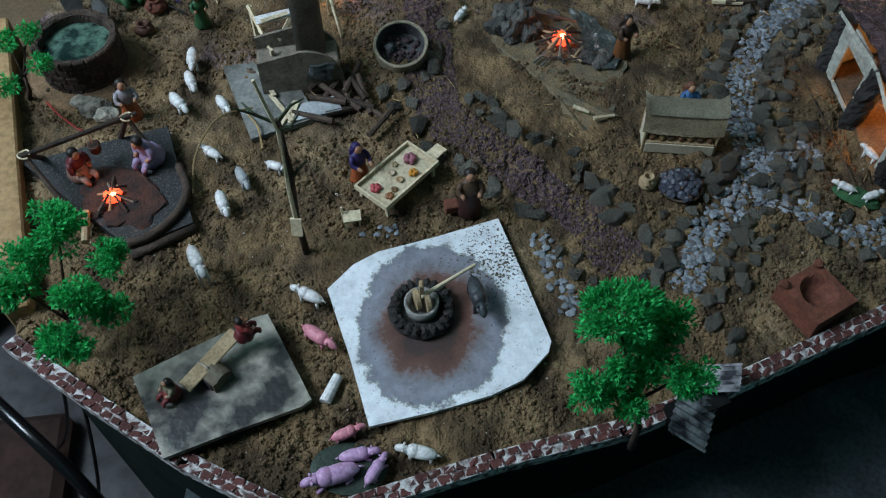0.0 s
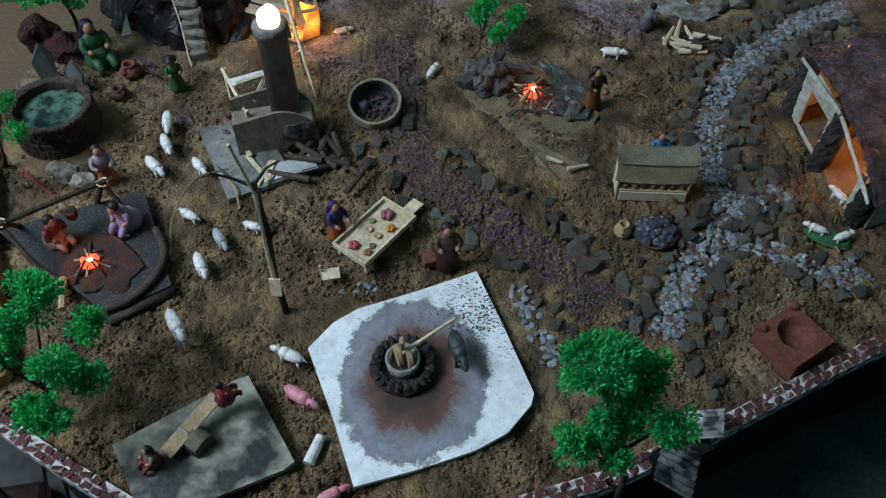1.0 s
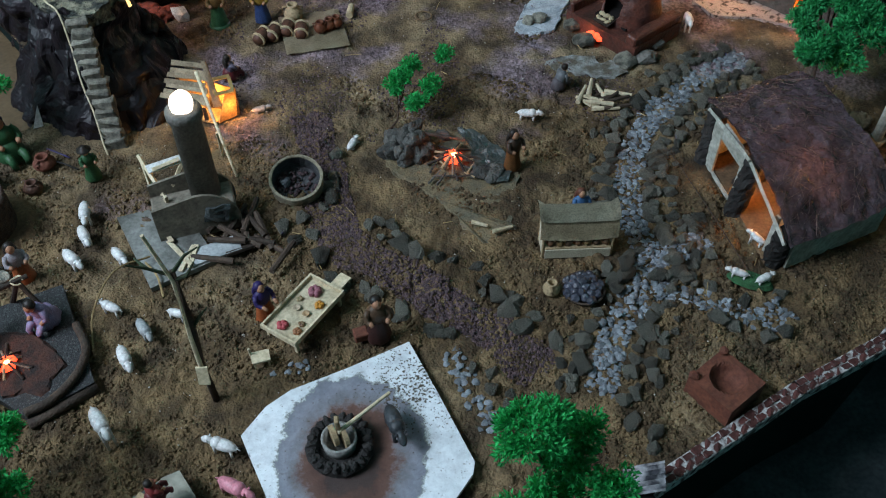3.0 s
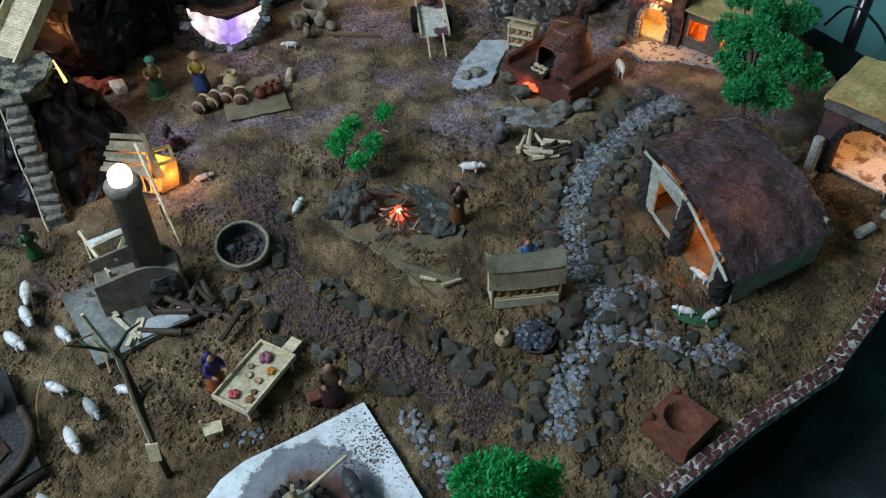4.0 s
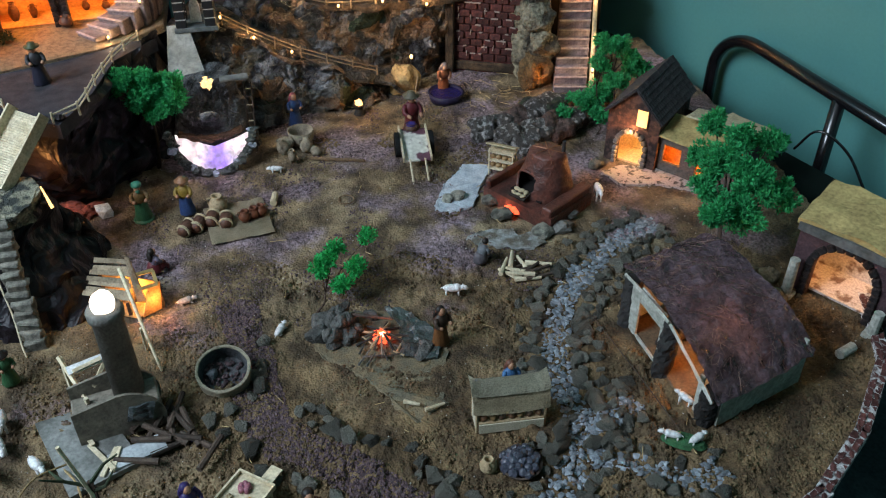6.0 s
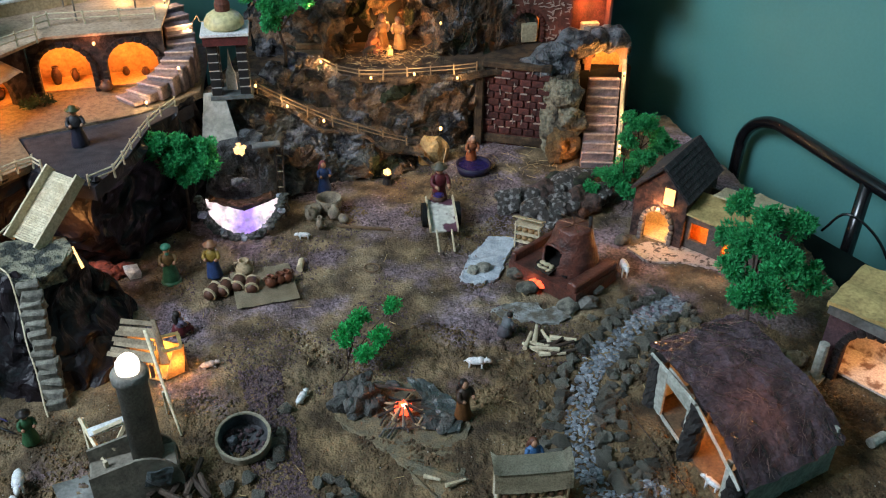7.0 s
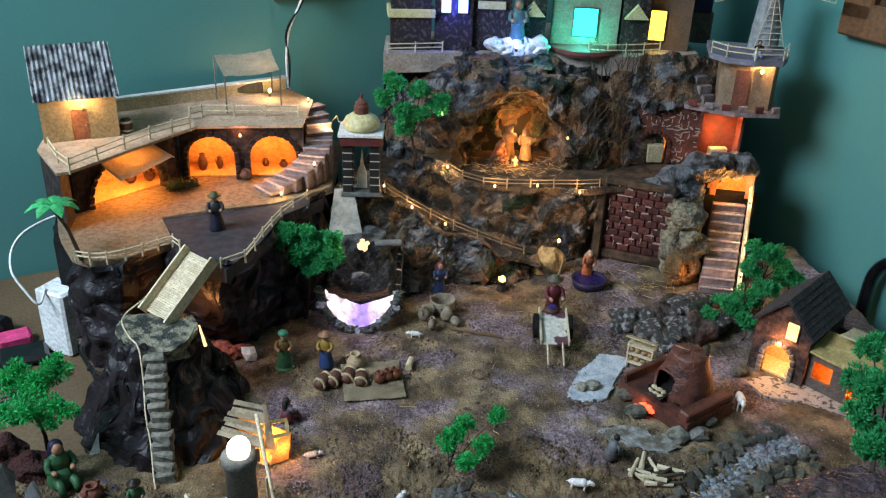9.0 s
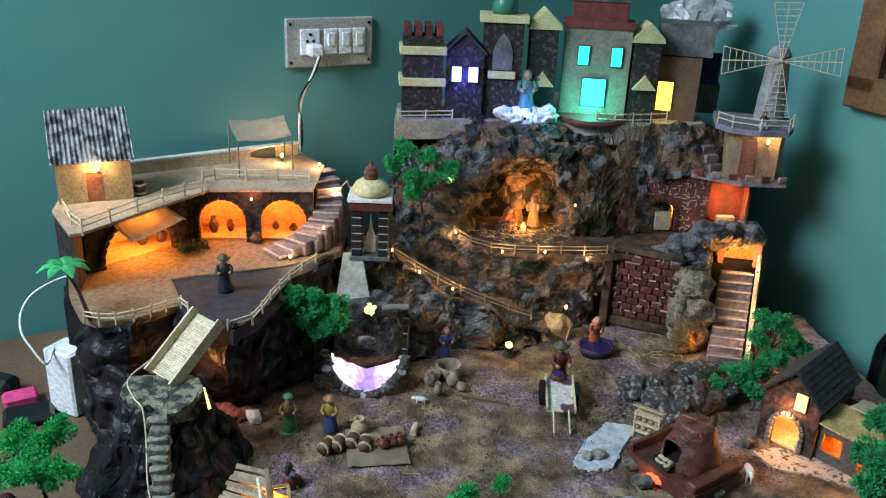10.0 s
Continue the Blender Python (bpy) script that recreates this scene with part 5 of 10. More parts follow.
lamp("green_light", "POINT", gh.matrix_basis @ Vector((0, -0.05, 0.03)), 0.26, (0.05, 1.0, 0.75), 0.006)
yh = thing("yellow_lit_house", "brown house with a glowing yellow door", "house", pose(0.445, 1.165, 0.335, 0, 0, -12) @ Matrix.Diagonal((1, 1, 1.13, 1)))
bm = bm_new()
box(bm, (0.085, 0.05, 0.105), (0, 0, 0.0525))
part("body", bm, mat("brown_card", (0.13, 0.085, 0.055), (0.09, 0.06, 0.04), 0.85), yh)
windowed(yh, -0.018, -0.027, 0.040, 0.028, 0.048, (1.0, 0.62, 0.06), 3.2)
bm = bm_new()
box(bm, (0.10, 0.08, 0.05), (0.01, 0.02, 0.132))
part("attic", bm, SLATE, yh)
bm = bm_new()
box(bm, (0.028, 0.06, 0.004), (-0.018, -0.055, -0.012), (-25, 0, 0))
part("doorstep", bm, STEPS, yh)
lamp("yellow_light", "POINT", yh.matrix_basis @ Vector((-0.018, -0.045, 0.03)), 0.04, (1, 0.6, 0.1), 0.005)
lamp("grotto_light", "POINT", (0.158, 1.010, 0.158), 0.16, (1.0, 0.46, 0.12), 0.005)
lamp("grotto_inner_light", "POINT", (0.168, 1.076, 0.190), 0.24, (1.0, 0.40, 0.09), 0.005)


bm = bm_new()
stone(bm, 0.055, (0, 0, 0), (1.15, 0.5, 0.75), 21, 4, 0.5)
for v in bm.verts:
    v.co += rough(v.co, 32, 0.016)
solo("plastic_bag", bm, mat("whitish_film", (0.50, 0.53, 0.55), (0.30, 0.33, 0.36), 0.3, scale=30, bump=0.4, spec=0.6), "crumpled whitish plastic bag behind the little town", "bag", at=pose(0.505, 1.275, 0.375 + 0.135))
bm = bm_new()
box(bm, (0.036, 0.010, 0.060), (0, 0, 0.030), bevel=0.002)
solo("navy_box", bm, mat("navy_carton", (0.015, 0.022, 0.085), (0.010, 0.014, 0.05), 0.5, scale=40, bump=0.1), "small navy blue carton beside the brown house", "box", at=pose(0.522, 1.205, 0.395, 0, 0, -12))
bm = bm_new()
box(bm, (0.06, 0.05, 0.060), (0, 0, 0.030), bevel=0.001)
solo("board_prop", bm, GREYCARD, "grey card prop beside the brown house", "prop", at=pose(0.522, 1.235, 0.335, 0, 0, -12))


# ---- plants ----
def leaf_mesh(puffs, n, size, seed, material):
    """Crowns of foam tufts: each centre (x, y, z, r) carries a dozen tufts of many small bent leaves, with gaps between."""
    rng = np.random.default_rng(seed)
    vs, fs = [], []
    for cx, cy, cz, r in puffs:
        tufts = rng.normal(size=(13, 3))
        tufts /= np.linalg.norm(tufts, axis=1)[:, None]
        reach = r * (0.42 + 0.38 * rng.random(13))[:, None]
        centres = np.vstack([tufts * reach * (1, 1, 0.85), np.zeros((1, 3))])
        wide = np.append(r * (0.22 + 0.24 * rng.random(13)), r * 0.42)
        k = int(n * 1.7 * (r / 0.02) ** 2)
        pick = rng.integers(0, 14, k)
        d = rng.normal(size=(k, 3))
        d /= np.linalg.norm(d, axis=1)[:, None]
        pos = centres[pick] + d * (wide[pick] * (0.35 + 0.65 * rng.random(k) ** 0.5))[:, None] + (cx, cy, cz)
        lean = centres[pick] / (r + 1e-9)
        out = d * 0.8 + lean * 0.7 + rng.normal(size=(k, 3)) * 0.45 + (0, 0, 0.2)
        out /= np.linalg.norm(out, axis=1)[:, None]
        side = np.cross(out, rng.normal(size=(k, 3)))
        side /= np.linalg.norm(side, axis=1)[:, None] + 1e-9
        up = np.cross(side, out)
        ln = size * 0.80 * (0.5 + 0.9 * rng.random(k))[:, None]
        w = ln * 0.24
        b = len(vs)
        quad = np.stack([pos, pos + out * ln * 0.45 + side * w + up * ln * 0.12, pos + out * ln + up * ln * 0.45, pos + out * ln * 0.45 - side * w + up * ln * 0.12, pos + out * ln * 0.80 + side * w * 1.9 + up * ln * 0.1], 1)
        vs.extend(map(tuple, quad.reshape(-1, 3)))
        fs.extend((b + 5 * i, b + 5 * i + 1, b + 5 * i + 2, b + 5 * i + 3) for i in range(k))
        fs.extend((b + 5 * i, b + 5 * i + 4, b + 5 * i + 1) for i in range(k))
    me = bpy.data.meshes.new("crown")
    me.from_pydata(vs, [], fs)
    me.materials.append(material)
    return me


def tree(base, puffs, label, seed, material=LEAF, n=900, size=0.0050, trunk=0.003, fork=0.55, name="tree"):
    b = Vector(base)
    top = Vector((sum(p[0] for p in puffs), sum(p[1] for p in puffs), sum(p[2] for p in puffs))) / len(puffs)
    ob = thing(name, label, "tree", pose(*base), "green foam trees")
    rel = [(p[0] - b.x, p[1] - b.y, p[2] - b.z, p[3]) for p in puffs]
    f = (top - b) * fork
    f.z = max(f.z, 0.01)
    bm = bm_new()
    mid = f * 0.5 + Vector((0.004, -0.003, 0))
    tube(bm, [(0, 0, -0.004), mid, f], trunk, 7, r_end=trunk * 0.6)
    part("trunk", bm, BARK, ob, smooth=True)
    for p in rel:
        bm = bm_new()
        e = Vector(p[:3])
        tube(bm, [f, f.lerp(e, 0.55) + Vector((0, 0, 0.004)), e], trunk * 0.5, 5, r_end=trunk * 0.2)
        part("branch", bm, BARK, ob, smooth=True)
    cr = new("crown", leaf_mesh(rel, n, size, seed, material))
    cr.parent = ob
    tagged(cr, "clumped green foam leaves")
    return ob


tree((0.104, -0.222, 0), [(0.063, -0.209, 0.182, 0.0240), (0.083, -0.194, 0.178, 0.0151), (0.107, -0.193, 0.150, 0.0167), (0.122, -0.224, 0.130, 0.0184), (0.050, -0.236, 0.126, 0.0145), (0.068, -0.230, 0.122, 0.0123), (0.092, -0.218, 0.118, 0.0134), (0.082, -0.236, 0.108, 0.0140), (0.085, -0.208, 0.152, 0.0153), (0.100, -0.214, 0.138, 0.0140), (0.074, -0.224, 0.138, 0.0130)],
     "bright green foam tree on the low wall", 1, trunk=0.0035, size=0.0046, n=1100)
tree((-0.368, -0.150, 0), [(-0.359, -0.093, 0.108, 0.025), (-0.382, -0.121, 0.098, 0.020), (-0.396, -0.132, 0.080, 0.019), (-0.330, -0.155, 0.108, 0.020), (-0.312, -0.114, 0.100, 0.018), (-0.337, -0.180, 0.080, 0.020), (-0.310, -0.155, 0.088, 0.017), (-0.352, -0.180, 0.078, 0.015)],
     "bright green foam tree at the corner of the sand", 2)
tree((-0.475, 0.385, 0), [(-0.490, 0.380, 0.105, 0.024), (-0.455, 0.395, 0.108, 0.021), (-0.470, 0.325, 0.100, 0.024), (-0.432, 0.338, 0.092, 0.022), (-0.463, 0.364, 0.110, 0.020), (-0.500, 0.335, 0.09, 0.02)],
     "green foam tree beside the round well", 3)
tree((-0.500, 0.155, 0), [(-0.499, 0.168, 0.070, 0.014), (-0.478, 0.177, 0.072, 0.013), (-0.463, 0.143, 0.060, 0.013), (-0.485, 0.114, 0.060, 0.013)], "small sparse green tree by the batten", 4, n=520)
tree((0.004, 0.322, 0), [(0.039, 0.379, 0.050, 0.012), (0.016, 0.350, 0.045, 0.014), (0.079, 0.391, 0.050, 0.0115), (0.058, 0.346, 0.040, 0.013), (0.036, 0.326, 0.034, 0.014), (0.029, 0.358, 0.050, 0.011)],
     "small sparse green shrub behind the camp fire", 5, trunk=0.0016, fork=0.35, size=0.0055)
tree((0.505, 0.300, 0), [(0.560, 0.440, 0.125, 0.022), (0.568, 0.390, 0.130, 0.024), (0.612, 0.385, 0.122, 0.022), (0.507, 0.352, 0.120, 0.024), (0.545, 0.318, 0.128, 0.027), (0.524, 0.342, 0.140, 0.022), (0.492, 0.283, 0.098, 0.026), (0.542, 0.298, 0.115, 0.027), (0.582, 0.298, 0.100, 0.024), (0.522, 0.276, 0.095, 0.025), (0.497, 0.335, 0.100, 0.022), (0.518, 0.400, 0.110, 0.018), (0.555, 0.335, 0.112, 0.018)],
     "large bushy green tree behind the thatched hut", 6, LEAFDARK, n=850, size=0.0062, trunk=0.004, fork=0.45)
tree((-0.028, 0.958, 0.145), [(-0.058, 0.955, 0.316, 0.021), (-0.018, 0.950, 0.300, 0.022), (-0.080, 0.955, 0.285, 0.019), (0.014, 0.950, 0.278, 0.021), (-0.043, 0.950, 0.258, 0.024), (-0.048, 0.955, 0.232, 0.018), (-0.016, 0.955, 0.262, 0.016)],
     "spiky green tree beside the grotto steps", 7, LEAFDARK, size=0.0060, trunk=0.0035)
tree((-0.195, 0.705, 0), [(-0.215, 0.690, 0.152, 0.022), (-0.183, 0.690, 0.148, 0.022), (-0.152, 0.692, 0.145, 0.022), (-0.196, 0.682, 0.124, 0.022), (-0.160, 0.686, 0.112, 0.021), (-0.150, 0.684, 0.122, 0.018), (-0.178, 0.682, 0.104, 0.018), (-0.236, 0.690, 0.142, 0.019), (-0.178, 0.70, 0.135, 0.02)],
     "flat-topped green tree against the black crag", 8, LEAFDARK, size=0.0060, trunk=0.003, fork=0.7)
for i, (b, pf) in enumerate((((0.545, 0.770, 0), [(0.527, 0.750, 0.112, 0.022), (0.552, 0.755, 0.098, 0.021), (0.572, 0.750, 0.080, 0.018)]), ((0.592, 0.76, 0), [(0.597, 0.748, 0.055, 0.017), (0.585, 0.752, 0.068, 0.015)]), ((0.500, 0.735, 0), [(0.515, 0.735, 0.030, 0.022), (0.478, 0.735, 0.024, 0.017), (0.532, 0.74, 0.026, 0.018), (0.50, 0.725, 0.012, 0.014)]))):
    tree(b, pf, "deep green bush beside the stairs", 20 + i, LEAFDARK, trunk=0.002)

tree((-0.400, 0.806, P4), [(-0.408, 0.800, P4 + 0.006, 0.010), (-0.394, 0.803, P4 + 0.008, 0.011), (-0.380, 0.812, P4 + 0.006, 0.010)], "low grey-green shrub at the foot of the arcade", 90, mat("grey_green_leaf", (0.060, 0.110, 0.060), (0.030, 0.055, 0.032), 0.7, scale=160, rnd=0.4, bump=0), n=500, size=0.0055, trunk=0.0012, name="shrub")
palm = thing("palm", "small palm with broad green leaves", "palm", pose(-0.468, 0.562, P4) @ Matrix.Scale(1.3, 4), "palms")
bm = bm_new()
tube(bm, [(0, 0, -0.002), (-0.008, 0, 0.03), (-0.02, 0, 0.058)], 0.0022, 6, r_end=0.0015)
part("trunk", bm, BARK, palm)
for k in range(7):
    bm = bm_new()
    th = math.tau * k / 7
    c, s = math.cos(th), math.sin(th)
    vs = []
    for t, w in ((0, 0.001), (0.35, 0.006), (0.7, 0.0055), (1, 0.0006)):
        r = 0.026 * t
        z = 0.058 + 0.008 * math.sin(t * 2.6) - 0.008 * t
        vs.append((bm.verts.new((-0.02 + c * r - s * w, s * r + c * w, z)), bm.verts.new((-0.02 + c * r, s * r, z + 0.0014)), bm.verts.new((-0.02 + c * r + s * w, s * r - c * w, z))))
    for a, b in zip(vs, vs[1:]):
        bm.faces.new((a[0], a[1], b[1], b[0]))
        bm.faces.new((a[1], a[2], b[2], b[1]))
    part("leaf", bm, LEAFDARK, palm)


# ---- clay figures and animals ----
def tint(c):
    return mat("paint_%02d_%02d_%02d" % tuple(int(v * 99) for v in c), c, tuple(v * 0.72 for v in c), 0.5, scale=130, bump=0.15)


HAIR, NAVY, ORANGE, MAROON, GREEN, VIOLET, BROWN, BLUE, PALE = (0.02, 0.015, 0.012), (0.03, 0.02, 0.10), (0.34, 0.09, 0.03), (0.12, 0.02, 0.025), (0.03, 0.10, 0.04), (0.27, 0.22, 0.36), (0.10, 0.06, 0.035), (0.03, 0.06, 0.16), (0.50, 0.48, 0.44)


def figurine(label, at, h, rot, robe, top, head=HAIR, sit=False, reach=0.5, stoop=0.0, base=None, wings=False, wear="scarf"):
    """A plain painted clay figurine with a folded robe and a scarf, hat or bare hair, one mesh."""
    bm = bm_new()
    k = h / 0.05
    lift = Matrix.Rotation(radians(stoop), 4, "X")

    def folds(n0, deep, turns):
        bm.verts.ensure_lookup_table()
        for v in bm.verts[n0:]:
            a = math.atan2(v.co.y, v.co.x)
            f = 1 + deep * (math.sin(a * turns + v.co.z * 160) + 0.5 * math.sin(a * (turns + 4) + 1.3))
            v.co.x, v.co.y = v.co.x * f, v.co.y * f

    if sit:
        lathe(bm, [(0.0088, 0), (0.0100, 0.003), (0.0092, 0.007), (0.0080, 0.012), (0.0060, 0.016)], seg=22, sc=(1, 1.15))
        folds(0, 0.06, 6)
        for s in (-1, 1):
            tube(bm, [(s * 0.004, -0.003, 0.007), (s * 0.0052, -0.0125, 0.0078), (s * 0.0050, -0.0150, 0.0050), (s * 0.0048, -0.0150, 0.0005)], 0.0036, 8, r_end=0.0022)
        z0 = 0.012
    else:
        lathe(bm, [(0.0090, 0), (0.0092, 0.002), (0.0083, 0.008), (0.0070, 0.016), (0.0062, 0.022), (0.0058, 0.027)], seg=22, sc=(1.05, 0.9))
        folds(0, 0.07, 7)
        z0 = 0.024
    n0 = len(bm.verts)
    lathe(bm, [(0.0062, z0 - 0.001), (0.0067, z0 + 0.003), (0.0072, z0 + 0.007), (0.0068, z0 + 0.011), (0.0042, z0 + 0.0138), (0.0026, z0 + 0.0155)], seg=18, sc=(1.18, 0.85), mi=1)
    folds(n0, 0.035, 5)
    for s in (-1, 1):
        tube(bm, [(s * 0.0062, 0, z0 + 0.0120), (s * 0.0086, -0.0030, z0 + 0.0085), (s * 0.0092, -0.0048, z0 + 0.005), (s * 0.0068, -0.004 - 0.006 * reach, z0 + 0.0045), (s * 0.0058, -0.0050 - 0.010 * reach, z0 + 0.0046)], 0.0028, 8, mi=1, r_end=0.0017)
        bm.faces.ensure_lookup_table()
        for f in (*bm.faces[-10:-2], bm.faces[-1]):
            f.material_index = 2
    ball(bm, 0.0044, (0, -0.001, z0 + 0.0190), (0.90, 0.98, 1.14), mi=2)
    if wear == "scarf":
        ball(bm, 0.0053, (0, 0.0014, z0 + 0.0200), (0.98, 0.90, 1.02), mi=3)
        ball(bm, 1, (0, 0.0046, z0 + 0.0125), (0.0062, 0.0030, 0.0085), mi=3)
    elif wear == "hat":
        lathe(bm, [(0.0, z0 + 0.0215), (0.0084, z0 + 0.0212), (0.0088, z0 + 0.0222), (0.0046, z0 + 0.0230), (0.0040, z0 + 0.0262), (0.0, z0 + 0.0272)], seg=16, mi=3)
        ball(bm, 0.0046, (0, 0.0012, z0 + 0.0196), mi=3)
    elif wear == "turban":
        lathe(bm, [(0.0, z0 + 0.0195), (0.0052, z0 + 0.0205), (0.0060, z0 + 0.0225), (0.0050, z0 + 0.0248), (0.0026, z0 + 0.0262), (0.0, z0 + 0.0266)], seg=16, mi=3)
        ball(bm, 1, (0, -0.0036, z0 + 0.0158), (0.0028, 0.0020, 0.0034), sub=1, mi=3)
    else:
        ball(bm, 0.0049, (0, 0.0010, z0 + 0.0205), (0.98, 0.98, 0.94), mi=3)
    if wings:
        for s in (-1, 1):
            ball(bm, 1, (s * 0.012, 0.005, z0 + 0.014), (0.010, 0.0016, 0.0045), (0, s * -38, 0), mi=1)
    bm.verts.ensure_lookup_table()
    for v in bm.verts[n0:]:
        q = lift @ Vector((v.co.x, v.co.y, v.co.z - z0))
        v.co = Vector((q.x, q.y, q.z + z0))
    for v in bm.verts:
        v.co *= k
    if base:
        cyl(bm, 0.012 * k, 0.0115 * k, 0.003, (0, 0, -0.001), seg=16, mi=0)
    return solo("figurine", bm, [tint(robe), tint(top), SKIN, tint(head)], label, "figurine", smooth=True, at=pose(*at, 0, 0, rot), group="painted clay figurines")


def animal(name, label, at, l, rot, material, legs=0.42, head=1.0, lying=False, pitch=0, group="clay animals"):
    """A plain clay animal, one mesh, nose along +x."""
    bm = bm_new()
    h = 0 if lying else l * legs
    r = l * 0.205
    ball(bm, 1, (0, 0, h + r * 0.85), (l * 0.5, r, r * 0.95))
    ball(bm, 1, (l * 0.20, 0, h + r * 1.0), (l * 0.22, r * 1.0, r * 1.0))
    ball(bm, 1, (l * 0.56, 0, h + r * 1.15), (l * 0.20 * head, r * 0.55 * head, r * 0.58 * head), (0, 22, 0))
    limb(bm, (l * 0.36, 0, h + r), (l * 0.52, 0, h + r * 1.2), r * 0.62, r * 0.5, 8)
    for s in (-1, 1):
        ball(bm, 1, (l * 0.48, s * r * 0.55 * head, h + r * 1.55), (l * 0.035, r * 0.24, r * 0.2), sub=1)
        for x in (-0.30, 0.28):
            if lying:
                limb(bm, (l * x, s * r * 0.7, r * 0.35), (l * (x + 0.16), s * r * 0.95, r * 0.12), r * 0.24, r * 0.16, 7)
            else:
                limb(bm, (l * x, s * r * 0.55, h + r * 0.5), (l * x, s * r * 0.55, -0.0015), r * 0.27, r * 0.2, 7)
    limb(bm, (-l * 0.47, 0, h + r), (-l * 0.58, 0, h + r * 0.6), r * 0.13, r * 0.08, 6)
    return solo(name, bm, material, label, "animal", smooth=True, at=pose(*at, 0, pitch, rot), group=group)


for x, y, l, r in ((-0.332, 0.210, 0.030, -80), (-0.328, 0.176, 0.028, -65), (-0.335, 0.143, 0.030, -50), (-0.288, 0.143, 0.026, -55), (-0.287, 0.075, 0.024, 150), (-0.252, 0.044, 0.027, -60), (-0.222, 0.060, 0.022, -25), (-0.266, 0.012, 0.029, -65), (-0.170, -0.092, 0.028, 155)):
    animal("sheep", "small white glazed clay sheep on the sand", (x, y, -0.001), l, r, WHITE if (x, y) != (-0.252, 0.044) else mat("grey_glaze", (0.36, 0.38, 0.38), (0.26, 0.28, 0.29), 0.45), 0.26, group="flock of sheep")
animal("goat", "white clay goat with long legs", (-0.272, -0.068, 0), 0.032, -60, WHITE, 0.8)
animal("pig", "pink clay pig on the sand", (-0.160, -0.132, 0), 0.031, -35, PINK, 0.2)
animal("pig", "pink clay piglet lying by its litter", (-0.128, -0.220, 0), 0.024, 25, PINK, 0.15)
animal("pig", "white clay pig near the low wall", (-0.066, -0.236, 0), 0.029, 170, WHITE, 0.2)
bm = bm_new()
lathe(bm, [(0.030, -0.001), (0.031, 0.002), (0.026, 0.0035)], seg=26, sc=(1, 0.7))
solo("green_plate", bm, mat("green_base", (0.03, 0.05, 0.035), (0.015, 0.028, 0.02), 0.6), "dull green base under the sow", "base", at=pose(-0.123, -0.247, 0))
animal("sow", "large lilac clay sow lying on a green base", (-0.132, -0.255, 0.003), 0.040, 200, LILAC, head=0.85, lying=True)
animal("pig", "lilac clay piglet against the sow", (-0.118, -0.238, 0.003), 0.028, 12, LILAC, lying=True)
animal("pig", "lilac clay piglet beside the sow", (-0.102, -0.251, 0.003), 0.025, 60, LILAC, lying=True)
animal("sheep", "white clay sheep by the kiln", (0.420, 0.478, 0), 0.028, -98, WHITE, 0.5)
animal("duck", "white clay duck by the pots", (-0.022, 0.652, 0), 0.020, 175, WHITE, 0.1)
animal("dog", "white clay dog lying in the yard", (0.172, 0.318, 0), 0.026, -15, WHITE, 0.2)
animal("dog", "white clay dog lying beside the stone tub", (-0.041, 0.294, 0), 0.022, 60, WHITE, lying=True)
animal("dog", "pale clay dog lying by the smithy", (-0.150, 0.372, 0), 0.021, 10, mat("pinkish_clay", (0.55, 0.47, 0.43), rough=0.6), lying=True)
for x, y, r in ((0.338, 0.044, 150), (0.360, 0.034, 20)):
    animal("swan", "small white clay goose on green grass", (x, y, 0.003), 0.020, r, WHITE, 0.15)
animal("dog", "pale clay dog before the grotto", (0.118, 1.000, 0.145), 0.026, 40, DARKWOOD, 0.5)

figurine("clay figurine in navy hood and orange robe by the table", (-0.137, 0.052, 0), 0.052, 40, ORANGE, NAVY, NAVY, reach=1.0)
figurine("clay figurine in a brown vest standing by the sheet", (-0.029, 0.014, 0), 0.062, 10, (0.05, 0.02, 0.018), BROWN, HAIR, wear="hair")
figurine("clay figurine in maroon kneeling by the fire", (-0.410, 0.042, 0.010), 0.058, 60, (0.42, 0.25, 0.2), MAROON, HAIR, sit=True, stoop=15, wear="hair")
figurine("clay figurine in lilac crouching by the fire", (-0.343, 0.063, 0.010), 0.060, -30, VIOLET, VIOLET, HAIR, sit=True, stoop=25, wear="hair")
figurine("clay figurine with a pot in an orange skirt", (-0.380, 0.128, 0), 0.056, 30, ORANGE, (0.3, 0.28, 0.3), HAIR)
figurine("clay figurine in green on the sand", (-0.334, 0.275, 0), 0.046, 30, GREEN, GREEN, HAIR, wear="hat")
figurine("green clay figurine with a dark shawl beside the well", (-0.434, 0.323, 0), 0.082, 40, GREEN, GREEN, (0.025, 0.02, 0.06), sit=True)
figurine("clay figurine in a green robe and turban", (-0.209, 0.568, 0), 0.060, 10, (0.04, 0.13, 0.06), (0.16, 0.09, 0.03), (0.06, 0.25, 0.16), base=True, wear="turban")
figurine("clay figurine in a yellow shirt and blue robe", (-0.150, 0.570, 0), 0.058, -10, BLUE, (0.26, 0.17, 0.03), (0.25, 0.12, 0.06), wear="hat")
figurine("clay figurine in dark red beside the smithy", (-0.188, 0.445, 0), 0.048, 120, MAROON, (0.12, 0.10, 0.14), HAIR, sit=True)
figurine("dark clay figurine standing by the camp fire", (0.139, 0.236, 0), 0.056, 30, (0.14, 0.06, 0.02), (0.05, 0.03, 0.02), HAIR)
figurine("clay figurine in blue behind the market stall", (0.194, 0.142, 0), 0.050, 10, BLUE, (0.05, 0.14, 0.3), (0.13, 0.05, 0.03))
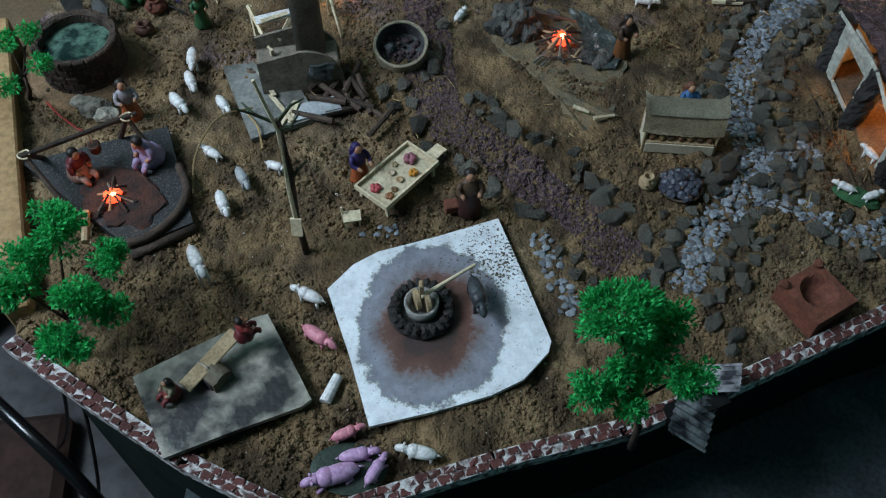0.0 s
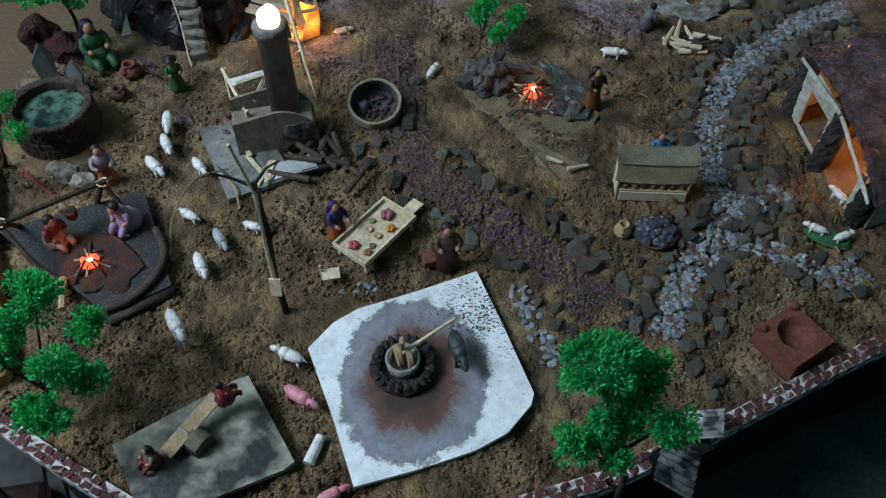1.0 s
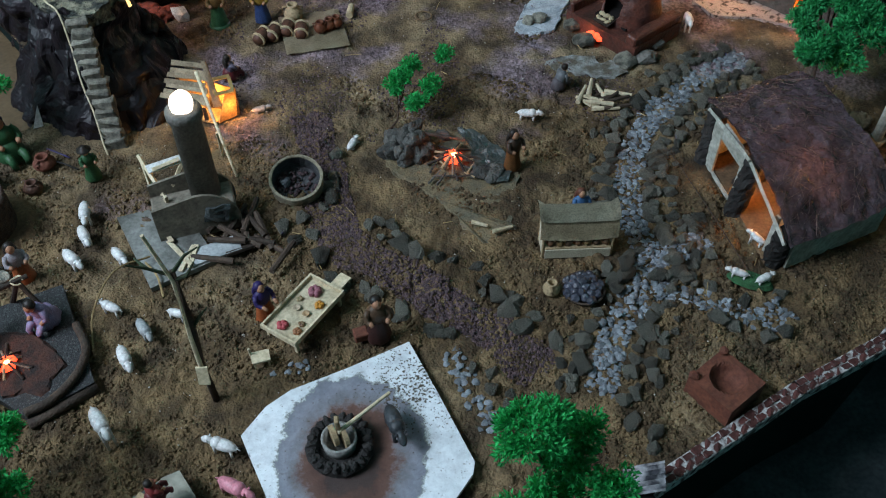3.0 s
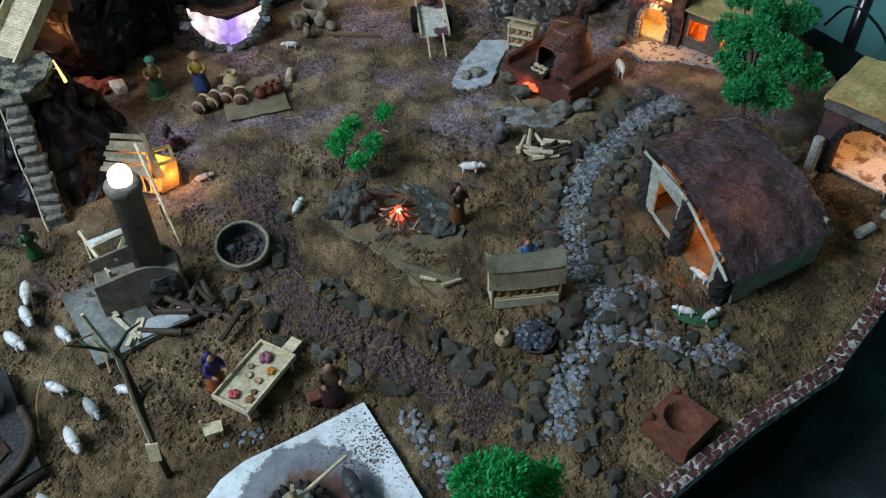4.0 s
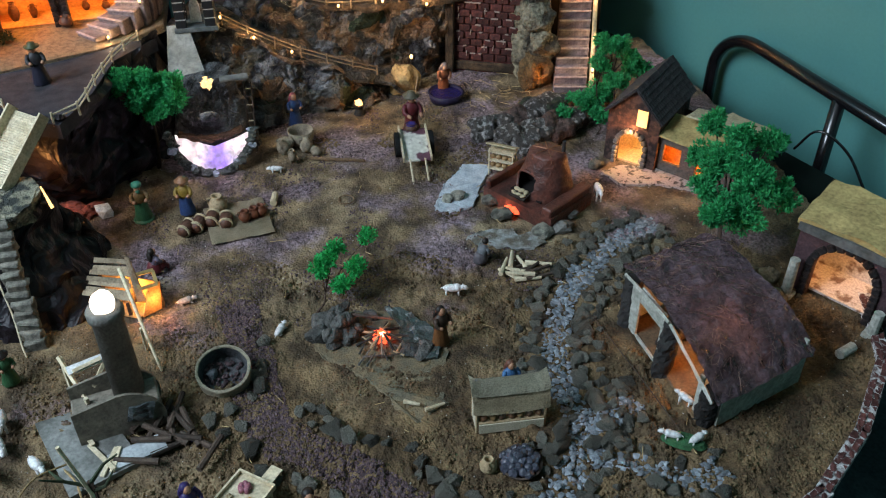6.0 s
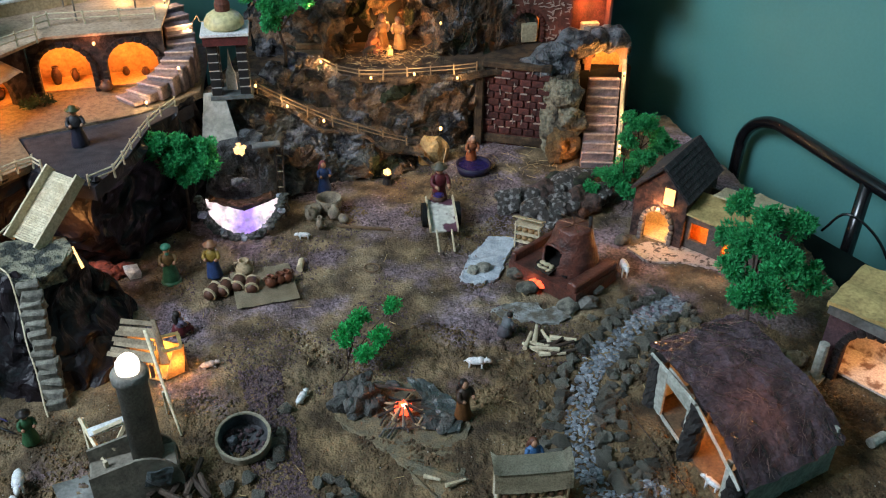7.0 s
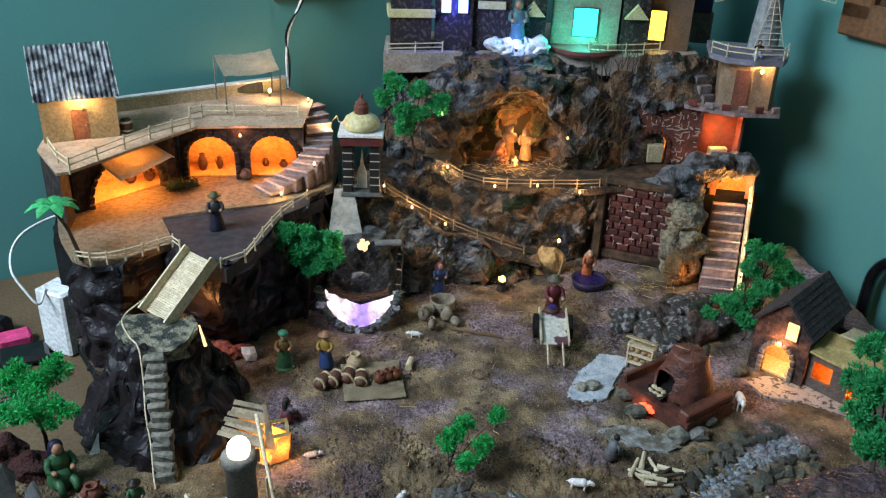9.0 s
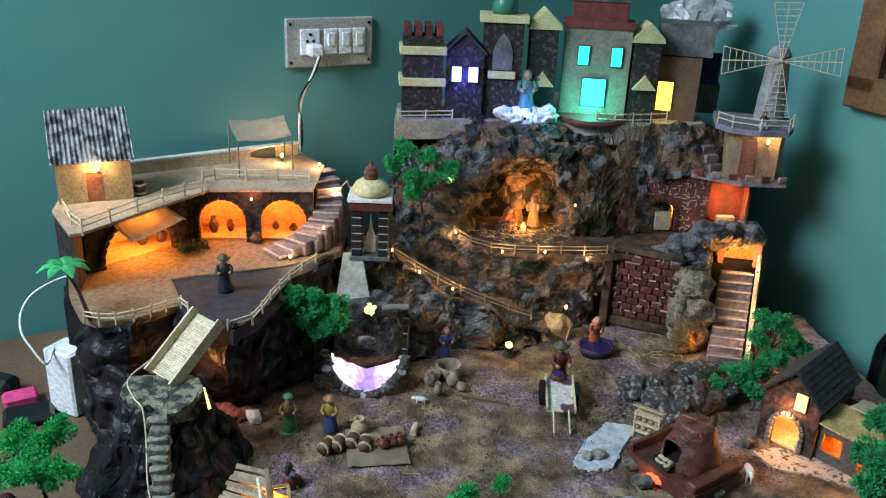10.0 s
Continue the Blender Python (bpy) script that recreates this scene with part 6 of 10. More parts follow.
figurine("grey clay figurine bending over sticks", (0.222, 0.375, 0), 0.046, 120, (0.10, 0.09, 0.10), (0.12, 0.13, 0.14), HAIR, sit=True, stoop=25, wear="hair")
figurine("clay figurine in dark red pushing the cart", (0.196, 0.716, 0), 0.076, 10, MAROON, MAROON, (0.10, 0.09, 0.06), reach=1.0, wear="hat")
figurine("clay figurine in orange at the dye tub", (0.277, 0.852, 0), 0.060, 5, ORANGE, (0.26, 0.09, 0.04), (0.28, 0.2, 0.17), stoop=20)
figurine("clay figurine in blue carrying a pale sack", (0.018, 0.790, 0), 0.058, 15, BLUE, BLUE, (0.2, 0.05, 0.06))
figurine("dark clay figurine with a green basket on the path", (-0.312, 0.668, PLATEAU), 0.058, 15, (0.02, 0.02, 0.035), (0.03, 0.028, 0.03), (0.05, 0.06, 0.02), wear="hat")
figurine("clay figurine in black sitting with a white basin", (0.566, 1.006, 0.358), 0.040, -10, (0.4, 0.42, 0.6), (0.015, 0.012, 0.02), HAIR, sit=True, wear="hair")
figurine("amber lit clay figurine kneeling in the grotto", (0.128, 1.040, 0.143), 0.062, 40, (0.26, 0.08, 0.04), (0.30, 0.10, 0.05), (0.20, 0.09, 0.05), sit=True, stoop=22)
figurine("amber lit clay figurine standing in the grotto", (0.150, 1.062, 0.143), 0.066, 10, (0.32, 0.16, 0.06), (0.42, 0.22, 0.10), (0.22, 0.12, 0.06), stoop=8)
figurine("golden lit clay figurine leaning in the grotto", (0.182, 1.055, 0.143), 0.064, -30, (0.46, 0.26, 0.10), (0.50, 0.28, 0.11), (0.28, 0.16, 0.08), stoop=20)
figurine("small golden clay figurine lying in straw", (0.160, 1.026, 0.141), 0.026, 0, (0.34, 0.22, 0.11), (0.32, 0.20, 0.10), (0.2, 0.12, 0.06), sit=True)
figurine("blue-green clay figurine with wings above the grotto", (0.155, 1.095, 0.345), 0.085, 0, (0.05, 0.12, 0.16), (0.08, 0.16, 0.16), (0.1, 0.14, 0.14), wings=True)
bm = bm_new()
for k in range(9):
    stone(bm, 0.016, (-0.040 + 0.010 * k, 0.006 * math.sin(k * 2.1), 0.004 * math.cos(k * 1.7)), (1.1, 0.9, 0.75), k, 3, 0.9)
for v in bm.verts:
    v.co += noise.noise_vector(v.co * 220) * 0.004
solo("cotton_snow", bm, WHITE, "tuft of white cotton round the winged figurine", "cotton", smooth=True, at=pose(0.158, 1.088, 0.345))
bulb((0.152, 1.066, 0.352), 0, 0.004)
lamp("star_light", "POINT", (0.150, 1.058, 0.368), 0.09, (0.15, 0.35, 1.0), 0.005)

# ---- front yard ----
sheet_mat = bpy.data.materials.new("stained_white_sheet")
sheet_mat.use_nodes = True
nt = sheet_mat.node_tree
nb = nt.nodes["Principled BSDF"]
nb.inputs["Roughness"].default_value = 0.55
tcn = nt.nodes.new("ShaderNodeTexCoord")
ln = nt.nodes.new("ShaderNodeVectorMath")
ln.operation = "LENGTH"
off = nt.nodes.new("ShaderNodeVectorMath")
off.operation, off.inputs[1].default_value = "ADD", (-0.009, 0.008, 0)
nt.links.new(tcn.outputs["Object"], off.inputs[0])
oval = nt.nodes.new("ShaderNodeVectorMath")
oval.operation, oval.inputs[1].default_value = "MULTIPLY", (1.0, 0.80, 0)
nt.links.new(off.outputs[0], oval.inputs[0])
nt.links.new(oval.outputs[0], ln.inputs[0])
nz = nt.nodes.new("ShaderNodeTexNoise")
nz.inputs["Scale"].default_value, nz.inputs["Detail"].default_value, nz.inputs["Roughness"].default_value = 34, 12, 0.78
nt.links.new(tcn.outputs["Object"], nz.inputs["Vector"])
mm = nt.nodes.new("ShaderNodeMath")
mm.operation, mm.inputs[1].default_value, mm.inputs[2].default_value = "MULTIPLY_ADD", 0.052, -0.026
nt.links.new(nz.outputs["Fac"], mm.inputs[0])
ad = nt.nodes.new("ShaderNodeMath")
ad.operation = "ADD"
nt.links.new(ln.outputs["Value"], ad.inputs[0])
nt.links.new(mm.outputs[0], ad.inputs[1])
sc = nt.nodes.new("ShaderNodeMath")
sc.operation, sc.inputs[1].default_value = "MULTIPLY", 8.0
nt.links.new(ad.outputs[0], sc.inputs[0])
rp = nt.nodes.new("ShaderNodeValToRGB")
els = rp.color_ramp.elements
els[0].position, els[0].color = 0.0, (0.035, 0.025, 0.022, 1)
els[1].position, els[1].color = 1.0, (0.66, 0.70, 0.73, 1)
for pos, col in ((0.20, (0.040, 0.022, 0.018, 1)), (0.25, (0.075, 0.032, 0.022, 1)), (0.32, (0.105, 0.050, 0.036, 1)), (0.345, (0.15, 0.115, 0.115, 1)), (0.38, (0.165, 0.165, 0.185, 1)), (0.44, (0.215, 0.225, 0.265, 1)), (0.505, (0.17, 0.18, 0.215, 1)), (0.520, (0.25, 0.27, 0.25, 1)), (0.530, (0.52, 0.55, 0.56, 1)), (0.545, (0.66, 0.70, 0.73, 1))):
    e = els.new(pos)
    e.color = col
nt.links.new(sc.outputs[0], rp.inputs["Fac"])
sp = nt.nodes.new("ShaderNodeTexNoise")
sp.inputs["Scale"].default_value, sp.inputs["Detail"].default_value = 260, 4
nt.links.new(tcn.outputs["Object"], sp.inputs["Vector"])
sr = nt.nodes.new("ShaderNodeValToRGB")
sr.color_ramp.elements[0].position, sr.color_ramp.elements[0].color = 0.24, (0.45, 0.42, 0.38, 1)
sr.color_ramp.elements[1].position, sr.color_ramp.elements[1].color = 0.37, (1, 1, 1, 1)
nt.links.new(sp.outputs["Fac"], sr.inputs["Fac"])
mx = nt.nodes.new("ShaderNodeMixRGB")
mx.blend_type, mx.inputs["Fac"].default_value = "MULTIPLY", 0.85
nt.links.new(rp.outputs["Color"], mx.inputs["Color1"])
nt.links.new(sr.outputs["Color"], mx.inputs["Color2"])
wash, wr, wm = nt.nodes.new("ShaderNodeTexNoise"), nt.nodes.new("ShaderNodeValToRGB"), nt.nodes.new("ShaderNodeMixRGB")
wash.inputs["Scale"].default_value, wash.inputs["Detail"].default_value, wash.inputs["Roughness"].default_value = 75, 9, 0.7
nt.links.new(tcn.outputs["Object"], wash.inputs["Vector"])
wr.color_ramp.elements[0].position, wr.color_ramp.elements[0].color = 0.34, (0.70, 0.70, 0.72, 1)
wr.color_ramp.elements[1].position, wr.color_ramp.elements[1].color = 0.60, (1.12, 1.12, 1.12, 1)
nt.links.new(wash.outputs["Fac"], wr.inputs["Fac"])
wm.blend_type, wm.inputs["Fac"].default_value = "MULTIPLY", 0.8
nt.links.new(mx.outputs["Color"], wm.inputs["Color1"])
nt.links.new(wr.outputs["Color"], wm.inputs["Color2"])
# brown spatter towards one corner
cn, cd, cf, fl2, fm, sx = nt.nodes.new("ShaderNodeVectorMath"), nt.nodes.new("ShaderNodeVectorMath"), nt.nodes.new("ShaderNodeMapRange"), nt.nodes.new("ShaderNodeTexNoise"), nt.nodes.new("ShaderNodeMath"), nt.nodes.new("ShaderNodeMixRGB")
cn.operation, cn.inputs[1].default_value = "SUBTRACT", (0.070, 0.058, 0)
nt.links.new(tcn.outputs["Object"], cn.inputs[0])
cd.operation = "LENGTH"
nt.links.new(cn.outputs[0], cd.inputs[0])
for socket, value in (("From Min", 0.005), ("From Max", 0.065), ("To Min", 0.145), ("To Max", -0.06)):
    cf.inputs[socket].default_value = value
nt.links.new(cd.outputs["Value"], cf.inputs["Value"])
fl2.inputs["Scale"].default_value, fl2.inputs["Detail"].default_value = 430, 3
nt.links.new(tcn.outputs["Object"], fl2.inputs["Vector"])
fm.operation = "ADD"
nt.links.new(fl2.outputs["Fac"], fm.inputs[0])
nt.links.new(cf.outputs[0], fm.inputs[1])
sg = nt.nodes.new("ShaderNodeMapRange")
sg.inputs["From Min"].default_value, sg.inputs["From Max"].default_value = 0.63, 0.67
nt.links.new(fm.outputs[0], sg.inputs["Value"])
nt.links.new(sg.outputs[0], sx.inputs["Fac"])
nt.links.new(wm.outputs["Color"], sx.inputs["Color1"])
sx.inputs["Color2"].default_value = (0.055, 0.040, 0.022, 1)
nt.links.new(sx.outputs["Color"], nb.inputs["Base Color"])
bp = nt.nodes.new("ShaderNodeBump")
bp.inputs["Strength"].default_value, bp.inputs["Distance"].default_value = 0.5, 0.002
nt.links.new(nz.outputs["Fac"], bp.inputs["Height"])
nt.links.new(bp.outputs["Normal"], nb.inputs["Normal"])
WC = Vector((-0.070, -0.106, 0))
bm = bm_new()
edge = [(-0.156, -0.082), (-0.135, -0.055), (-0.113, -0.040), (-0.06, -0.022), (-0.001, 0.001), (0.020, -0.060), (0.043, -0.131), (0.040, -0.142), (0.018, -0.168), (-0.009, -0.183), (-0.05, -0.197), (-0.109, -0.213), (-0.13, -0.15)]
prism(bm, [(x - WC.x, y - WC.y) for x, y in edge], 0.002, 0.0062)
solo("white_sheet", bm, sheet_mat, "white board stained with grey and rust rings under the mill wheel", "board", at=pose(WC.x, WC.y, 0))
SOOT = mat("sooty_stone", (0.03, 0.028, 0.026), (0.015, 0.014, 0.014), 0.8, scale=90, rnd=0.4, bump=0.7)
press = thing("oil_press", "black stone ring oil press with a beam", "press", pose(WC.x, WC.y + 0.002, 0.006))
bm = bm_new()
lathe(bm, [(0.017, 0.0), (0.029, 0.0), (0.0295, 0.006), (0.025, 0.011), (0.020, 0.010), (0.0175, 0.004)], seg=40)
for v in bm.verts:
    v.co += noise.noise_vector(v.co * 120) * 0.0022
part("soot_ring", bm, SOOT, press, "black sooty ring")
for k in range(22):
    th = math.tau * k / 22
    bm = bm_new()
    stone(bm, 0.0040, (0, 0, 0), (1.2, 0.9, 0.9), k, 2, 0.6)
    part("ring_stone", bm, SOOT, press, at=pose(0.0245 * math.cos(th), 0.0245 * math.sin(th), 0.0095, 0, 0, math.degrees(th)))
bm = bm_new()
lathe(bm, [(0.0135, 0), (0.0155, 0.018), (0.0130, 0.0185), (0.0115, 0.006), (0, 0.005)], seg=22)
part("mortar_bowl", bm, mat("grey_bowl", (0.27, 0.27, 0.25), (0.15, 0.15, 0.14), 0.6, scale=80), press, smooth=True)
bm = bm_new()
cyl(bm, 0.0095, 0.0092, 0.004, (-0.0062, 0.002, 0.0175), (0, 90, 20), 20)
part("millstone", bm, CLAYPOT, press)
bm = bm_new()
cyl(bm, 0.0095, 0.0092, 0.004, (0.0030, -0.001, 0.0175), (0, 90, 20), 20)
part("millstone", bm, CLAYPOT, press)
bm = bm_new()
box(bm, (0.004, 0.007, 0.020), (0.0, 0.004, 0.031), bevel=0.0008)
part("pestle_post", bm, CLAYPOT, press)
bm = bm_new()
limb(bm, (0, 0, 0.026), (0.046, 0.036, 0.023), 0.0021, 0.0016)
part("beam", bm, BALSA, press, "pale wooden beam")
BUFF = mat("slate_grey_glaze", (0.045, 0.052, 0.058), (0.022, 0.025, 0.028), 0.45, scale=60)
animal("buffalo", "slate grey clay buffalo yoked to the press", (-0.022, -0.093, 0.006), 0.036, -75, BUFF, 0.3)

plat = bm_new()
prism(plat, [(-0.0, 0.0), (0.052, 0.033), (0.088, 0.055), (0.090, 0.058), (0.104, 0.063), (0.126, 0.026), (0.151, -0.017), (0.143, -0.024), (0.092, -0.046), (0.040, -0.070), (0.020, -0.034)], 0.010, 0.0150)
solo("seesaw_board", plat, mat("blotched_grey_board", (0.30, 0.285, 0.235), (0.018, 0.018, 0.018), 0.38, scale=26, fine=6, bump=0.3, lo=0.47, hi=0.62, detail=12, spec=0.5), "grey blotched board under the seesaw", "board", at=pose(-0.308, -0.177, 0))
bm = bm_new()
prism(bm, [(0.02, 0.002), (0.100, 0.048), (0.140, -0.018), (0.058, -0.062)], -0.004, 0.010)
solo("board_packing", bm, BLACKSKIRT, "dark packing under the seesaw board", "support", at=pose(-0.308, -0.177, 0))
see = thing("seesaw", "card seesaw plank on a box", "seesaw", pose(-0.244, -0.170, 0.0150, 0, 0, 52))
bm = bm_new()
upright(bm, [(-0.011, 0), (0.009, 0)] + [(0.0 + 0.009 * math.cos(t), 0.007 + 0.008 * math.sin(t)) for t in np.linspace(0, 2.4, 9)] + [(-0.011, 0.012)], -0.019, -0.004)
part("box", bm, mat("olive_card_drum", (0.13, 0.115, 0.075), (0.06, 0.05, 0.035), 0.7, scale=50, bump=0.4), see, "olive card drum under the plank")
bm = bm_new()
box(bm, (0.008, 0.010, 0.010), (-0.008, -0.012, 0.006), bevel=0.001)
part("wedge", bm, SOOT, see)
bm = bm_new()
tube(bm, [(-0.004, 0.0065, 0.0135), (-0.004, 0.002, 0.0165), (-0.003, -0.004, 0.0162), (-0.003, -0.0075, 0.0125)], 0.0006, 6)
part("staple", bm, STEEL, see, "bright wire staple", smooth=True)
bm = bm_new()
box(bm, (0.060, 0.0135, 0.002), (0.004, 0, 0.0140), (0, -9, 0), bevel=0.0006)
part("plank", bm, CLAYPOT, see)
figurine("clay figurine in red sitting on the seesaw", (-0.216, -0.145, 0.030), 0.040, 130, MAROON, (0.2, 0.03, 0.03), HAIR, sit=True, wear="hair")
figurine("clay figurine in a pale shirt on the seesaw", (-0.270, -0.194, 0.0175), 0.036, -45, (0.2, 0.04, 0.04), (0.2, 0.19, 0.12), HAIR, sit=True)
bm = bm_new()
limb(bm, (-0.013, 0, 0.005), (0.013, 0, 0.005), 0.0052, 0.0045, 12)
solo("white_roller", bm, WHITE, "white clay roller lying on the sand", "roller", at=pose(-0.143, -0.180, 0, 0, 0, 70))

# fire platform
plat = bm_new()
prism(plat, [(-0.474, 0.058), (-0.343, -0.043), (-0.29, -0.012), (-0.339, 0.11)], -0.002, 0.009)
solo("fire_platform", plat, mat("speckled_black_tile", (0.020, 0.021, 0.022), (0.075, 0.08, 0.08), 0.55, scale=420, fine=2, lo=0.52, hi=0.70, bump=0.5), "speckled black tile under the cooking fire", "tile")
bm = bm_new()
lathe(bm, [(0.041, 0), (0.038, 0.003), (0.02, 0.0035), (0, 0.003)], seg=26, sc=(1.15, 0.85))
for v in bm.verts:
    v.co += Vector((v.co.x, v.co.y, 0)) * noise.noise(v.co * 60) * 0.35
for v in bm.verts:
    v.co.z += 0.0015 * noise.noise(v.co * 90)
solo("ash_bed", bm, mat("rust_ash", (0.065, 0.028, 0.019), (0.018, 0.016, 0.016), 0.9, scale=70, bump=0.7), "rusty brown ash round the fire", "ash", at=pose(-0.367, 0.017, 0.0085, 0, 0, -30))


def campfire(label, at, r, power, sticks=12, seed=0):
    fire = thing("campfire", label, "fire", pose(*at), "camp fires")
    rng = random.Random(seed)
    for k in range(9):
        a = rng.uniform(0, 6.28)
        bm = bm_new()
        stone(bm, r * 0.23, (r * 0.34 * math.cos(a), r * 0.34 * math.sin(a), r * 0.16), (1, 1, 0.8), k + seed, 2, 0.5)
        part("ember", bm, EMBER, fire, "glowing red ember")
    bm = bm_new()
    stone(bm, r * 0.17, (r * 0.08, -r * 0.05, r * 0.34), (1.2, 1, 0.7), seed, 1, 0.5)
    part("ember_core", bm, EMBERHOT, fire, "white-hot ember")
    for k in range(sticks):
        a = math.tau * k / sticks + rng.uniform(-0.25, 0.25)
        rr = r * rng.uniform(0.75, 1.5)
        bm = bm_new()
        limb(bm, (rr * math.cos(a), rr * math.sin(a), 0.001), (r * 0.25 * math.cos(a), r * 0.25 * math.sin(a), r * rng.uniform(0.18, 0.60)), r * 0.075, r * 0.06, 6)
        part("stick", bm, (DARKWOOD, GREYCARD, SOOT, CLAYPOT)[k % 4], fire)
    lamp("fire_light", "POINT", Vector(at) + Vector((0, -r * 0.2, r * 1.15)), power, FLAME, r * 0.2)


campfire("red glowing cooking fire of crossed sticks", (-0.371, 0.015, 0.011), 0.0175, 0.018, 14, 1)
trip = thing("pot_frame", "dark branch frame holding a pot over the fire", "frame", pose(0, 0, 0))
for a, b in (((-0.390, -0.022, 0.008), (-0.446, 0.030, 0.052)), ((-0.455, 0.065, 0.008), (-0.446, 0.030, 0.054)), ((-0.335, 0.062, 0.008), (-0.361, 0.079, 0.054)), ((-0.385, 0.095, 0.006), (-0.361, 0.079, 0.054))):
    bm = bm_new()
    limb(bm, a, b, 0.0028, 0.0024)
    part("leg", bm, DARKWOOD, trip)
bm = bm_new()
limb(bm, (-0.450, 0.027, 0.053), (-0.352, 0.084, 0.055), 0.0027, 0.0023)
part("crossbeam", bm, DARKWOOD, trip)
for p in ((-0.446, 0.030, 0.054), (-0.361, 0.079, 0.055)):
    bm = bm_new()
    tube(bm, [Vector(p) + Vector((0.0055 * math.cos(t), 0.0055 * math.sin(t), 0.001 * math.sin(2 * t))) for t in np.linspace(0, 5.6, 12)], 0.0009, 5)
    part("lashing", bm, BALSA, trip, "pale string lashing")
bm = bm_new()
tube(bm, [(-0.395, 0.059, 0.053), (-0.393, 0.058, 0.038)], 0.0006, 5)
pot = part("hook", bm, BALSA, trip)
bm = bm_new()
lathe(bm, [(0.003, 0.026), (0.006, 0.030), (0.0058, 0.036), (0.0065, 0.038), (0.0045, 0.038)], (-0.393, 0.058, 0), seg=14)
part("pot", bm, CASK, trip, "small brown pot", smooth=True)
bm = bm_new()
tube(bm, eased([(-0.316, 0.055, 0.012), (-0.302, 0.025, 0.013), (-0.306, -0.005, 0.013), (-0.325, -0.030, 0.012), (-0.345, -0.040, 0.012)]), 0.0042, 8)
solo("curved_branch", bm, DARKWOOD, "thick bent branch lying round the fire", "branch", smooth=True)
bm = bm_new()
limb(bm, (-0.392, -0.005, 0.013), (-0.384, -0.040, 0.013), 0.004, 0.0036)
solo("firewood_log", bm, CLAYPOT, "pale cut log by the fire", "log")
bm = bm_new()
tube(bm, [(-0.343, -0.047, 0.003), (-0.318, -0.032, 0.003), (-0.288, -0.014, 0.003)], 0.005, 8)
solo("edge_branch", bm, DARKWOOD, "branch along the edge of the fire tile", "branch", smooth=True)

# the round well
well = thing("round_well", "round brown brick well with green water", "well", pose(-0.450, 0.205, -0.003))
bm = bm_new()
lathe(bm, [(0.043, 0), (0.0435, 0.020), (0.043, 0.042), (0.0415, 0.0455), (0.0385, 0.0460), (0.036, 0.0445), (0.036, 0.030)], seg=48)
for v in bm.verts:
    v.co += noise.noise_vector(v.co * 110) * 0.0022
part("drum", bm, mat("well_mortar", (0.085, 0.060, 0.045), (0.035, 0.027, 0.021), 0.9, scale=80, bump=1.0, depth=0.003), well)
WB = mat("brown_well_brick", (0.070, 0.046, 0.034), (0.026, 0.020, 0.016), 0.85, scale=70, rnd=0.35, bump=1.0, depth=0.003)
bmb = bm_new()
box(bmb, (0.0125, 0.005, 0.009), bevel=0.0012)
wbm = mesh_of("brick", bmb, WB)
for row in range(5):
    for k in range(21):
        th = math.tau * (k + 0.5 * (row % 2)) / 21
        o = new("brick", wbm)
        o.parent = well
        o.matrix_basis = pose((0.0416 + random.uniform(0, 0.0012)) * math.cos(th), (0.0416 + random.uniform(0, 0.0012)) * math.sin(th), 0.005 + row * 0.0092, random.uniform(-5, 5), random.uniform(-5, 5), math.degrees(th) + 90)
bm = bm_new()
cyl(bm, 0.0362, 0.0362, 0.003, (0, 0, 0.031), seg=30)
part("water", bm, mat("green_water", (0.085, 0.15, 0.115), (0.012, 0.026, 0.022), 0.15, scale=60, bump=0.4, spec=0.5, lo=0.42, hi=0.58), well, "murky green water")
bm = bm_new()
lathe(bm, [(0.066, 0), (0.058, 0.005), (0.043, 0.006)], seg=30)
part("apron", bm, EARTH, well, "sandy apron")
jar("brown_pot", "small dark brown pot beside the well", (-0.398, 0.262, -0.001), 0.011, 0.014, CASK)
jar("brown_pot", "dark red pot by the green figurine", (-0.392, 0.300, -0.001), 0.013, 0.018, TERRA)
for i, (x, y, r) in enumerate(((-0.425, 0.140, 0.013), (-0.408, 0.128, 0.011), (-0.440, 0.148, 0.010))):
    bm = bm_new()
    stone(bm, r, (0, 0, r * 0.35), (1.2, 0.9, 0.6), i + 40, 2, 0.5)
    solo("boulder", bm, DARKROCK, "grey boulder by the well", "rock", at=pose(x, y, 0), group="boulders")

# steam house: slab, drum body, chimney, firewood
bm = bm_new()
prism(bm, [(-0.299, 0.203), (-0.252, 0.098), (-0.187, 0.130), (-0.236, 0.218)], -0.001, 0.005)
solo("slate_slab", bm, mat("pale_slate", (0.235, 0.24, 0.225), (0.085, 0.085, 0.075), 0.55, scale=28, fine=9, bump=0.4, detail=9), "grey slate slab under the boiler", "slab")
boil = thing("boiler", "grey card boiler with a tall chimney glowing at the top", "boiler", pose(-0.208, 0.190, 0.0, 0, 0, 12))
bm = bm_new()
prof = [(-0.045, 0), (0.04, 0)] + [(0.000 + 0.042 * math.cos(t), 0.014 + 0.042 * math.sin(t)) for t in np.linspace(0, math.pi / 2, 10)] + [(-0.045, 0.048)]
upright(bm, prof, -0.020, -0.017)
upright(bm, prof, 0.020, 0.023)
part("side_panel", bm, GREYCARD, boil)
bm = bm_new()
box(bm, (0.085, 0.037, 0.034), (-0.003, 0.0015, 0.017), bevel=0.002)
part("body", bm, GREYCARD, boil)
bm = bm_new()
box(bm, (0.024, 0.0025, 0.022), (0.018, -0.0220, 0.028), (0, 12, 0))
bmesh.ops.subdivide_edges(bm, edges=bm.edges[:], cuts=5, use_grid_fill=True)
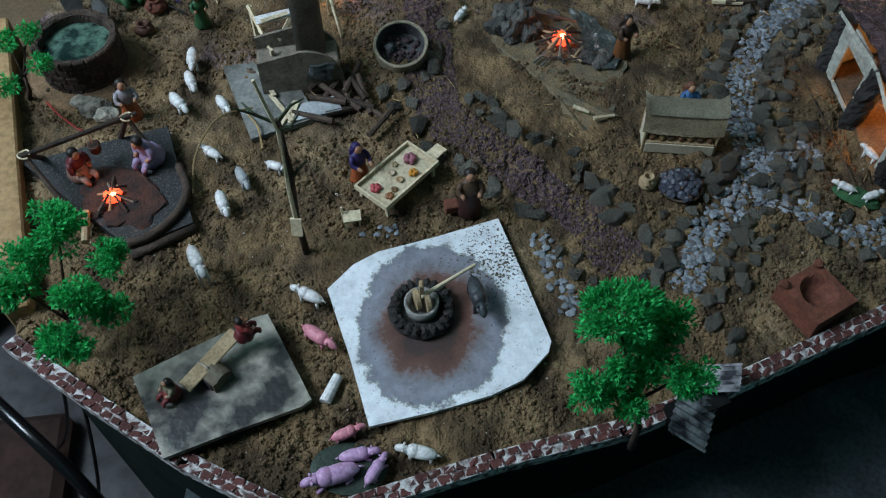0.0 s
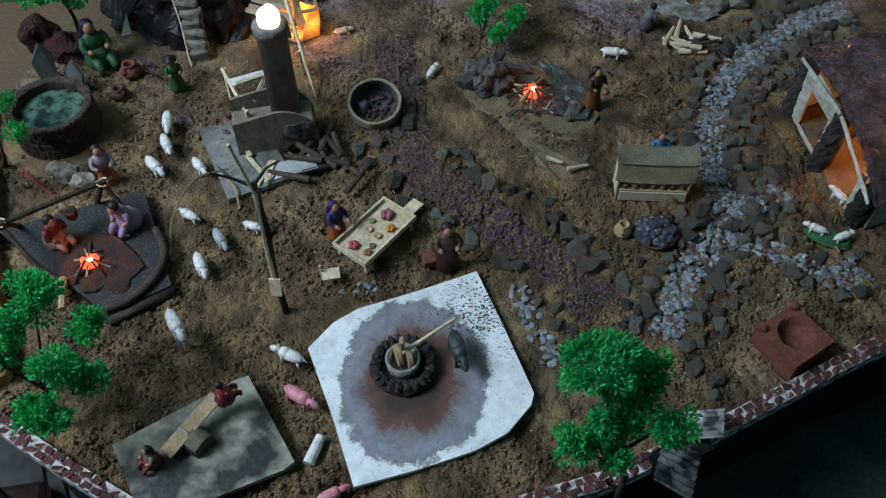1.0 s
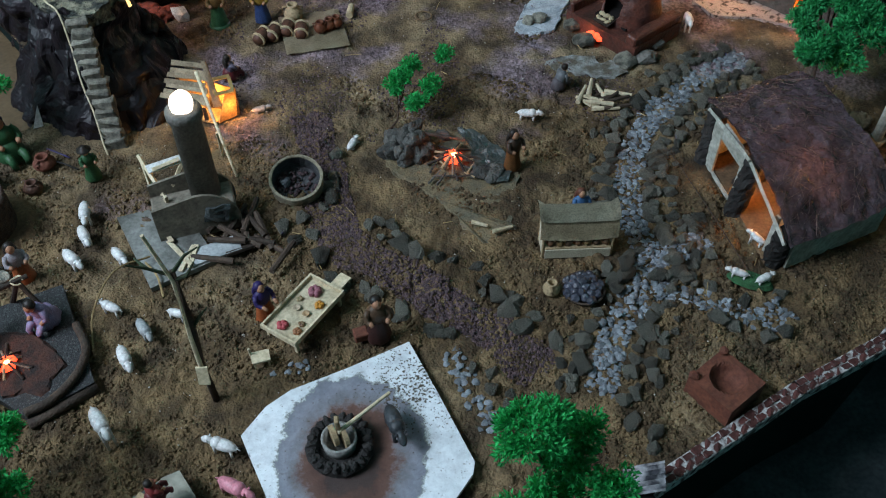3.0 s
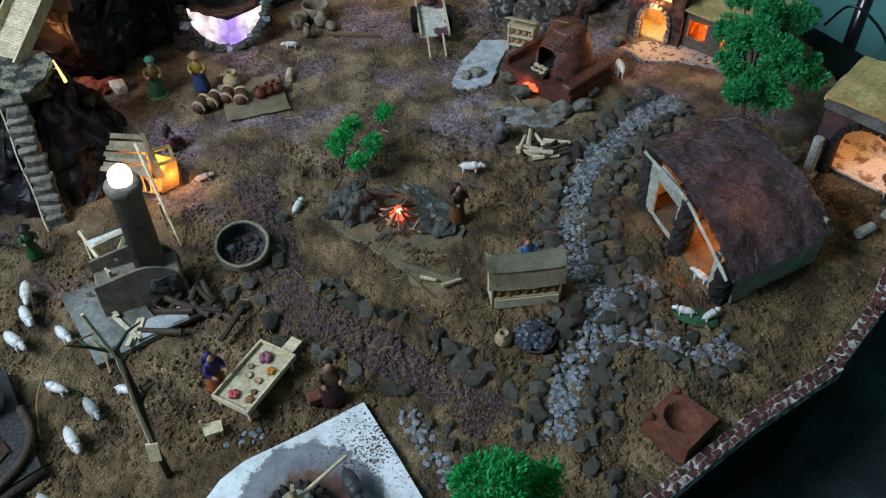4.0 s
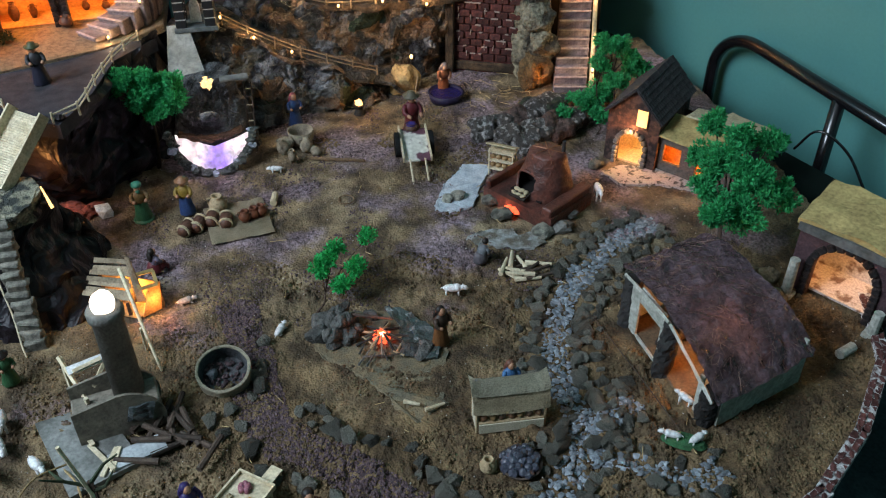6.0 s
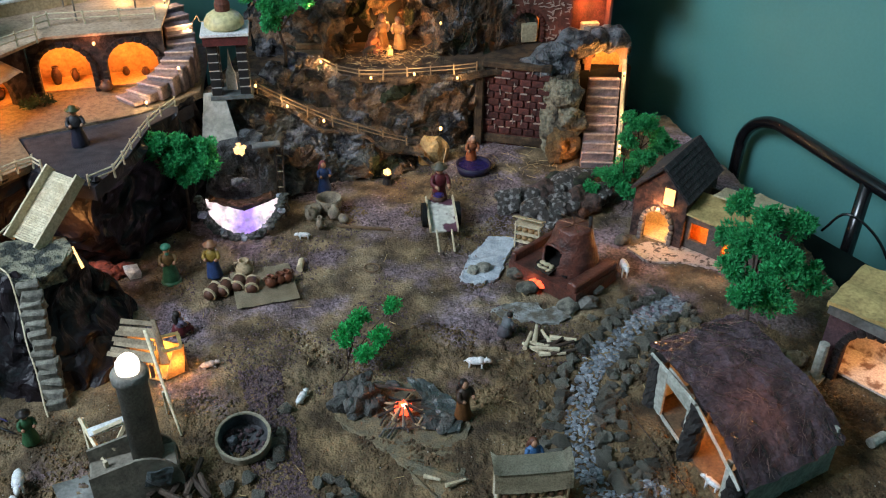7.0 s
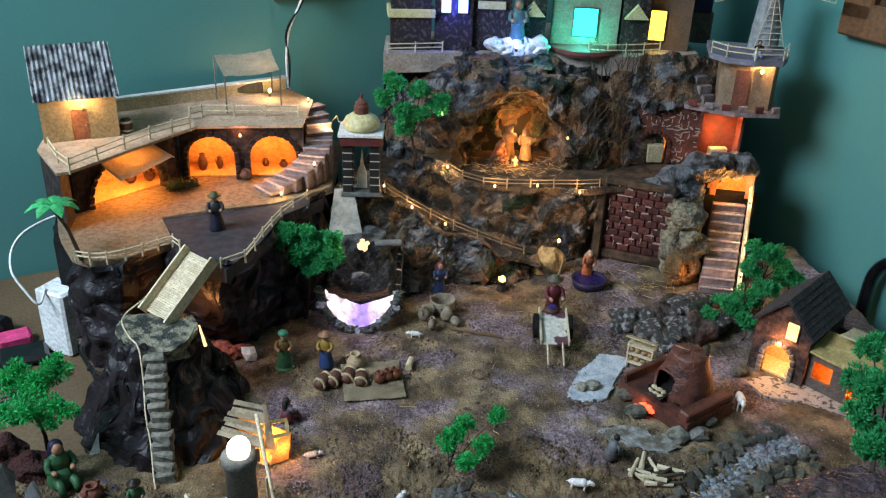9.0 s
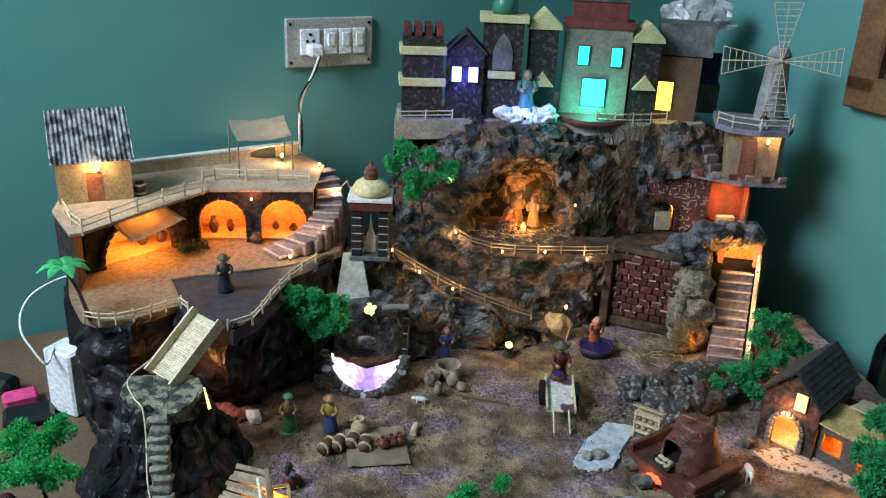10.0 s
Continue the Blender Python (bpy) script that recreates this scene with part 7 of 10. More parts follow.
for v in bm.verts:
    v.co += rough(v.co, 150, 0.0032)
part("tin_patch", bm, mat("crumpled_blue_tin", (0.11, 0.135, 0.14), (0.025, 0.03, 0.032), 0.35, scale=70, bump=0.5, spec=0.6), boil, "crumpled dark patch")
bm = bm_new()
lathe(bm, [(0.0160, 0.03), (0.0150, 0.134), (0.0178, 0.135), (0.0180, 0.143), (0.0160, 0.146), (0.0120, 0.146)], (0.012, 0.010, 0), seg=28)
part("chimney", bm, mat("grey_brown_flue", (0.21, 0.20, 0.175), (0.12, 0.115, 0.10), 0.75, scale=60, bump=0.6), boil, smooth=True)
bm = bm_new()
lathe(bm, [(0.0112, 0.1455), (0.0116, 0.150), (0.0110, 0.156), (0.0090, 0.1600), (0.0, 0.161)], (0.012, 0.010, 0), seg=24)
for v in bm.verts:
    v.co += noise.noise_vector(v.co * 130) * 0.0014
part("glowing_top", bm, mat("white_hot_top", (1, 0.9, 0.8), glow=4.0, glowc=(1.0, 0.86, 0.72), bump=0), boil, "white glowing chimney top")
lamp("chimney_light", "POINT", boil.matrix_basis @ Vector((0.012, 0.010, 0.172)), 0.012, (1, 0.85, 0.7), 0.008)
bm = bm_new()
for a, b in (((-0.268, 0.244, 0.055), (-0.239, 0.196, 0.030)), ((-0.252, 0.222, 0.052), (-0.224, 0.232, 0.056)), ((-0.238, 0.192, 0.012), (-0.238, 0.190, 0.042)), ((-0.266, 0.243, 0.0), (-0.266, 0.243, 0.055)), ((-0.232, 0.205, 0.042), (-0.222, 0.232, 0.050))):
    a, b = Vector(a), Vector(b)
    limb(bm, a, b, 0.0026, seg=4)
solo("tool_rack", bm, BALSA, "whitish wooden rack beside the boiler", "rack")
bm = bm_new()
box(bm, (0.038, 0.013, 0.002), (-0.240, 0.231, 0.0510), (0, 0, 22), bevel=0.0004)
solo("white_shelf", bm, WHITE, "small white shelf on the frame", "shelf")
bm = bm_new()
cyl(bm, 0.0062, 0.0056, 0.012, (-0.239, 0.210, 0.032), seg=14)
cyl(bm, 0.003, 0.003, 0.034, (-0.240, 0.212, 0.0), seg=8)
solo("yellow_can", bm, mat("yellow_paint", (0.55, 0.42, 0.03), rough=0.5), "small yellow can on a stand", "can")
LOGP = [(-0.172, 0.175, 60, 0.05), (-0.160, 0.168, 100, 0.045), (-0.150, 0.172, 120, 0.048), (-0.165, 0.155, 150, 0.05), (-0.150, 0.150, 160, 0.045), (-0.178, 0.150, 170, 0.04), (-0.140, 0.160, 110, 0.05), (-0.185, 0.185, 50, 0.045), (-0.155, 0.185, 75, 0.05), (-0.135, 0.145, 140, 0.04), (-0.192, 0.128, 165, 0.045), (-0.120, 0.120, 60, 0.045), (-0.165, 0.140, 20, 0.03)]
for i, (x, y, a, l) in enumerate(LOGP):
    bm = bm_new()
    limb(bm, (-l / 2, 0, 0.0035), (l / 2, 0, 0.0035 + (0.010 if i < 9 and i % 3 == 0 else 0)), 0.0035, 0.003, 7)
    solo("firewood", bm, DARKWOOD, "dark split firewood stick in a loose heap", "firewood", at=pose(x, y, 0.001 + (i % 3) * 0.003, 0, 0, a), group="firewood heap")
for i, (x, y, a, l) in enumerate(((-0.246, 0.175, -60, 0.045), (-0.226, 0.140, -55, 0.05), (-0.218, 0.132, 70, 0.035), (-0.212, 0.134, 80, 0.03))):
    bm = bm_new()
    box(bm, (l, 0.005, 0.002), (0, 0, 0.008), (0, -4, 0), bevel=0.0005)
    solo("loose_batten", bm, BALSA, "whitish loose batten on the slab", "batten", at=pose(x, y, 0, 0, 0, a), group="loose battens")
bm = bm_new()
box(bm, (0.055, 0.022, 0.003), (0, 0, 0.006))
solo("grey_offcut", bm, mat("bluish_white_card", (0.44, 0.47, 0.48), (0.20, 0.215, 0.22), 0.5, scale=35, fine=8, bump=0.3), "grey board offcut on the slab", "board", at=pose(-0.192, 0.140, 0, 0, 0, 20))

# bare tree with a sign
dead = thing("bare_tree", "tall bare pale-barked tree with a small sign", "tree", pose(-0.181, -0.036, 0))
bm = bm_new()
tube(bm, [(0, 0, -0.003), (-0.003, 0.003, 0.05), (0.0, 0.006, 0.11), (-0.001, 0.006, 0.17)], 0.0035, 8, r_end=0.0026)
part("trunk", bm, BARK, dead, smooth=True)
bm = bm_new()
tube(bm, [(-0.002, -0.003, 0.03), (-0.003, 0.000, 0.09), (-0.002, 0.004, 0.16), (-0.012, 0.003, 0.215)], 0.0022, 6, r_end=0.0015)
part("pale_stake", bm, BALSA, dead, "pale stake tied to the trunk")
for pts in ([(-0.001, 0.006, 0.165), (-0.018, 0.004, 0.178), (-0.030, -0.002, 0.190)], [(-0.001, 0.006, 0.168), (0.010, 0.012, 0.180), (0.020, 0.018, 0.182)], [(-0.001, 0.006, 0.160), (0.010, 0.002, 0.168), (0.017, 0.006, 0.178)], [(-0.018, 0.004, 0.178), (-0.028, 0.014, 0.180)], [(0, 0.005, 0.10), (0.010, 0.006, 0.115), (0.015, 0.010, 0.118)]):
    bm = bm_new()
    tube(bm, pts, 0.0018, 6, r_end=0.0007)
    part("branch", bm, mat("green_twig", (0.04, 0.06, 0.03), (0.03, 0.035, 0.02), 0.9), dead)
bm = bm_new()
box(bm, (0.010, 0.002, 0.020), (-0.002, -0.006, 0.045), (-12, 0, -5))
part("sign", bm, BALSA, dead, "blank pale sign board")

# stone tub
tub = thing("round_tub", "round grey-buff cement ring holding gravel", "tub", pose(-0.105, 0.232, 0.0, 16, 0, 0))
bm = bm_new()
lathe(bm, [(0.0270, -0.009), (0.0285, 0.004), (0.0300, 0.0200), (0.0296, 0.0218), (0.0268, 0.0220), (0.0262, 0.0206), (0.0250, 0.003), (0, 0.002)], seg=44)
# inner faces of the ring get a darker grey
for f in bm.faces:
    if f.calc_center_median().xy.length < 0.0258 and f.calc_center_median().z > 0:
        f.material_index = 1
for v in bm.verts:
    v.co += noise.noise_vector(v.co * 90) * 0.0006
part("ring", bm, [mat("grey_buff_cement", (0.37, 0.325, 0.235), (0.24, 0.205, 0.145), 0.85, scale=60, bump=0.5), mat("dark_inner_cement", (0.115, 0.115, 0.120), (0.045, 0.045, 0.050), 0.85, scale=60, bump=0.6)], tub)
bm = bm_new()
for k in range(70):
    a, r = random.uniform(0, 6.28), 0.024 * math.sqrt(random.random())
    stone(bm, random.uniform(0.0016, 0.003), (r * math.cos(a), r * math.sin(a), 0.0045), (1, 1, 0.7), k, 1, 0.5)
part("gravel", bm, MAUVE, tub, "grey and mauve gravel")
bm = bm_new()
stone(bm, 0.006, (-0.013, 0.003, 0.0075), (1, 1, 0.8), 4, 2, 0.4)
part("pebble", bm, PEBBLE, tub)

# food table, stools
tab = thing("food_table", "pale wooden tray table laid with food", "table", pose(-0.099, 0.042, 0, 0, 0, 50.5))
bm = bm_new()
box(bm, (0.074, 0.040, 0.0025), (0, 0, 0.0165))
part("tabletop", bm, BALSA, tab)
for at, s in (((0, 0.020, 0.019), (0.076, 0.002, 0.006)), ((0, -0.020, 0.019), (0.076, 0.002, 0.006)), ((0.037, 0, 0.019), (0.002, 0.038, 0.006)), ((-0.037, 0, 0.019), (0.002, 0.038, 0.006))):
    bm = bm_new()
    box(bm, s, at)
    part("rim", bm, BALSA, tab)
for x in (-0.033, 0.033):
    for y in (-0.017, 0.017):
        bm = bm_new()
        box(bm, (0.003, 0.003, 0.0165), (x, y, 0.0075))
        part("leg", bm, BALSA, tab)
FOOD = ((0.023, 0.004, 0.0075, (0.30, 0.11, 0.14), "pinkish bunch of food"), (0.012, -0.010, 0.005, (0.55, 0.24, 0.03), "orange fruit heap"), (-0.002, 0.006, 0.0040, (0.45, 0.36, 0.25), "small buff bowl"), (-0.003, -0.006, 0.0038, (0.42, 0.28, 0.15), "small brown bowl"), (-0.026, 0.004, 0.0060, (0.45, 0.08, 0.09), "red bundle"), (-0.024, -0.012, 0.0045, (0.30, 0.13, 0.06), "brown loaf"), (0.008, 0.011, 0.0035, (0.35, 0.27, 0.15), "buff loaf"), (-0.015, -0.010, 0.0035, (0.2, 0.12, 0.06), "brown loaf"))
for i, (x, y, r, c, lab) in enumerate(FOOD):
    bm = bm_new()
    if "bowl" in lab:
        lathe(bm, [(r * 0.6, 0), (r, r * 0.6), (r * 0.8, r * 0.6), (r * 0.4, r * 0.2), (0, r * 0.2)], seg=14)
    else:
        for k in range(5):
            stone(bm, r * 0.5, (r * 0.5 * math.cos(k * 1.3), r * 0.5 * math.sin(k * 1.3), r * 0.35), (1, 1, 0.8), i * 7 + k, 2, 0.5)
    p = tab.matrix_basis @ Vector((x, y, 0.0178))
    solo("food", bm, tint(c), lab + " on the pale table", "food", smooth=True, at=pose(*p), group="food on the table")
for x, y, a, lab in ((-0.140, -0.003, 10, "small pale wooden stool with a back post"), (-0.062, 0.080, 50, "small pale wooden stool at the table end")):
    st = thing("stool", lab, "stool", pose(x, y, 0, 0, 0, a), "stools")
    bm = bm_new()
    box(bm, (0.017, 0.013, 0.002), (0, 0, 0.0105))
    part("seat", bm, BALSA, st)
    for sx in (-0.0065, 0.0065):
        for sy in (-0.0045, 0.0045):
            bm = bm_new()
            box(bm, (0.002, 0.002, 0.0105), (sx, sy, 0.0045))
            part("leg", bm, BALSA, st)
    if y < 0.05:
        bm = bm_new()
        limb(bm, (-0.008, 0.004, 0.0), (-0.009, 0.005, 0.020), 0.0012)
        part("back_post", bm, BALSA, st)
chair = bm_new()
box(chair, (0.014, 0.012, 0.010), (0, 0.004, 0.005), bevel=0.001)
solo("red_block", chair, TERRA, "reddish block beside the figurine", "block", at=pose(-0.045, 0.012, 0, 0, 0, 12))

# square terracotta grinder
gr = thing("clay_grinder", "square terracotta grinding stone with a round hollow", "grinder", pose(0.277, -0.086, -0.002, 0, 0, 32))
bm = bm_new()
bmesh.ops.create_grid(bm, x_segments=28, y_segments=28, size=0.024)
for v in bm.verts:
    r = math.hypot(v.co.x - 0.002, v.co.y)
    v.co.z = 0.024 - (0.012 * (1 - (r / 0.0165) ** 4) if r < 0.0165 else 0)
ed = [e for e in bm.edges if e.is_boundary]
ret = bmesh.ops.extrude_edge_only(bm, edges=ed)
for v in ret["geom"]:
    if isinstance(v, bmesh.types.BMVert):
        v.co.z = 0
part("block", bm, TERRA, gr)
for x, y in ((0.021, 0.021), (-0.021, 0.021)):
    bm = bm_new()
    stone(bm, 0.0045, (x, y, 0.026), (1, 1, 0.8), int(x * 1000), 2, 0.4)
    part("lug", bm, TERRA, gr)
bm = corrugated(0.052, 0.036, 8, 0.0014)
solo("tin_shed_roof", bm, TIN, "bent corrugated tin scrap on the low wall", "tin", at=pose(0.152, -0.203, 0.022, 24, 0, 68))
bm = corrugated(0.030, 0.036, 6, 0.0014)
solo("tin_shed_roof", bm, TIN, "bright corrugated tin scrap leaning on the wall", "tin", at=pose(0.176, -0.172, 0.024, -28, 10, 74))
bm = bm_new()
box(bm, (0.05, 0.02, 0.022), (0, 0, 0.010))
solo("tin_shed", bm, BLACKSKIRT, "dark little shed under the tin scraps", "shed", at=pose(0.158, -0.192, -0.003, 0, 0, 25))

# market stall
stall = thing("market_stall", "small stall with a sagging canvas roof", "stall", pose(0.184, 0.115, 0, 0, 0, -4))
bm = bm_new()
prof = [(-0.021, 0.026), (-0.0195, 0.039), (-0.014, 0.0465), (0.001, 0.049), (0.007, 0.0475)]
rows = []
for i in range(13):
    x = -0.040 + 0.080 * i / 12
    sag = 0.003 * (1 - (i / 6 - 1) ** 2)
    lift = 0.004 if i in (0, 12) else 0
    rows.append([bm.verts.new((x, y, z - sag + (lift if y > 0 else 0) + 0.0012 * noise.noise(Vector((x * 90, y * 90, 0))))) for y, z in prof])
for a, b in zip(rows, rows[1:]):
    for k in range(len(prof) - 1):
        bm.faces.new((a[k], b[k], b[k + 1], a[k + 1]))
bmesh.ops.solidify(bm, geom=bm.faces[:], thickness=0.0015)
part("canopy", bm, mat("khaki_canvas", (0.36, 0.310, 0.200), (0.26, 0.22, 0.140), 0.9, scale=50, fine=12, bump=0.5), stall, smooth=True)
bm = bm_new()
rows = []
for i in range(13):
    x = -0.041 + 0.082 * i / 12
    lift = 0.0055 if i in (0, 12) else -0.0022 * (1 - (i / 6 - 1) ** 2)
    rows.append([bm.verts.new((x, y, z + lift * w)) for y, z, w in ((-0.0165, 0.0465, 0.4), (-0.008, 0.0505, 0.6), (0.002, 0.0515, 0.8), (0.008, 0.0500, 1.0))])
for a, b in zip(rows, rows[1:]):
    for k in range(3):
        bm.faces.new((a[k], b[k], b[k + 1], a[k + 1]))
bmesh.ops.solidify(bm, geom=bm.faces[:], thickness=0.0012)
part("top_strip", bm, mat("cream_canvas_strip", (0.36, 0.34, 0.25), (0.26, 0.24, 0.17), 0.9, scale=60, fine=10, bump=0.4), stall, "cream strip with curled corners", smooth=True)
for x in (-0.036, 0.036):
    for y in (-0.019, 0.005):
        bm = bm_new()
        limb(bm, (x, y, -0.002), (x, y, 0.045 if y > 0 else 0.034), 0.0014)
        part("post", bm, CLAYPOT, stall)
    bm = bm_new()
    box(bm, (0.0015, 0.024, 0.034), (x, -0.007, 0.018))
    part("side_cloth", bm, CANVAS, stall)
bm = bm_new()
box(bm, (0.068, 0.012, 0.003), (0, -0.016, 0.012))
part("counter", bm, CLAYPOT, stall)
bm = bm_new()
box(bm, (0.068, 0.0015, 0.012), (0, -0.0225, 0.006))
part("counter_front", bm, CANVAS, stall)
for k in range(7):
    bm = bm_new()
    stone(bm, 0.0042, (0, 0, 0.0035), (1, 0.9, 0.9), k + 3, 2, 0.4)
    p = stall.matrix_basis @ Vector((-0.028 + k * 0.0095, -0.017, 0.0132))
    solo("clay_ware", bm, tint(((0.16, 0.08, 0.04), (0.22, 0.14, 0.06), (0.10, 0.06, 0.04))[k % 3]), "small round brown ware on the stall counter", "ware", smooth=True, at=pose(*p), group="wares of the stall")
bask = thing("coal_basket", "low basket heaped with dark blue-black stones", "basket", pose(0.178, 0.045, -0.001))
bm = bm_new()
lathe(bm, [(0.017, 0), (0.022, 0.008), (0.020, 0.0085), (0.016, 0.003), (0, 0.003)], seg=24)
part("rim", bm, DARKWOOD, bask)
for k in range(26):
    a = k * 2.399
    r = 0.0185 * math.sqrt(k / 26)
    bm = bm_new()
    stone(bm, 0.0052, (0, 0, 0), (1, 0.95, 0.95), k, 2, 0.35)
    part("stone", bm, mat("blue_black_stone", (0.06, 0.065, 0.085), (0.028, 0.03, 0.045), 0.35, scale=80, rnd=0.4, spec=0.5), bask, at=pose(r * math.cos(a), r * math.sin(a), 0.016 - r * 0.42, 0, 0, k * 40))
jar("clay_urn", "small buff clay urn with two handles", (0.146, 0.048, -0.001), 0.009, 0.018, CLAYPOT)


# ---- middle yard: fire slab, smithy, hut, kiln ----
bm = bm_new()
prism(bm, [(-0.004, 0.285), (0.05, 0.318), (0.11, 0.285), (0.146, 0.238), (0.136, 0.19), (0.123, 0.137), (0.088, 0.128), (0.04, 0.20), (-0.002, 0.25)], -0.008, -0.0006)
bmesh.ops.subdivide_edges(bm, edges=bm.edges[:], cuts=5, use_grid_fill=True)
for v in bm.verts:
    v.co += Vector((1, 1, 0.5)) * noise.noise(v.co * 45) * 0.007 + noise.noise_vector(v.co * 110) * 0.0030
solo("fire_slab", bm, mat("greenish_sandy_slab", (0.20, 0.148, 0.082), (0.090, 0.090, 0.066), 0.85, scale=45, fine=11, bump=0.9, depth=0.002), "sandy grey-green slab round the camp fire", "slab", kind="structure")
campfire("red glowing camp fire of pale sticks", (0.073, 0.254, 0.003), 0.021, 0.017, 18, 3)
SOOTROCK = mat("sooty_rock", (0.088, 0.088, 0.080), (0.024, 0.024, 0.023), 0.6, scale=70, rnd=0.5, bump=1.0, depth=0.003)
for i, (x, y, r, z) in enumerate(((0.004, 0.272, 0.014, 0), (0.022, 0.264, 0.016, 0), (0.036, 0.266, 0.014, 0), (0.018, 0.284, 0.015, 0.010), (0.030, 0.274, 0.013, 0.014), (0.044, 0.290, 0.012, 0), (0.008, 0.288, 0.013, 0.006), (0.044, 0.272, 0.010, 0.004), (0.030, 0.290, 0.012, 0.018), (0.014, 0.262, 0.010, 0.010), (0.066, 0.296, 0.009, 0), (0.104, 0.226, 0.012, -0.002), (0.115, 0.222, 0.011, -0.002), (0.122, 0.232, 0.009, -0.002), (0.096, 0.236, 0.007, 0))):
    bm = bm_new()
    stone(bm, r * 0.85, (0, 0, r * 0.4), (1.2, 0.8, 0.95) if z >= 0 else (1.4, 0.9, 0.45), i + 11, 3, 0.55, i * 50)
    solo("fire_stone", bm, SOOTROCK, "dark sooty stone piled beside the camp fire", "stone", at=pose(x, y, max(z, 0)), group="stones by the fire")
bm = bm_new()
prism(bm, [(0.084, 0.306), (0.106, 0.302), (0.128, 0.270), (0.142, 0.236), (0.128, 0.208), (0.106, 0.212), (0.094, 0.242), (0.096, 0.272)], 0.0, 0.0022)
bmesh.ops.triangulate(bm, faces=bm.faces[:])
bmesh.ops.subdivide_edges(bm, edges=bm.edges[:], cuts=7, use_grid_fill=True)
for v in bm.verts:
    v.co.z += 0.0022 + 0.0042 * noise.noise(v.co * 70) + 0.0024 * noise.noise(v.co * 190)
    v.co += noise.noise_vector(v.co * 60) * 0.003
solo("crumpled_sheet", bm, mat("grey_green_sheet", (0.062, 0.078, 0.076), (0.024, 0.029, 0.027), 0.34, scale=55, bump=0.8, depth=0.002, spec=0.6), "shiny grey-green crumpled sheet beside the camp fire", "sheet")
rng = random.Random(5)
for k in range(14):
    x, y, an, l = 0.070 + rng.uniform(-0.022, 0.030), 0.240 + rng.uniform(-0.022, 0.010), rng.uniform(0, 3.14), rng.uniform(0.006, 0.013)
    bm = bm_new()
    limb(bm, (x - math.cos(an) * l, y - math.sin(an) * l, 0.005), (x + math.cos(an) * l, y + math.sin(an) * l, 0.0065), 0.0014, 0.0009, 6)
    solo("charred_stick", bm, (SOOTROCK, CLAYPOT, DARKWOOD, SOOTROCK)[k % 4], "short burnt stick strewn before the camp fire", "stick", group="strewn sticks")
for a, b in (((0.022, 0.292, 0.020), (0.088, 0.262, 0.024)), ((0.080, 0.150, 0.006), (0.096, 0.142, 0.006)), ((0.100, 0.133, 0.006), (0.122, 0.138, 0.006))):
    bm = bm_new()
    limb(bm, a, b, 0.0026, 0.0016, 7)
    solo("stray_branch", bm, BALSA if a[2] < 0.01 else DARKWOOD, "stray stick by the camp fire", "stick")

# smithy: little open shed of slats, glowing
sm = thing("slat_shed", "small slatted shed glowing orange inside", "shed", pose(-0.215, 0.372, 0))
SHED_AT = Vector((-0.215, 0.372, 0))


def plate(a, b, c, d, thick=0.0016):
    """A flat board with the four given corners."""
    q = [Vector(p) - SHED_AT for p in (a, b, c, d)]
    up = (q[1] - q[0]).cross(q[3] - q[0]).normalized() * thick
    b2 = bm_new()
    lo, hi = [b2.verts.new(p) for p in q], [b2.verts.new(p + up) for p in q]
    b2.faces.new(lo[::-1])
    b2.faces.new(hi)
    for k in range(4):
        b2.faces.new((lo[k], lo[(k + 1) % 4], hi[(k + 1) % 4], hi[k]))
    return b2


SLATW = mat("weathered_slat", (0.34, 0.27, 0.18), (0.20, 0.155, 0.10), 0.85, scale=70, rnd=0.25, bump=0.4)
ROOF = [Vector(p) for p in ((-0.247, 0.399, 0.055), (-0.205, 0.385, 0.056), (-0.211, 0.357, 0.024), (-0.262, 0.384, 0.022))]
for k in range(6):
    t0, t1 = k / 6 + 0.006, (k + 0.9) / 6
    o = 0.0012 * (k % 2)
    part("roof_slat", plate(ROOF[0].lerp(ROOF[3], t0) + Vector((-0.002 * (k % 3), 0, o)), ROOF[0].lerp(ROOF[3], t1) + Vector((-0.002 * (k % 3), 0, o)), ROOF[1].lerp(ROOF[2], t1) + Vector((0.003 * (k % 2), 0, o)), ROOF[1].lerp(ROOF[2], t0) + Vector((0.003 * (k % 2), 0, o))), SLATW, sm)
for x, y, h in ((-0.243, 0.396, 0.053), (-0.207, 0.384, 0.055), (-0.258, 0.384, 0.022), (-0.213, 0.360, 0.024), (-0.176, 0.372, 0.042)):
    bm = bm_new()
    box(bm, (0.004, 0.004, h), (x + 0.215, y - 0.372, h / 2 - 0.001))
    part("post", bm, DARKWOOD, sm)
ORANGEPLY = mat("orange_ply", (0.42, 0.26, 0.11), (0.30, 0.18, 0.08), 0.85)
part("wall", plate((-0.243, 0.397, 0.0), (-0.205, 0.386, 0.0), (-0.205, 0.386, 0.054), (-0.243, 0.397, 0.054)), ORANGEPLY, sm)
part("wall", plate((-0.205, 0.386, 0.0), (-0.176, 0.376, 0.0), (-0.178, 0.377, 0.036), (-0.205, 0.386, 0.040)), ORANGEPLY, sm)
part("floor", plate((-0.243, 0.394, 0.002), (-0.258, 0.380, 0.002), (-0.205, 0.352, 0.002), (-0.176, 0.372, 0.002)), ORANGEPLY, sm)
part("side_board", plate((-0.199, 0.354, 0.002), (-0.178, 0.366, 0.002), (-0.174, 0.371, 0.040), (-0.186, 0.366, 0.038)), ORANGEPLY, sm, "orange lit board")
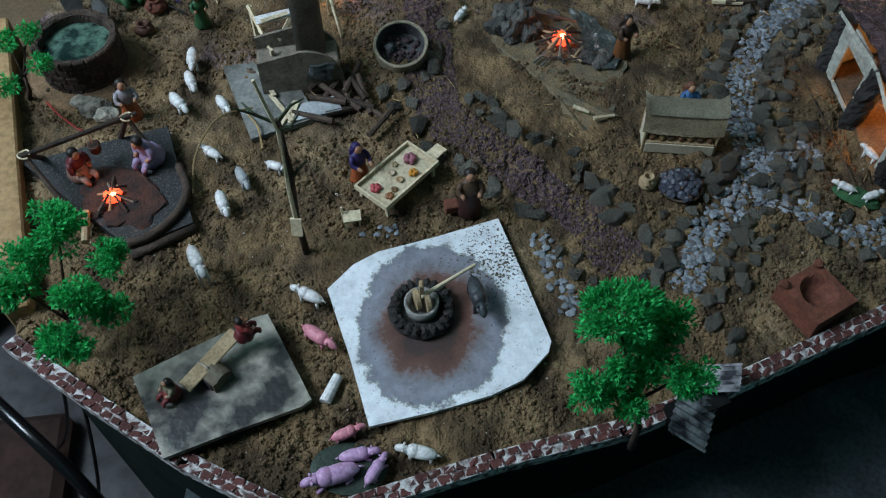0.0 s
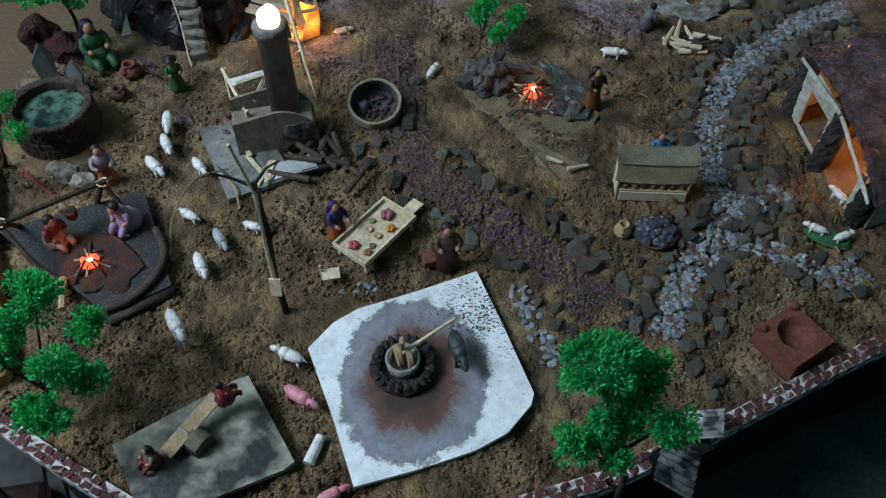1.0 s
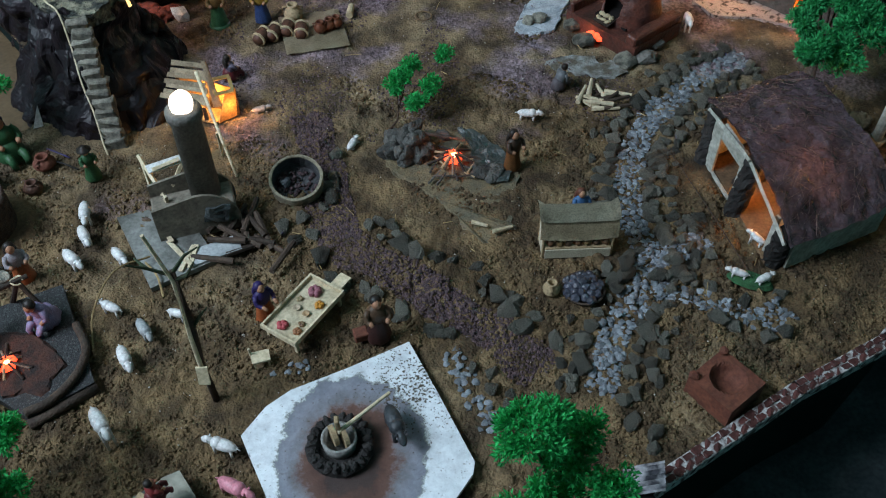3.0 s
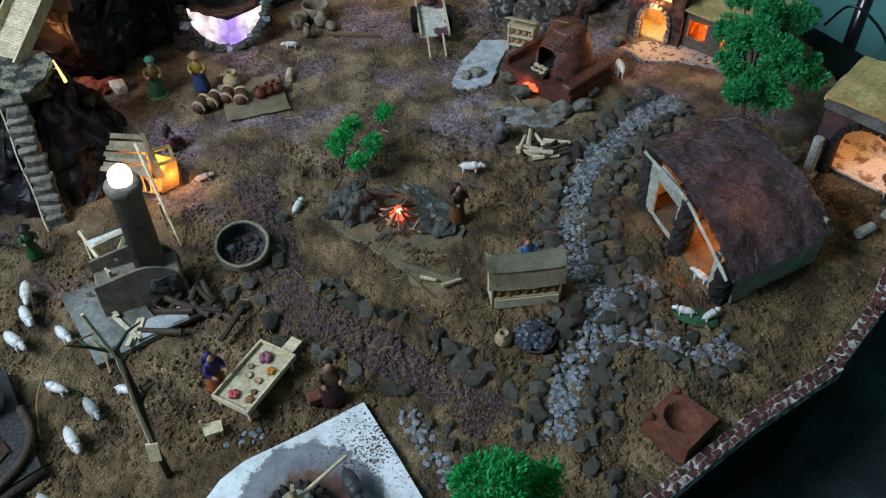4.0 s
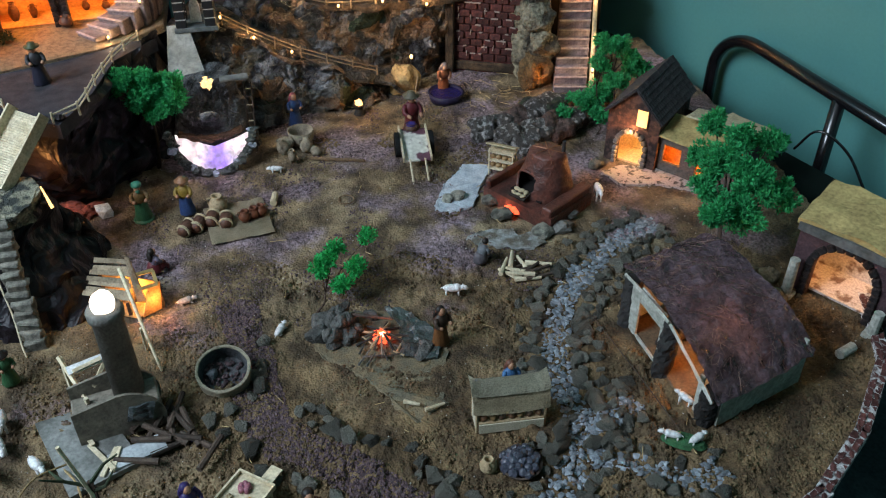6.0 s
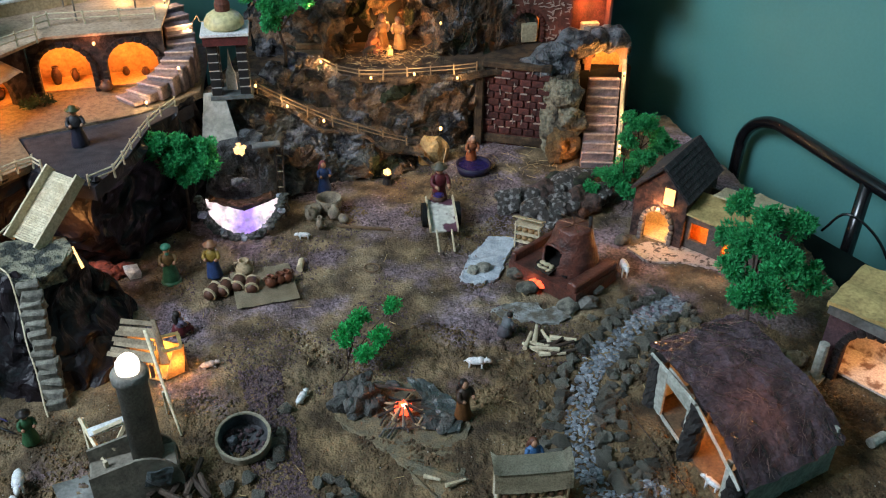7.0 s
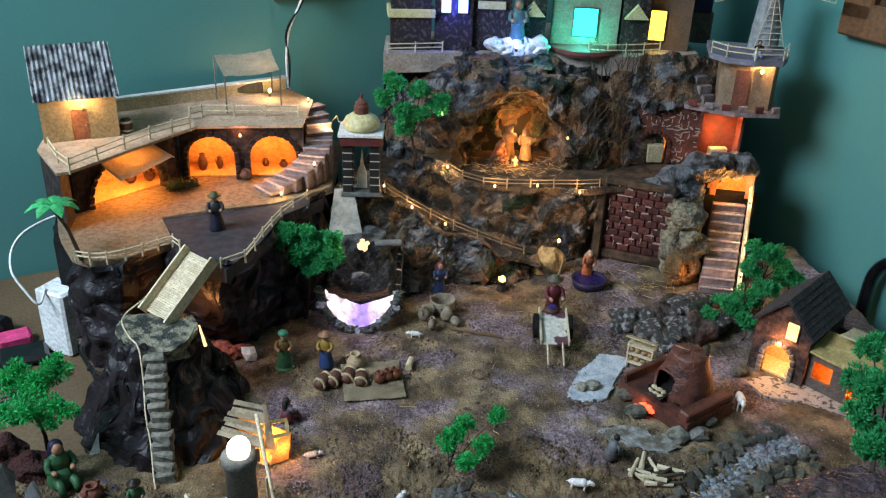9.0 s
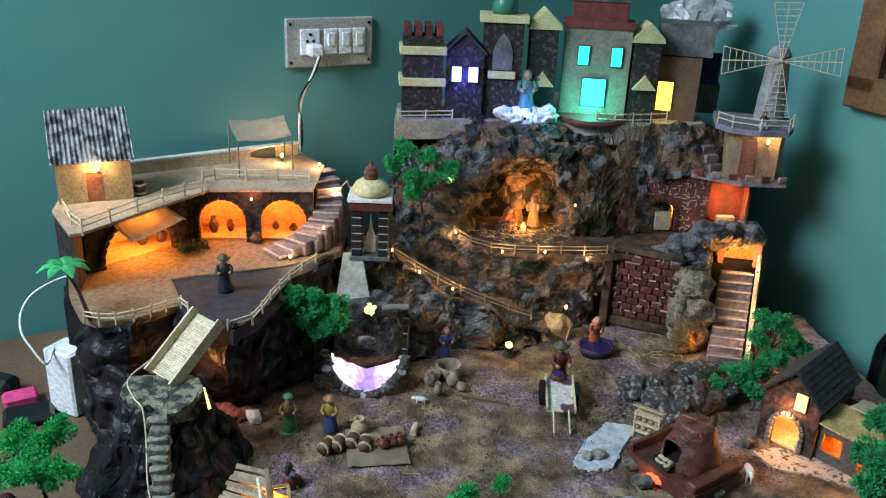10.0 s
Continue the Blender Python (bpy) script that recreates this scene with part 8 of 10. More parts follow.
part("ridge_board", plate((-0.247, 0.401, 0.056), (-0.205, 0.387, 0.057), (-0.204, 0.392, 0.060), (-0.246, 0.407, 0.059)), SLATW, sm)
part("leaning_plank", plate((-0.206, 0.374, 0.078), (-0.201, 0.372, 0.078), (-0.192, 0.360, 0.022), (-0.202, 0.361, 0.020)), SLATW, sm)
frame_bars = bm_new()
for at, s in (((0, 0, 0.009), (0.022, 0.003, 0.004)), ((0, 0, -0.009), (0.022, 0.003, 0.004)), ((-0.010, 0, 0), (0.004, 0.003, 0.016)), ((0.010, 0, 0), (0.004, 0.003, 0.016))):
    box(frame_bars, s, at)
part("lit_frame", frame_bars, OCHRE, sm, "golden lit square frame", at=pose(0.027, -0.001, 0.044, -50, 0, 15))
lamp("shed_light", "POINT", (-0.206, 0.370, 0.030), 0.12, (1, 0.45, 0.10), 0.004)
lamp("shed_spill", "POINT", (-0.178, 0.352, 0.022), 0.050, (1, 0.40, 0.10), 0.003)
bm = bm_new()
tube(bm, [(-0.212, 0.362, 0.072), (-0.198, 0.322, 0.045), (-0.186, 0.29, 0.020), (-0.174, 0.258, 0.0)], 0.0024, 7, r_end=0.0015)
solo("leaning_cane", bm, BALSA, "pale cane leaning over the shed", "cane", smooth=True)
bm = bm_new()
limb(bm, (-0.188, 0.277, 0.05), (-0.192, 0.297, 0.0), 0.0014)
solo("leaning_cane", bm, BALSA, "thin pale cane beside the shed", "cane")

# thatched hut
hut = thing("thatched_hut", "white card hut with a mauve-brown thatched gable roof and dark posts", "hut", pose(0.376, 0.142, 0, 0, 0, 12))
HUTW = mat("dirty_white_card", (0.44, 0.44, 0.39), (0.24, 0.25, 0.21), 0.85, scale=40, bump=0.3)
home = hut.matrix_basis.inverted()
EAVE_N = [home @ Vector(p) for p in ((0.355, 0.240, 0.071), (0.480, 0.284, 0.071))]
RIDGE = [home @ Vector(p) for p in ((0.364, 0.130, 0.086), (0.488, 0.180, 0.086))]
EAVE_S = [home @ Vector(p) for p in ((0.376, 0.036, 0.047), (0.516, 0.086, 0.047))]
THATCH.node_tree.nodes["Principled BSDF"].inputs["Coat Weight"].default_value = 0.85
THATCH.node_tree.nodes["Principled BSDF"].inputs["Coat Roughness"].default_value = 0.24
STRAWM = mat("mauve_straw", (0.215, 0.135, 0.115), (0.07, 0.042, 0.045), 0.4, rnd=0.5, bump=0)
for eave, seed in ((EAVE_N, 1), (EAVE_S, 2)):
    def on_roof(u, t):
        a, b = RIDGE[0].lerp(RIDGE[1], u), eave[0].lerp(eave[1], u)
        p = a.lerp(b, t) + Vector((0, 0, (0.0065 if seed == 1 else 0.0110) * math.sin(math.pi * t)))
        w = hut.matrix_basis @ p
        return p + Vector((0, 0, 0.0035 * noise.noise(w * 34) + 0.0020 * noise.noise(w * 120))) + noise.noise_vector(w * 75) * 0.0022 * (1 if t < 0.9 else 1.8)
    bm = bm_new()
    nx, ny = 46, 36
    g = [[bm.verts.new(on_roof(i / nx, j / ny)) for j in range(ny + 1)] for i in range(nx + 1)]
    for a, b in zip(g, g[1:]):
        for k in range(ny):
            bm.faces.new((a[k], b[k], b[k + 1], a[k + 1]))
    bmesh.ops.solidify(bm, geom=bm.faces[:], thickness=0.007 if seed == 2 else -0.007)
    slope = part("roof_slope", bm, THATCH, hut, smooth=False)
    bm = bm_new()
    for k in range(420):
        u, t, an, l = random.random(), random.random() * 0.97, random.uniform(0, 3.14), random.uniform(0.006, 0.020)
        p = on_roof(u, t) + Vector((0, 0, 0.0004))
        u2, t2 = min(1, max(0, u + math.cos(an) * l / 0.13)), min(1, max(0, t + math.sin(an) * l / 0.12))
        limb(bm, p, on_roof(u2, t2) + Vector((0, 0, 0.0005)), 0.00017, seg=3)
    part("straw", bm, STRAWM, slope, "loose straw ends")
for (x, y), h, tip in (((0.361, 0.222), 0.066, (0.364, 0.226)), ((0.367, 0.138), 0.076, (0.370, 0.134)), ((0.382, 0.064), 0.050, (0.380, 0.056))):
    a, b = home @ Vector((x, y, -0.003)), home @ Vector((*tip, h))
    bm = bm_new()
    tube(bm, [a.lerp(b, k / 18) for k in range(19)], 0.0112, 18, r_end=0.0098)
    for v in bm.verts:
        v.co += noise.noise_vector(v.co * 90) * 0.0025 + noise.noise_vector(v.co * 420) * 0.0024
    part("post", bm, SOOT, hut, "black rough post")


def hut_wall(a, b, h, name="wall", thick=0.003, z=0.0, label=""):
    a, b = home @ Vector((*a, 0)), home @ Vector((*b, 0))
    d = b - a
    bm = bm_new()
    box(bm, (d.length, thick, h), (0, 0, h / 2))
    part(name, bm, HUTW, hut, label, at=pose(*((a + b) / 2).xy, z, 0, 0, math.degrees(math.atan2(d.y, d.x))))


hut_wall((0.390, 0.052), (0.508, 0.092), 0.042)
hut_wall((0.366, 0.226), (0.474, 0.266), 0.056)
hut_wall((0.508, 0.094), (0.474, 0.266), 0.058)
for a, b in (((0.356, 0.232, 0.066), (0.362, 0.130, 0.080)), ((0.362, 0.128, 0.080), (0.374, 0.044, 0.046))):
    bm = bm_new()
    limb(bm, home @ Vector(a), home @ Vector(b), 0.0026, seg=4)
    bmesh.ops.subdivide_edges(bm, edges=bm.edges[:], cuts=5, use_grid_fill=True)
    for v in bm.verts:
        v.co += noise.noise_vector(v.co * 110) * 0.0018
    part("barge_board", bm, HUTW, hut, "white barge board")
for (x0, y0), (x1, y1), z0, z1 in (((0.360, 0.216), (0.3625, 0.198), 0.0, 0.068), ((0.3625, 0.198), (0.367, 0.150), 0.052, 0.074), ((0.3625, 0.198), (0.367, 0.150), 0.0, 0.004), ((0.367, 0.153), (0.3675, 0.147), 0.0, 0.075), ((0.376, 0.076), (0.378, 0.070), 0.0, 0.056)):
    a, b = home @ Vector((x0, y0, 0)), home @ Vector((x1, y1, 0))
    d = b - a
    bm = bm_new()
    box(bm, (d.length, 0.003, z1 - z0), (0, 0, (z0 + z1) / 2), bevel=0.0004)
    part("front_panel", bm, HUTW, hut, "white card panel of the opening", at=pose(*((a + b) / 2).xy, 0, 0, 0, math.degrees(math.atan2(d.y, d.x))))
bm = bm_new()
prism(bm, [tuple((home @ Vector((*p, 0))).xy) for p in ((0.372, 0.060), (0.500, 0.100), (0.470, 0.255), (0.366, 0.215))], 0.0, 0.004)
part("floor", bm, EARTH, hut)
lamp("hut_light", "POINT", (0.422, 0.128, 0.050), 0.20, (1, 0.36, 0.08), 0.005)
figurine("orange lit clay figurine inside the hut", (0.404, 0.098, 0.003), 0.042, 80, (0.42, 0.2, 0.08), (0.45, 0.22, 0.09), (0.3, 0.15, 0.08), stoop=20)
animal("dog", "white clay lamb at the hut entrance", (0.372, 0.086, 0), 0.020, 120, WHITE, 0.4)
animal("cow", "dark clay cow lying inside the hut", (0.405, 0.180, 0.003), 0.045, 200, DARKWOOD, lying=True)
bm = bm_new()
tube(bm, [(0, 0.1, 0.003), (0, 0, 0.005), (0, -0.1, 0.003)], 0.0006, 5)
solo("long_stick", bm, DARKWOOD, "long thin stick along the hut front", "stick", at=pose(0.338, 0.145, 0, 0, 0, 8))
bm = bm_new()
lathe(bm, [(0.024, -0.001), (0.020, 0.004), (0, 0.005)], seg=20, sc=(1, 0.45))
solo("grass_pad", bm, mat("green_flock", (0.05, 0.15, 0.06), (0.03, 0.09, 0.04), 0.95, scale=120, bump=0.8), "green flock pad under the geese", "grass", at=pose(0.350, 0.040, 0, 0, 0, -30))

# ruined arch house with an ochre slab roof
ruin = thing("arch_house", "small dark arched house with an ochre roof lit inside", "house", pose(0.618, 0.196, 0, 0, 0, -58))
bm = bm_new()
upright(bm, arch_outline(0.125, 0.095, 0.036, 0.045), -0.004, 0.004)
part("front_wall", bm, mat("mauve_dark_stone", (0.085, 0.045, 0.05), (0.045, 0.026, 0.03), 0.9, scale=60, bump=0.8), ruin)
voussoirs(ruin, 0, 0.036, 0.045, -0.006, 0.009, DARKSTONE, 11)
bm = bm_new()
box(bm, (0.12, 0.003, 0.095), (0, 0.065, 0.0475))
box(bm, (0.003, 0.062, 0.095), (-0.058, 0.035, 0.0475))
box(bm, (0.003, 0.062, 0.095), (0.058, 0.035, 0.0475))
box(bm, (0.112, 0.058, 0.003), (0, 0.035, 0.004))
part("room_lining", bm, mat("pale_plaster_room", (0.58, 0.50, 0.44), (0.20, 0.12, 0.08), 0.9, scale=60, lo=0.52, hi=0.64), ruin)
bm = bm_new()
box(bm, (0.135, 0.088, 0.008), (0, 0.034, 0.108), (8, 0, 0))
bmesh.ops.subdivide_edges(bm, edges=bm.edges[:], cuts=8, use_grid_fill=True)
for v in bm.verts:
    v.co += noise.noise_vector(v.co * 45) * 0.0045
part("roof", bm, OCHRE, ruin, "crumpled ochre roof slab")
bm = bm_new()
box(bm, (0.128, 0.010, 0.012), (0, -0.006, 0.094))
part("lintel", bm, SLATE, ruin, "grey lintel")
for x, y, h in ((-0.052, -0.022, 0.055), (0.055, -0.020, 0.035)):
    bm = bm_new()
    cyl(bm, 0.0065, 0.006, h, (x, y, 0), seg=10)
    box(bm, (0.018, 0.018, 0.005), (x, y, 0.0025))
    part("column", bm, HUTW, ruin, "pale fluted column")
lamp("arch_house_light", "POINT", ruin.matrix_basis @ Vector((0.004, 0.040, 0.070)), 0.12, (1, 0.52, 0.20), 0.006)
bm = bm_new()
limb(bm, (-0.012, 0, 0.006), (0.012, 0, 0.006), 0.006, seg=10)
solo("column_drum", bm, HUTW, "pale fluted column drum lying on the ground", "column", at=pose(0.583, 0.118, 0, 0, 0, 20))
for i, (x, y, z) in enumerate(((0.53, 0.245, 0.06), (0.55, 0.225, 0.05), (0.565, 0.262, 0.05), (0.54, 0.27, 0.055))):
    boulder("bank_rock", "pale ochre rock behind the hut", (x, y, 0.006), 0.013, (1.3, 1, 0.7), 60 + i, mat("pale_ochre_rock", (0.34, 0.27, 0.17), (0.12, 0.09, 0.06), 0.85, scale=70, bump=0.9))
for i, (x, y) in enumerate(((0.655, 0.14), (0.668, 0.155))):
    tree((x, y, 0), [(x + 0.01, y - 0.01, 0.05, 0.018), (x - 0.005, y - 0.02, 0.035, 0.014)], "deep green bush by the arched house", 40 + i, LEAFDARK, trunk=0.0015)

# kiln
KILN = mat("brown_burnt_clay", (0.145, 0.046, 0.030), (0.034, 0.013, 0.011), 0.5, scale=45, bump=0.8, spec=0.5)
kiln = thing("clay_kiln", "brown clay kiln on a square base with glowing fire hole", "kiln", pose(0.336, 0.490, -0.001, 0, 0, -56) @ Matrix.Diagonal((1.0, 0.95, 0.90, 1)))
bm = bm_new()
prism(bm, [(-0.062, -0.050), (0.058, -0.050), (0.058, 0.048), (-0.062, 0.048)], 0, 0.024)
part("base", bm, KILN, kiln)
for s, thick in ((-1, 0.008), (1, 0.016)):
    bm = bm_new()
    box(bm, (thick, 0.097, 0.016), ((0.058 - thick / 2) * s - 0.002, -0.001, 0.030), (0, s * 5, 0), bevel=0.002)
    part("side_wing", bm, KILN, kiln)
bm = bm_new()
prof = []
for (r0, z0), (r1, z1) in zip([(0.041, 0.022), (0.038, 0.045), (0.032, 0.068), (0.027, 0.086)], [(0.038, 0.045), (0.032, 0.068), (0.027, 0.086), (0.0255, 0.092)]):
    prof += [(r0 + (r1 - r0) * k / 6, z0 + (z1 - z0) * k / 6) for k in range(6)]
prof += [(0.0255, 0.092), (0.022, 0.0945), (0.012, 0.0950), (0.0, 0.0945)]
lathe(bm, prof, (0.004, 0.008, 0), seg=64)
mouth = [f for f in bm.faces if f.calc_center_median().y < 0 and ((f.calc_center_median().x + 0.006) / 0.0185) ** 2 + ((f.calc_center_median().z - 0.047) / 0.0200) ** 2 < 1]
bmesh.ops.delete(bm, geom=mouth, context="FACES")
for v in bm.verts:
    v.co += noise.noise_vector(v.co * 70) * 0.0016
part("dome", bm, KILN, kiln, smooth=True)
for k in range(6):
    bm = bm_new()
    th = k * 1.05 + 0.3
    tube(bm, [(0.004 + r * math.cos(th), 0.008 + r * math.sin(th), 0.0955) for r in (0.002, 0.012, 0.021)] + [(0.004 + 0.0275 * math.cos(th), 0.008 + 0.0275 * math.sin(th), 0.088)], 0.0006, 5)
    part("wire", bm, mat("copper_wire", (0.30, 0.13, 0.07), (0.20, 0.09, 0.05), 0.45, metal=0.5, bump=0), kiln, "thin copper wire over the top")
bm = bm_new()
tube(bm, [(-0.006 + 0.0180 * math.cos(t), -0.0335 + 0.009 * (0.0195 * math.sin(t) / 0.0195 * 0.5 + 0.5) + 0.010 * math.cos(t) ** 2, 0.047 + 0.0195 * math.sin(t)) for t in np.linspace(0, math.tau, 30)], 0.0022, 7)
part("mouth_collar", bm, KILN, kiln, "raised clay collar", smooth=True)
bm = bm_new()
box(bm, (0.060, 0.003, 0.060), (0.002, 0.006, 0.052))
box(bm, (0.054, 0.036, 0.003), (-0.002, -0.012, 0.0265))
part("oven_mouth", bm, mat("soot_black", (0.012, 0.010, 0.009), rough=1.0, bump=0), kiln, "black oven mouth")
for k in range(6):
    bm = bm_new()
    ball(bm, 1, (0, 0, 0), (0.0052, 0.0036, 0.0024), sub=2)
    part("loaf", bm, CREAM, kiln, "small pale loaf", at=pose(-0.014 + 0.008 * (k % 3), -0.034 - 0.007 * (k // 3), 0.0365 - 0.003 * (k // 3), 20, 0, k * 50))
bm = bm_new()
box(bm, (0.026, 0.018, 0.002), (-0.006, -0.038, 0.032), (18, 0, 0))
part("shelf", bm, DARKWOOD, kiln)
bm = bm_new()
for k in range(5):
    stone(bm, 0.0048, (-0.016 + 0.004 * k, -0.0515, 0.008 + 0.004 * (k % 2)), (1, 0.7, 1), k, 1, 0.4)
part("fire", bm, EMBER, kiln, "glowing red fire")
lamp("kiln_light", "POINT", kiln.matrix_basis @ Vector((-0.020, -0.060, 0.012)), 0.012, FLAME, 0.004)
bm = bm_new()
cyl(bm, 0.0028, 0.0026, 0.026, (0.022, 0.020, 0.086), seg=10)
part("flue", bm, SOOT, kiln)
for i, (x, y) in enumerate(((0.275, 0.465), (0.318, 0.415), (0.347, 0.42), (0.365, 0.448), (0.385, 0.468))):
    bm = bm_new()
    stone(bm, 0.013, (0, 0, 0.004), (1.2, 1, 0.7), 80 + i, 2, 0.5)
    solo("kiln_rock", bm, DARKROCK if i in (0, 1) else mat("grey_crumb_rock", (0.2, 0.19, 0.17), (0.1, 0.1, 0.09), 0.9, scale=60, bump=0.7), "grey rock at the foot of the kiln", "rock", at=pose(x, y, 0), group="rocks of the kiln")
bm = bm_new()
prism(bm, [(-0.050, -0.043), (-0.02, -0.050), (0.006, -0.046), (0.030, 0.0), (0.060, 0.048), (0.020, 0.066), (0.002, 0.040), (-0.02, 0.02), (-0.034, -0.012)], -0.004, 0.0022)
bmesh.ops.subdivide_edges(bm, edges=bm.edges[:], cuts=7, use_grid_fill=True)
for v in bm.verts:
    v.co += Vector((1, 1, 0.25)) * noise.noise(v.co * 70) * 0.006 + noise.noise_vector(v.co * 190) * 0.0035
solo("ash_patch", bm, mat("white_blue_ash", (0.52, 0.56, 0.60), (0.30, 0.34, 0.38), 0.95, scale=70, fine=7, bump=0.8), "patch of bluish white ash by the kiln", "ash", at=pose(0.236, 0.545, 0))
bm = bm_new()
prism(bm, [(-0.052, 0.012), (-0.020, 0.026), (0.030, 0.006), (0.052, -0.020), (0.020, -0.030), (-0.030, -0.012)], -0.004, 0.0016)
bmesh.ops.subdivide_edges(bm, edges=bm.edges[:], cuts=7, use_grid_fill=True)
for v in bm.verts:
    v.co += Vector((1, 1, 0.22)) * noise.noise(v.co * 60) * 0.008 + noise.noise_vector(v.co * 190) * 0.0032
solo("ash_patch", bm, mat("grey_blue_ash", (0.30, 0.31, 0.30), (0.12, 0.105, 0.08), 0.95, scale=60, fine=7, bump=0.9, lo=0.40, hi=0.60), "thin patch of grey ash before the kiln", "ash", at=pose(0.268, 0.415, 0))
for x, y, r in ((0.212, 0.520, 0.009), (0.226, 0.524, 0.010), (0.268, 0.500, 0.011)):
    bm = bm_new()
    stone(bm, r, (0, 0, r * 0.4), (1.2, 1, 0.75), int(x * 999), 2, 0.4)
    solo("ash_stone", bm, DARKROCK, "dark stone on the white ash", "stone", at=pose(x, y, 0.001), group="stones on the ash")
shelf = thing("bread_shelf", "pale wooden shelf stacked with loaves", "shelf", pose(0.305, 0.572, 0, 0, 0, -35))
for x in (-0.018, 0.018):
    for y in (-0.008, 0.008):
        bm = bm_new()
        box(bm, (0.0018, 0.0018, 0.046), (x, y, 0.022))
        part("post", bm, BALSA, shelf)
for z in (0.012, 0.026, 0.040):
    bm = bm_new()
    box(bm, (0.040, 0.019, 0.0016), (0, 0, z))
    part("board", bm, BALSA, shelf)
bm = bm_new()
box(bm, (0.046, 0.020, 0.0016), (0, -0.002, 0.050), (-24, 0, 0))
part("lid", bm, CREAM, shelf)
for k in range(8):
    p = shelf.matrix_basis @ Vector((-0.014 + 0.0095 * (k % 4), -0.003, (0.0165, 0.0305)[k // 4]))
    bm = bm_new()
    ball(bm, 1, (0, 0, 0), (0.0048, 0.0036, 0.0036), sub=2)
    solo("loaf", bm, tint((0.42, 0.27, 0.13)), "small tan loaf on the shelf", "bread", smooth=True, at=pose(*p), group="loaves")
for i, (x, y, a) in enumerate(((0.255, 0.345, 20), (0.272, 0.352, 100), (0.262, 0.338, 150), (0.280, 0.340, 10), (0.268, 0.330, 5), (0.258, 0.358, 70), (0.285, 0.330, 12), (0.250, 0.336, 130), (0.270, 0.322, -8), (0.284, 0.322, 4), (0.246, 0.350, 60), (0.290, 0.344, -20), (0.276, 0.334, 35), (0.262, 0.326, 165))):
    bm = bm_new()
    limb(bm, (-0.017, 0, 0.003), (0.017, 0, 0.004), 0.0026 + 0.0006 * (i % 3), 0.002, 7)
    solo("pale_stick", bm, BALSA if i % 3 else DARKWOOD, "pale dry stick in a small heap", "stick", at=pose(x, y, 0.0012 * (i % 7), 0, 0, a), group="heap of sticks")

# the house with a tiled roof, and its annex
house = thing("tiled_house", "brown brick house with dark tiled roof and lit arch", "house", pose(0.501, 0.560, -0.002, 0, 0, -46) @ Matrix.Diagonal((0.92, 1, 1.06, 1)))
HB = mat("brown_red_card_brick", (0.10, 0.052, 0.040), (0.030, 0.017, 0.015), 0.8, scale=130, bump=0.9, lo=0.42, hi=0.58)
bm = bm_new()
upright(bm, arch_outline(0.088, 0.078, 0.022, 0.030)[:-2] + [(0.044, 0.078), (0.0, 0.118), (-0.044, 0.078)], -0.003, 0.003)
part("front_wall", bm, HB, house)
voussoirs(house, 0, 0.022, 0.030, -0.005, 0.007, mat("grey_arch_stone", (0.20, 0.17, 0.15), (0.12, 0.1, 0.09), 0.85, rnd=0.3), 9)
bm = bm_new()
box(bm, (0.018, 0.002, 0.026), (0.014, -0.004, 0.079))
w = part("window", bm, mat("warm_window", (0.9, 0.6, 0.2), glow=1.7, glowc=(1, 0.56, 0.18), bump=0), house, "warm lit window")
bm = bm_new()
for s in (-1, 1):
    box(bm, (0.0016, 0.003, 0.028), (0.014 + s * 0.0095, -0.0042, 0.079))
    box(bm, (0.020, 0.003, 0.0016), (0.014, -0.0042, 0.079 + s * 0.0135))
part("window_frame", bm, HB, w)
for at, s in (((-0.0425, 0.062, 0.039), (0.003, 0.118, 0.078)), ((0.0425, 0.062, 0.039), (0.003, 0.118, 0.078)), ((0, 0.122, 0.045), (0.082, 0.003, 0.09))):
    bm = bm_new()
    box(bm, s, at)
    part("wall", bm, HB, house)
bm = bm_new()
box(bm, (0.08, 0.003, 0.075), (0, 0.045, 0.037))
box(bm, (0.08, 0.042, 0.003), (0, 0.023, 0.003))
part("room_lining", bm, mat("warm_plaster", (0.66, 0.48, 0.26), (0.55, 0.36, 0.17), 0.9, scale=50), house)
for s in (-1, 1):
    sl = new("roof_slope", mesh_of("roof_slope", (lambda b: (box(b, (0.066, 0.138, 0.002)), b)[1])(bm_new()), TILE))
    sl.parent = house
    sl.matrix_basis = pose(s * 0.0235, 0.058, 0.0995, 0, s * 42, 0)
    tm = bm_new()
    box(tm, (0.0100, 0.0062, 0.0018), bevel=0.0005)
    tme = mesh_of("roof_tile", tm, TILE)
    for r in range(7):
        for c in range(20):
            o = new("roof_tile", tme)
            o.parent = sl
            o.matrix_basis = pose(-0.029 + r * 0.0096, -0.065 + c * 0.0068 + (r % 2) * 0.001, 0.0018, random.uniform(-3, 3), s * -6, 0)
lamp("house_light", "POINT", house.matrix_basis @ Vector((0, 0.012, 0.045)), 0.17, (1, 0.50, 0.17), 0.004)
lamp("house_door_light", "POINT", house.matrix_basis @ Vector((0, -0.014, 0.060)), 0.10, (1, 0.42, 0.16), 0.003)
annex = thing("annex", "grey plastered annex with orange lit window and door", "house", pose(0.563, 0.500, -0.002, 0, 0, -52))
AX = mat("grey_brown_plaster", (0.12, 0.095, 0.08), (0.08, 0.065, 0.055), 0.9, scale=50, bump=0.5)
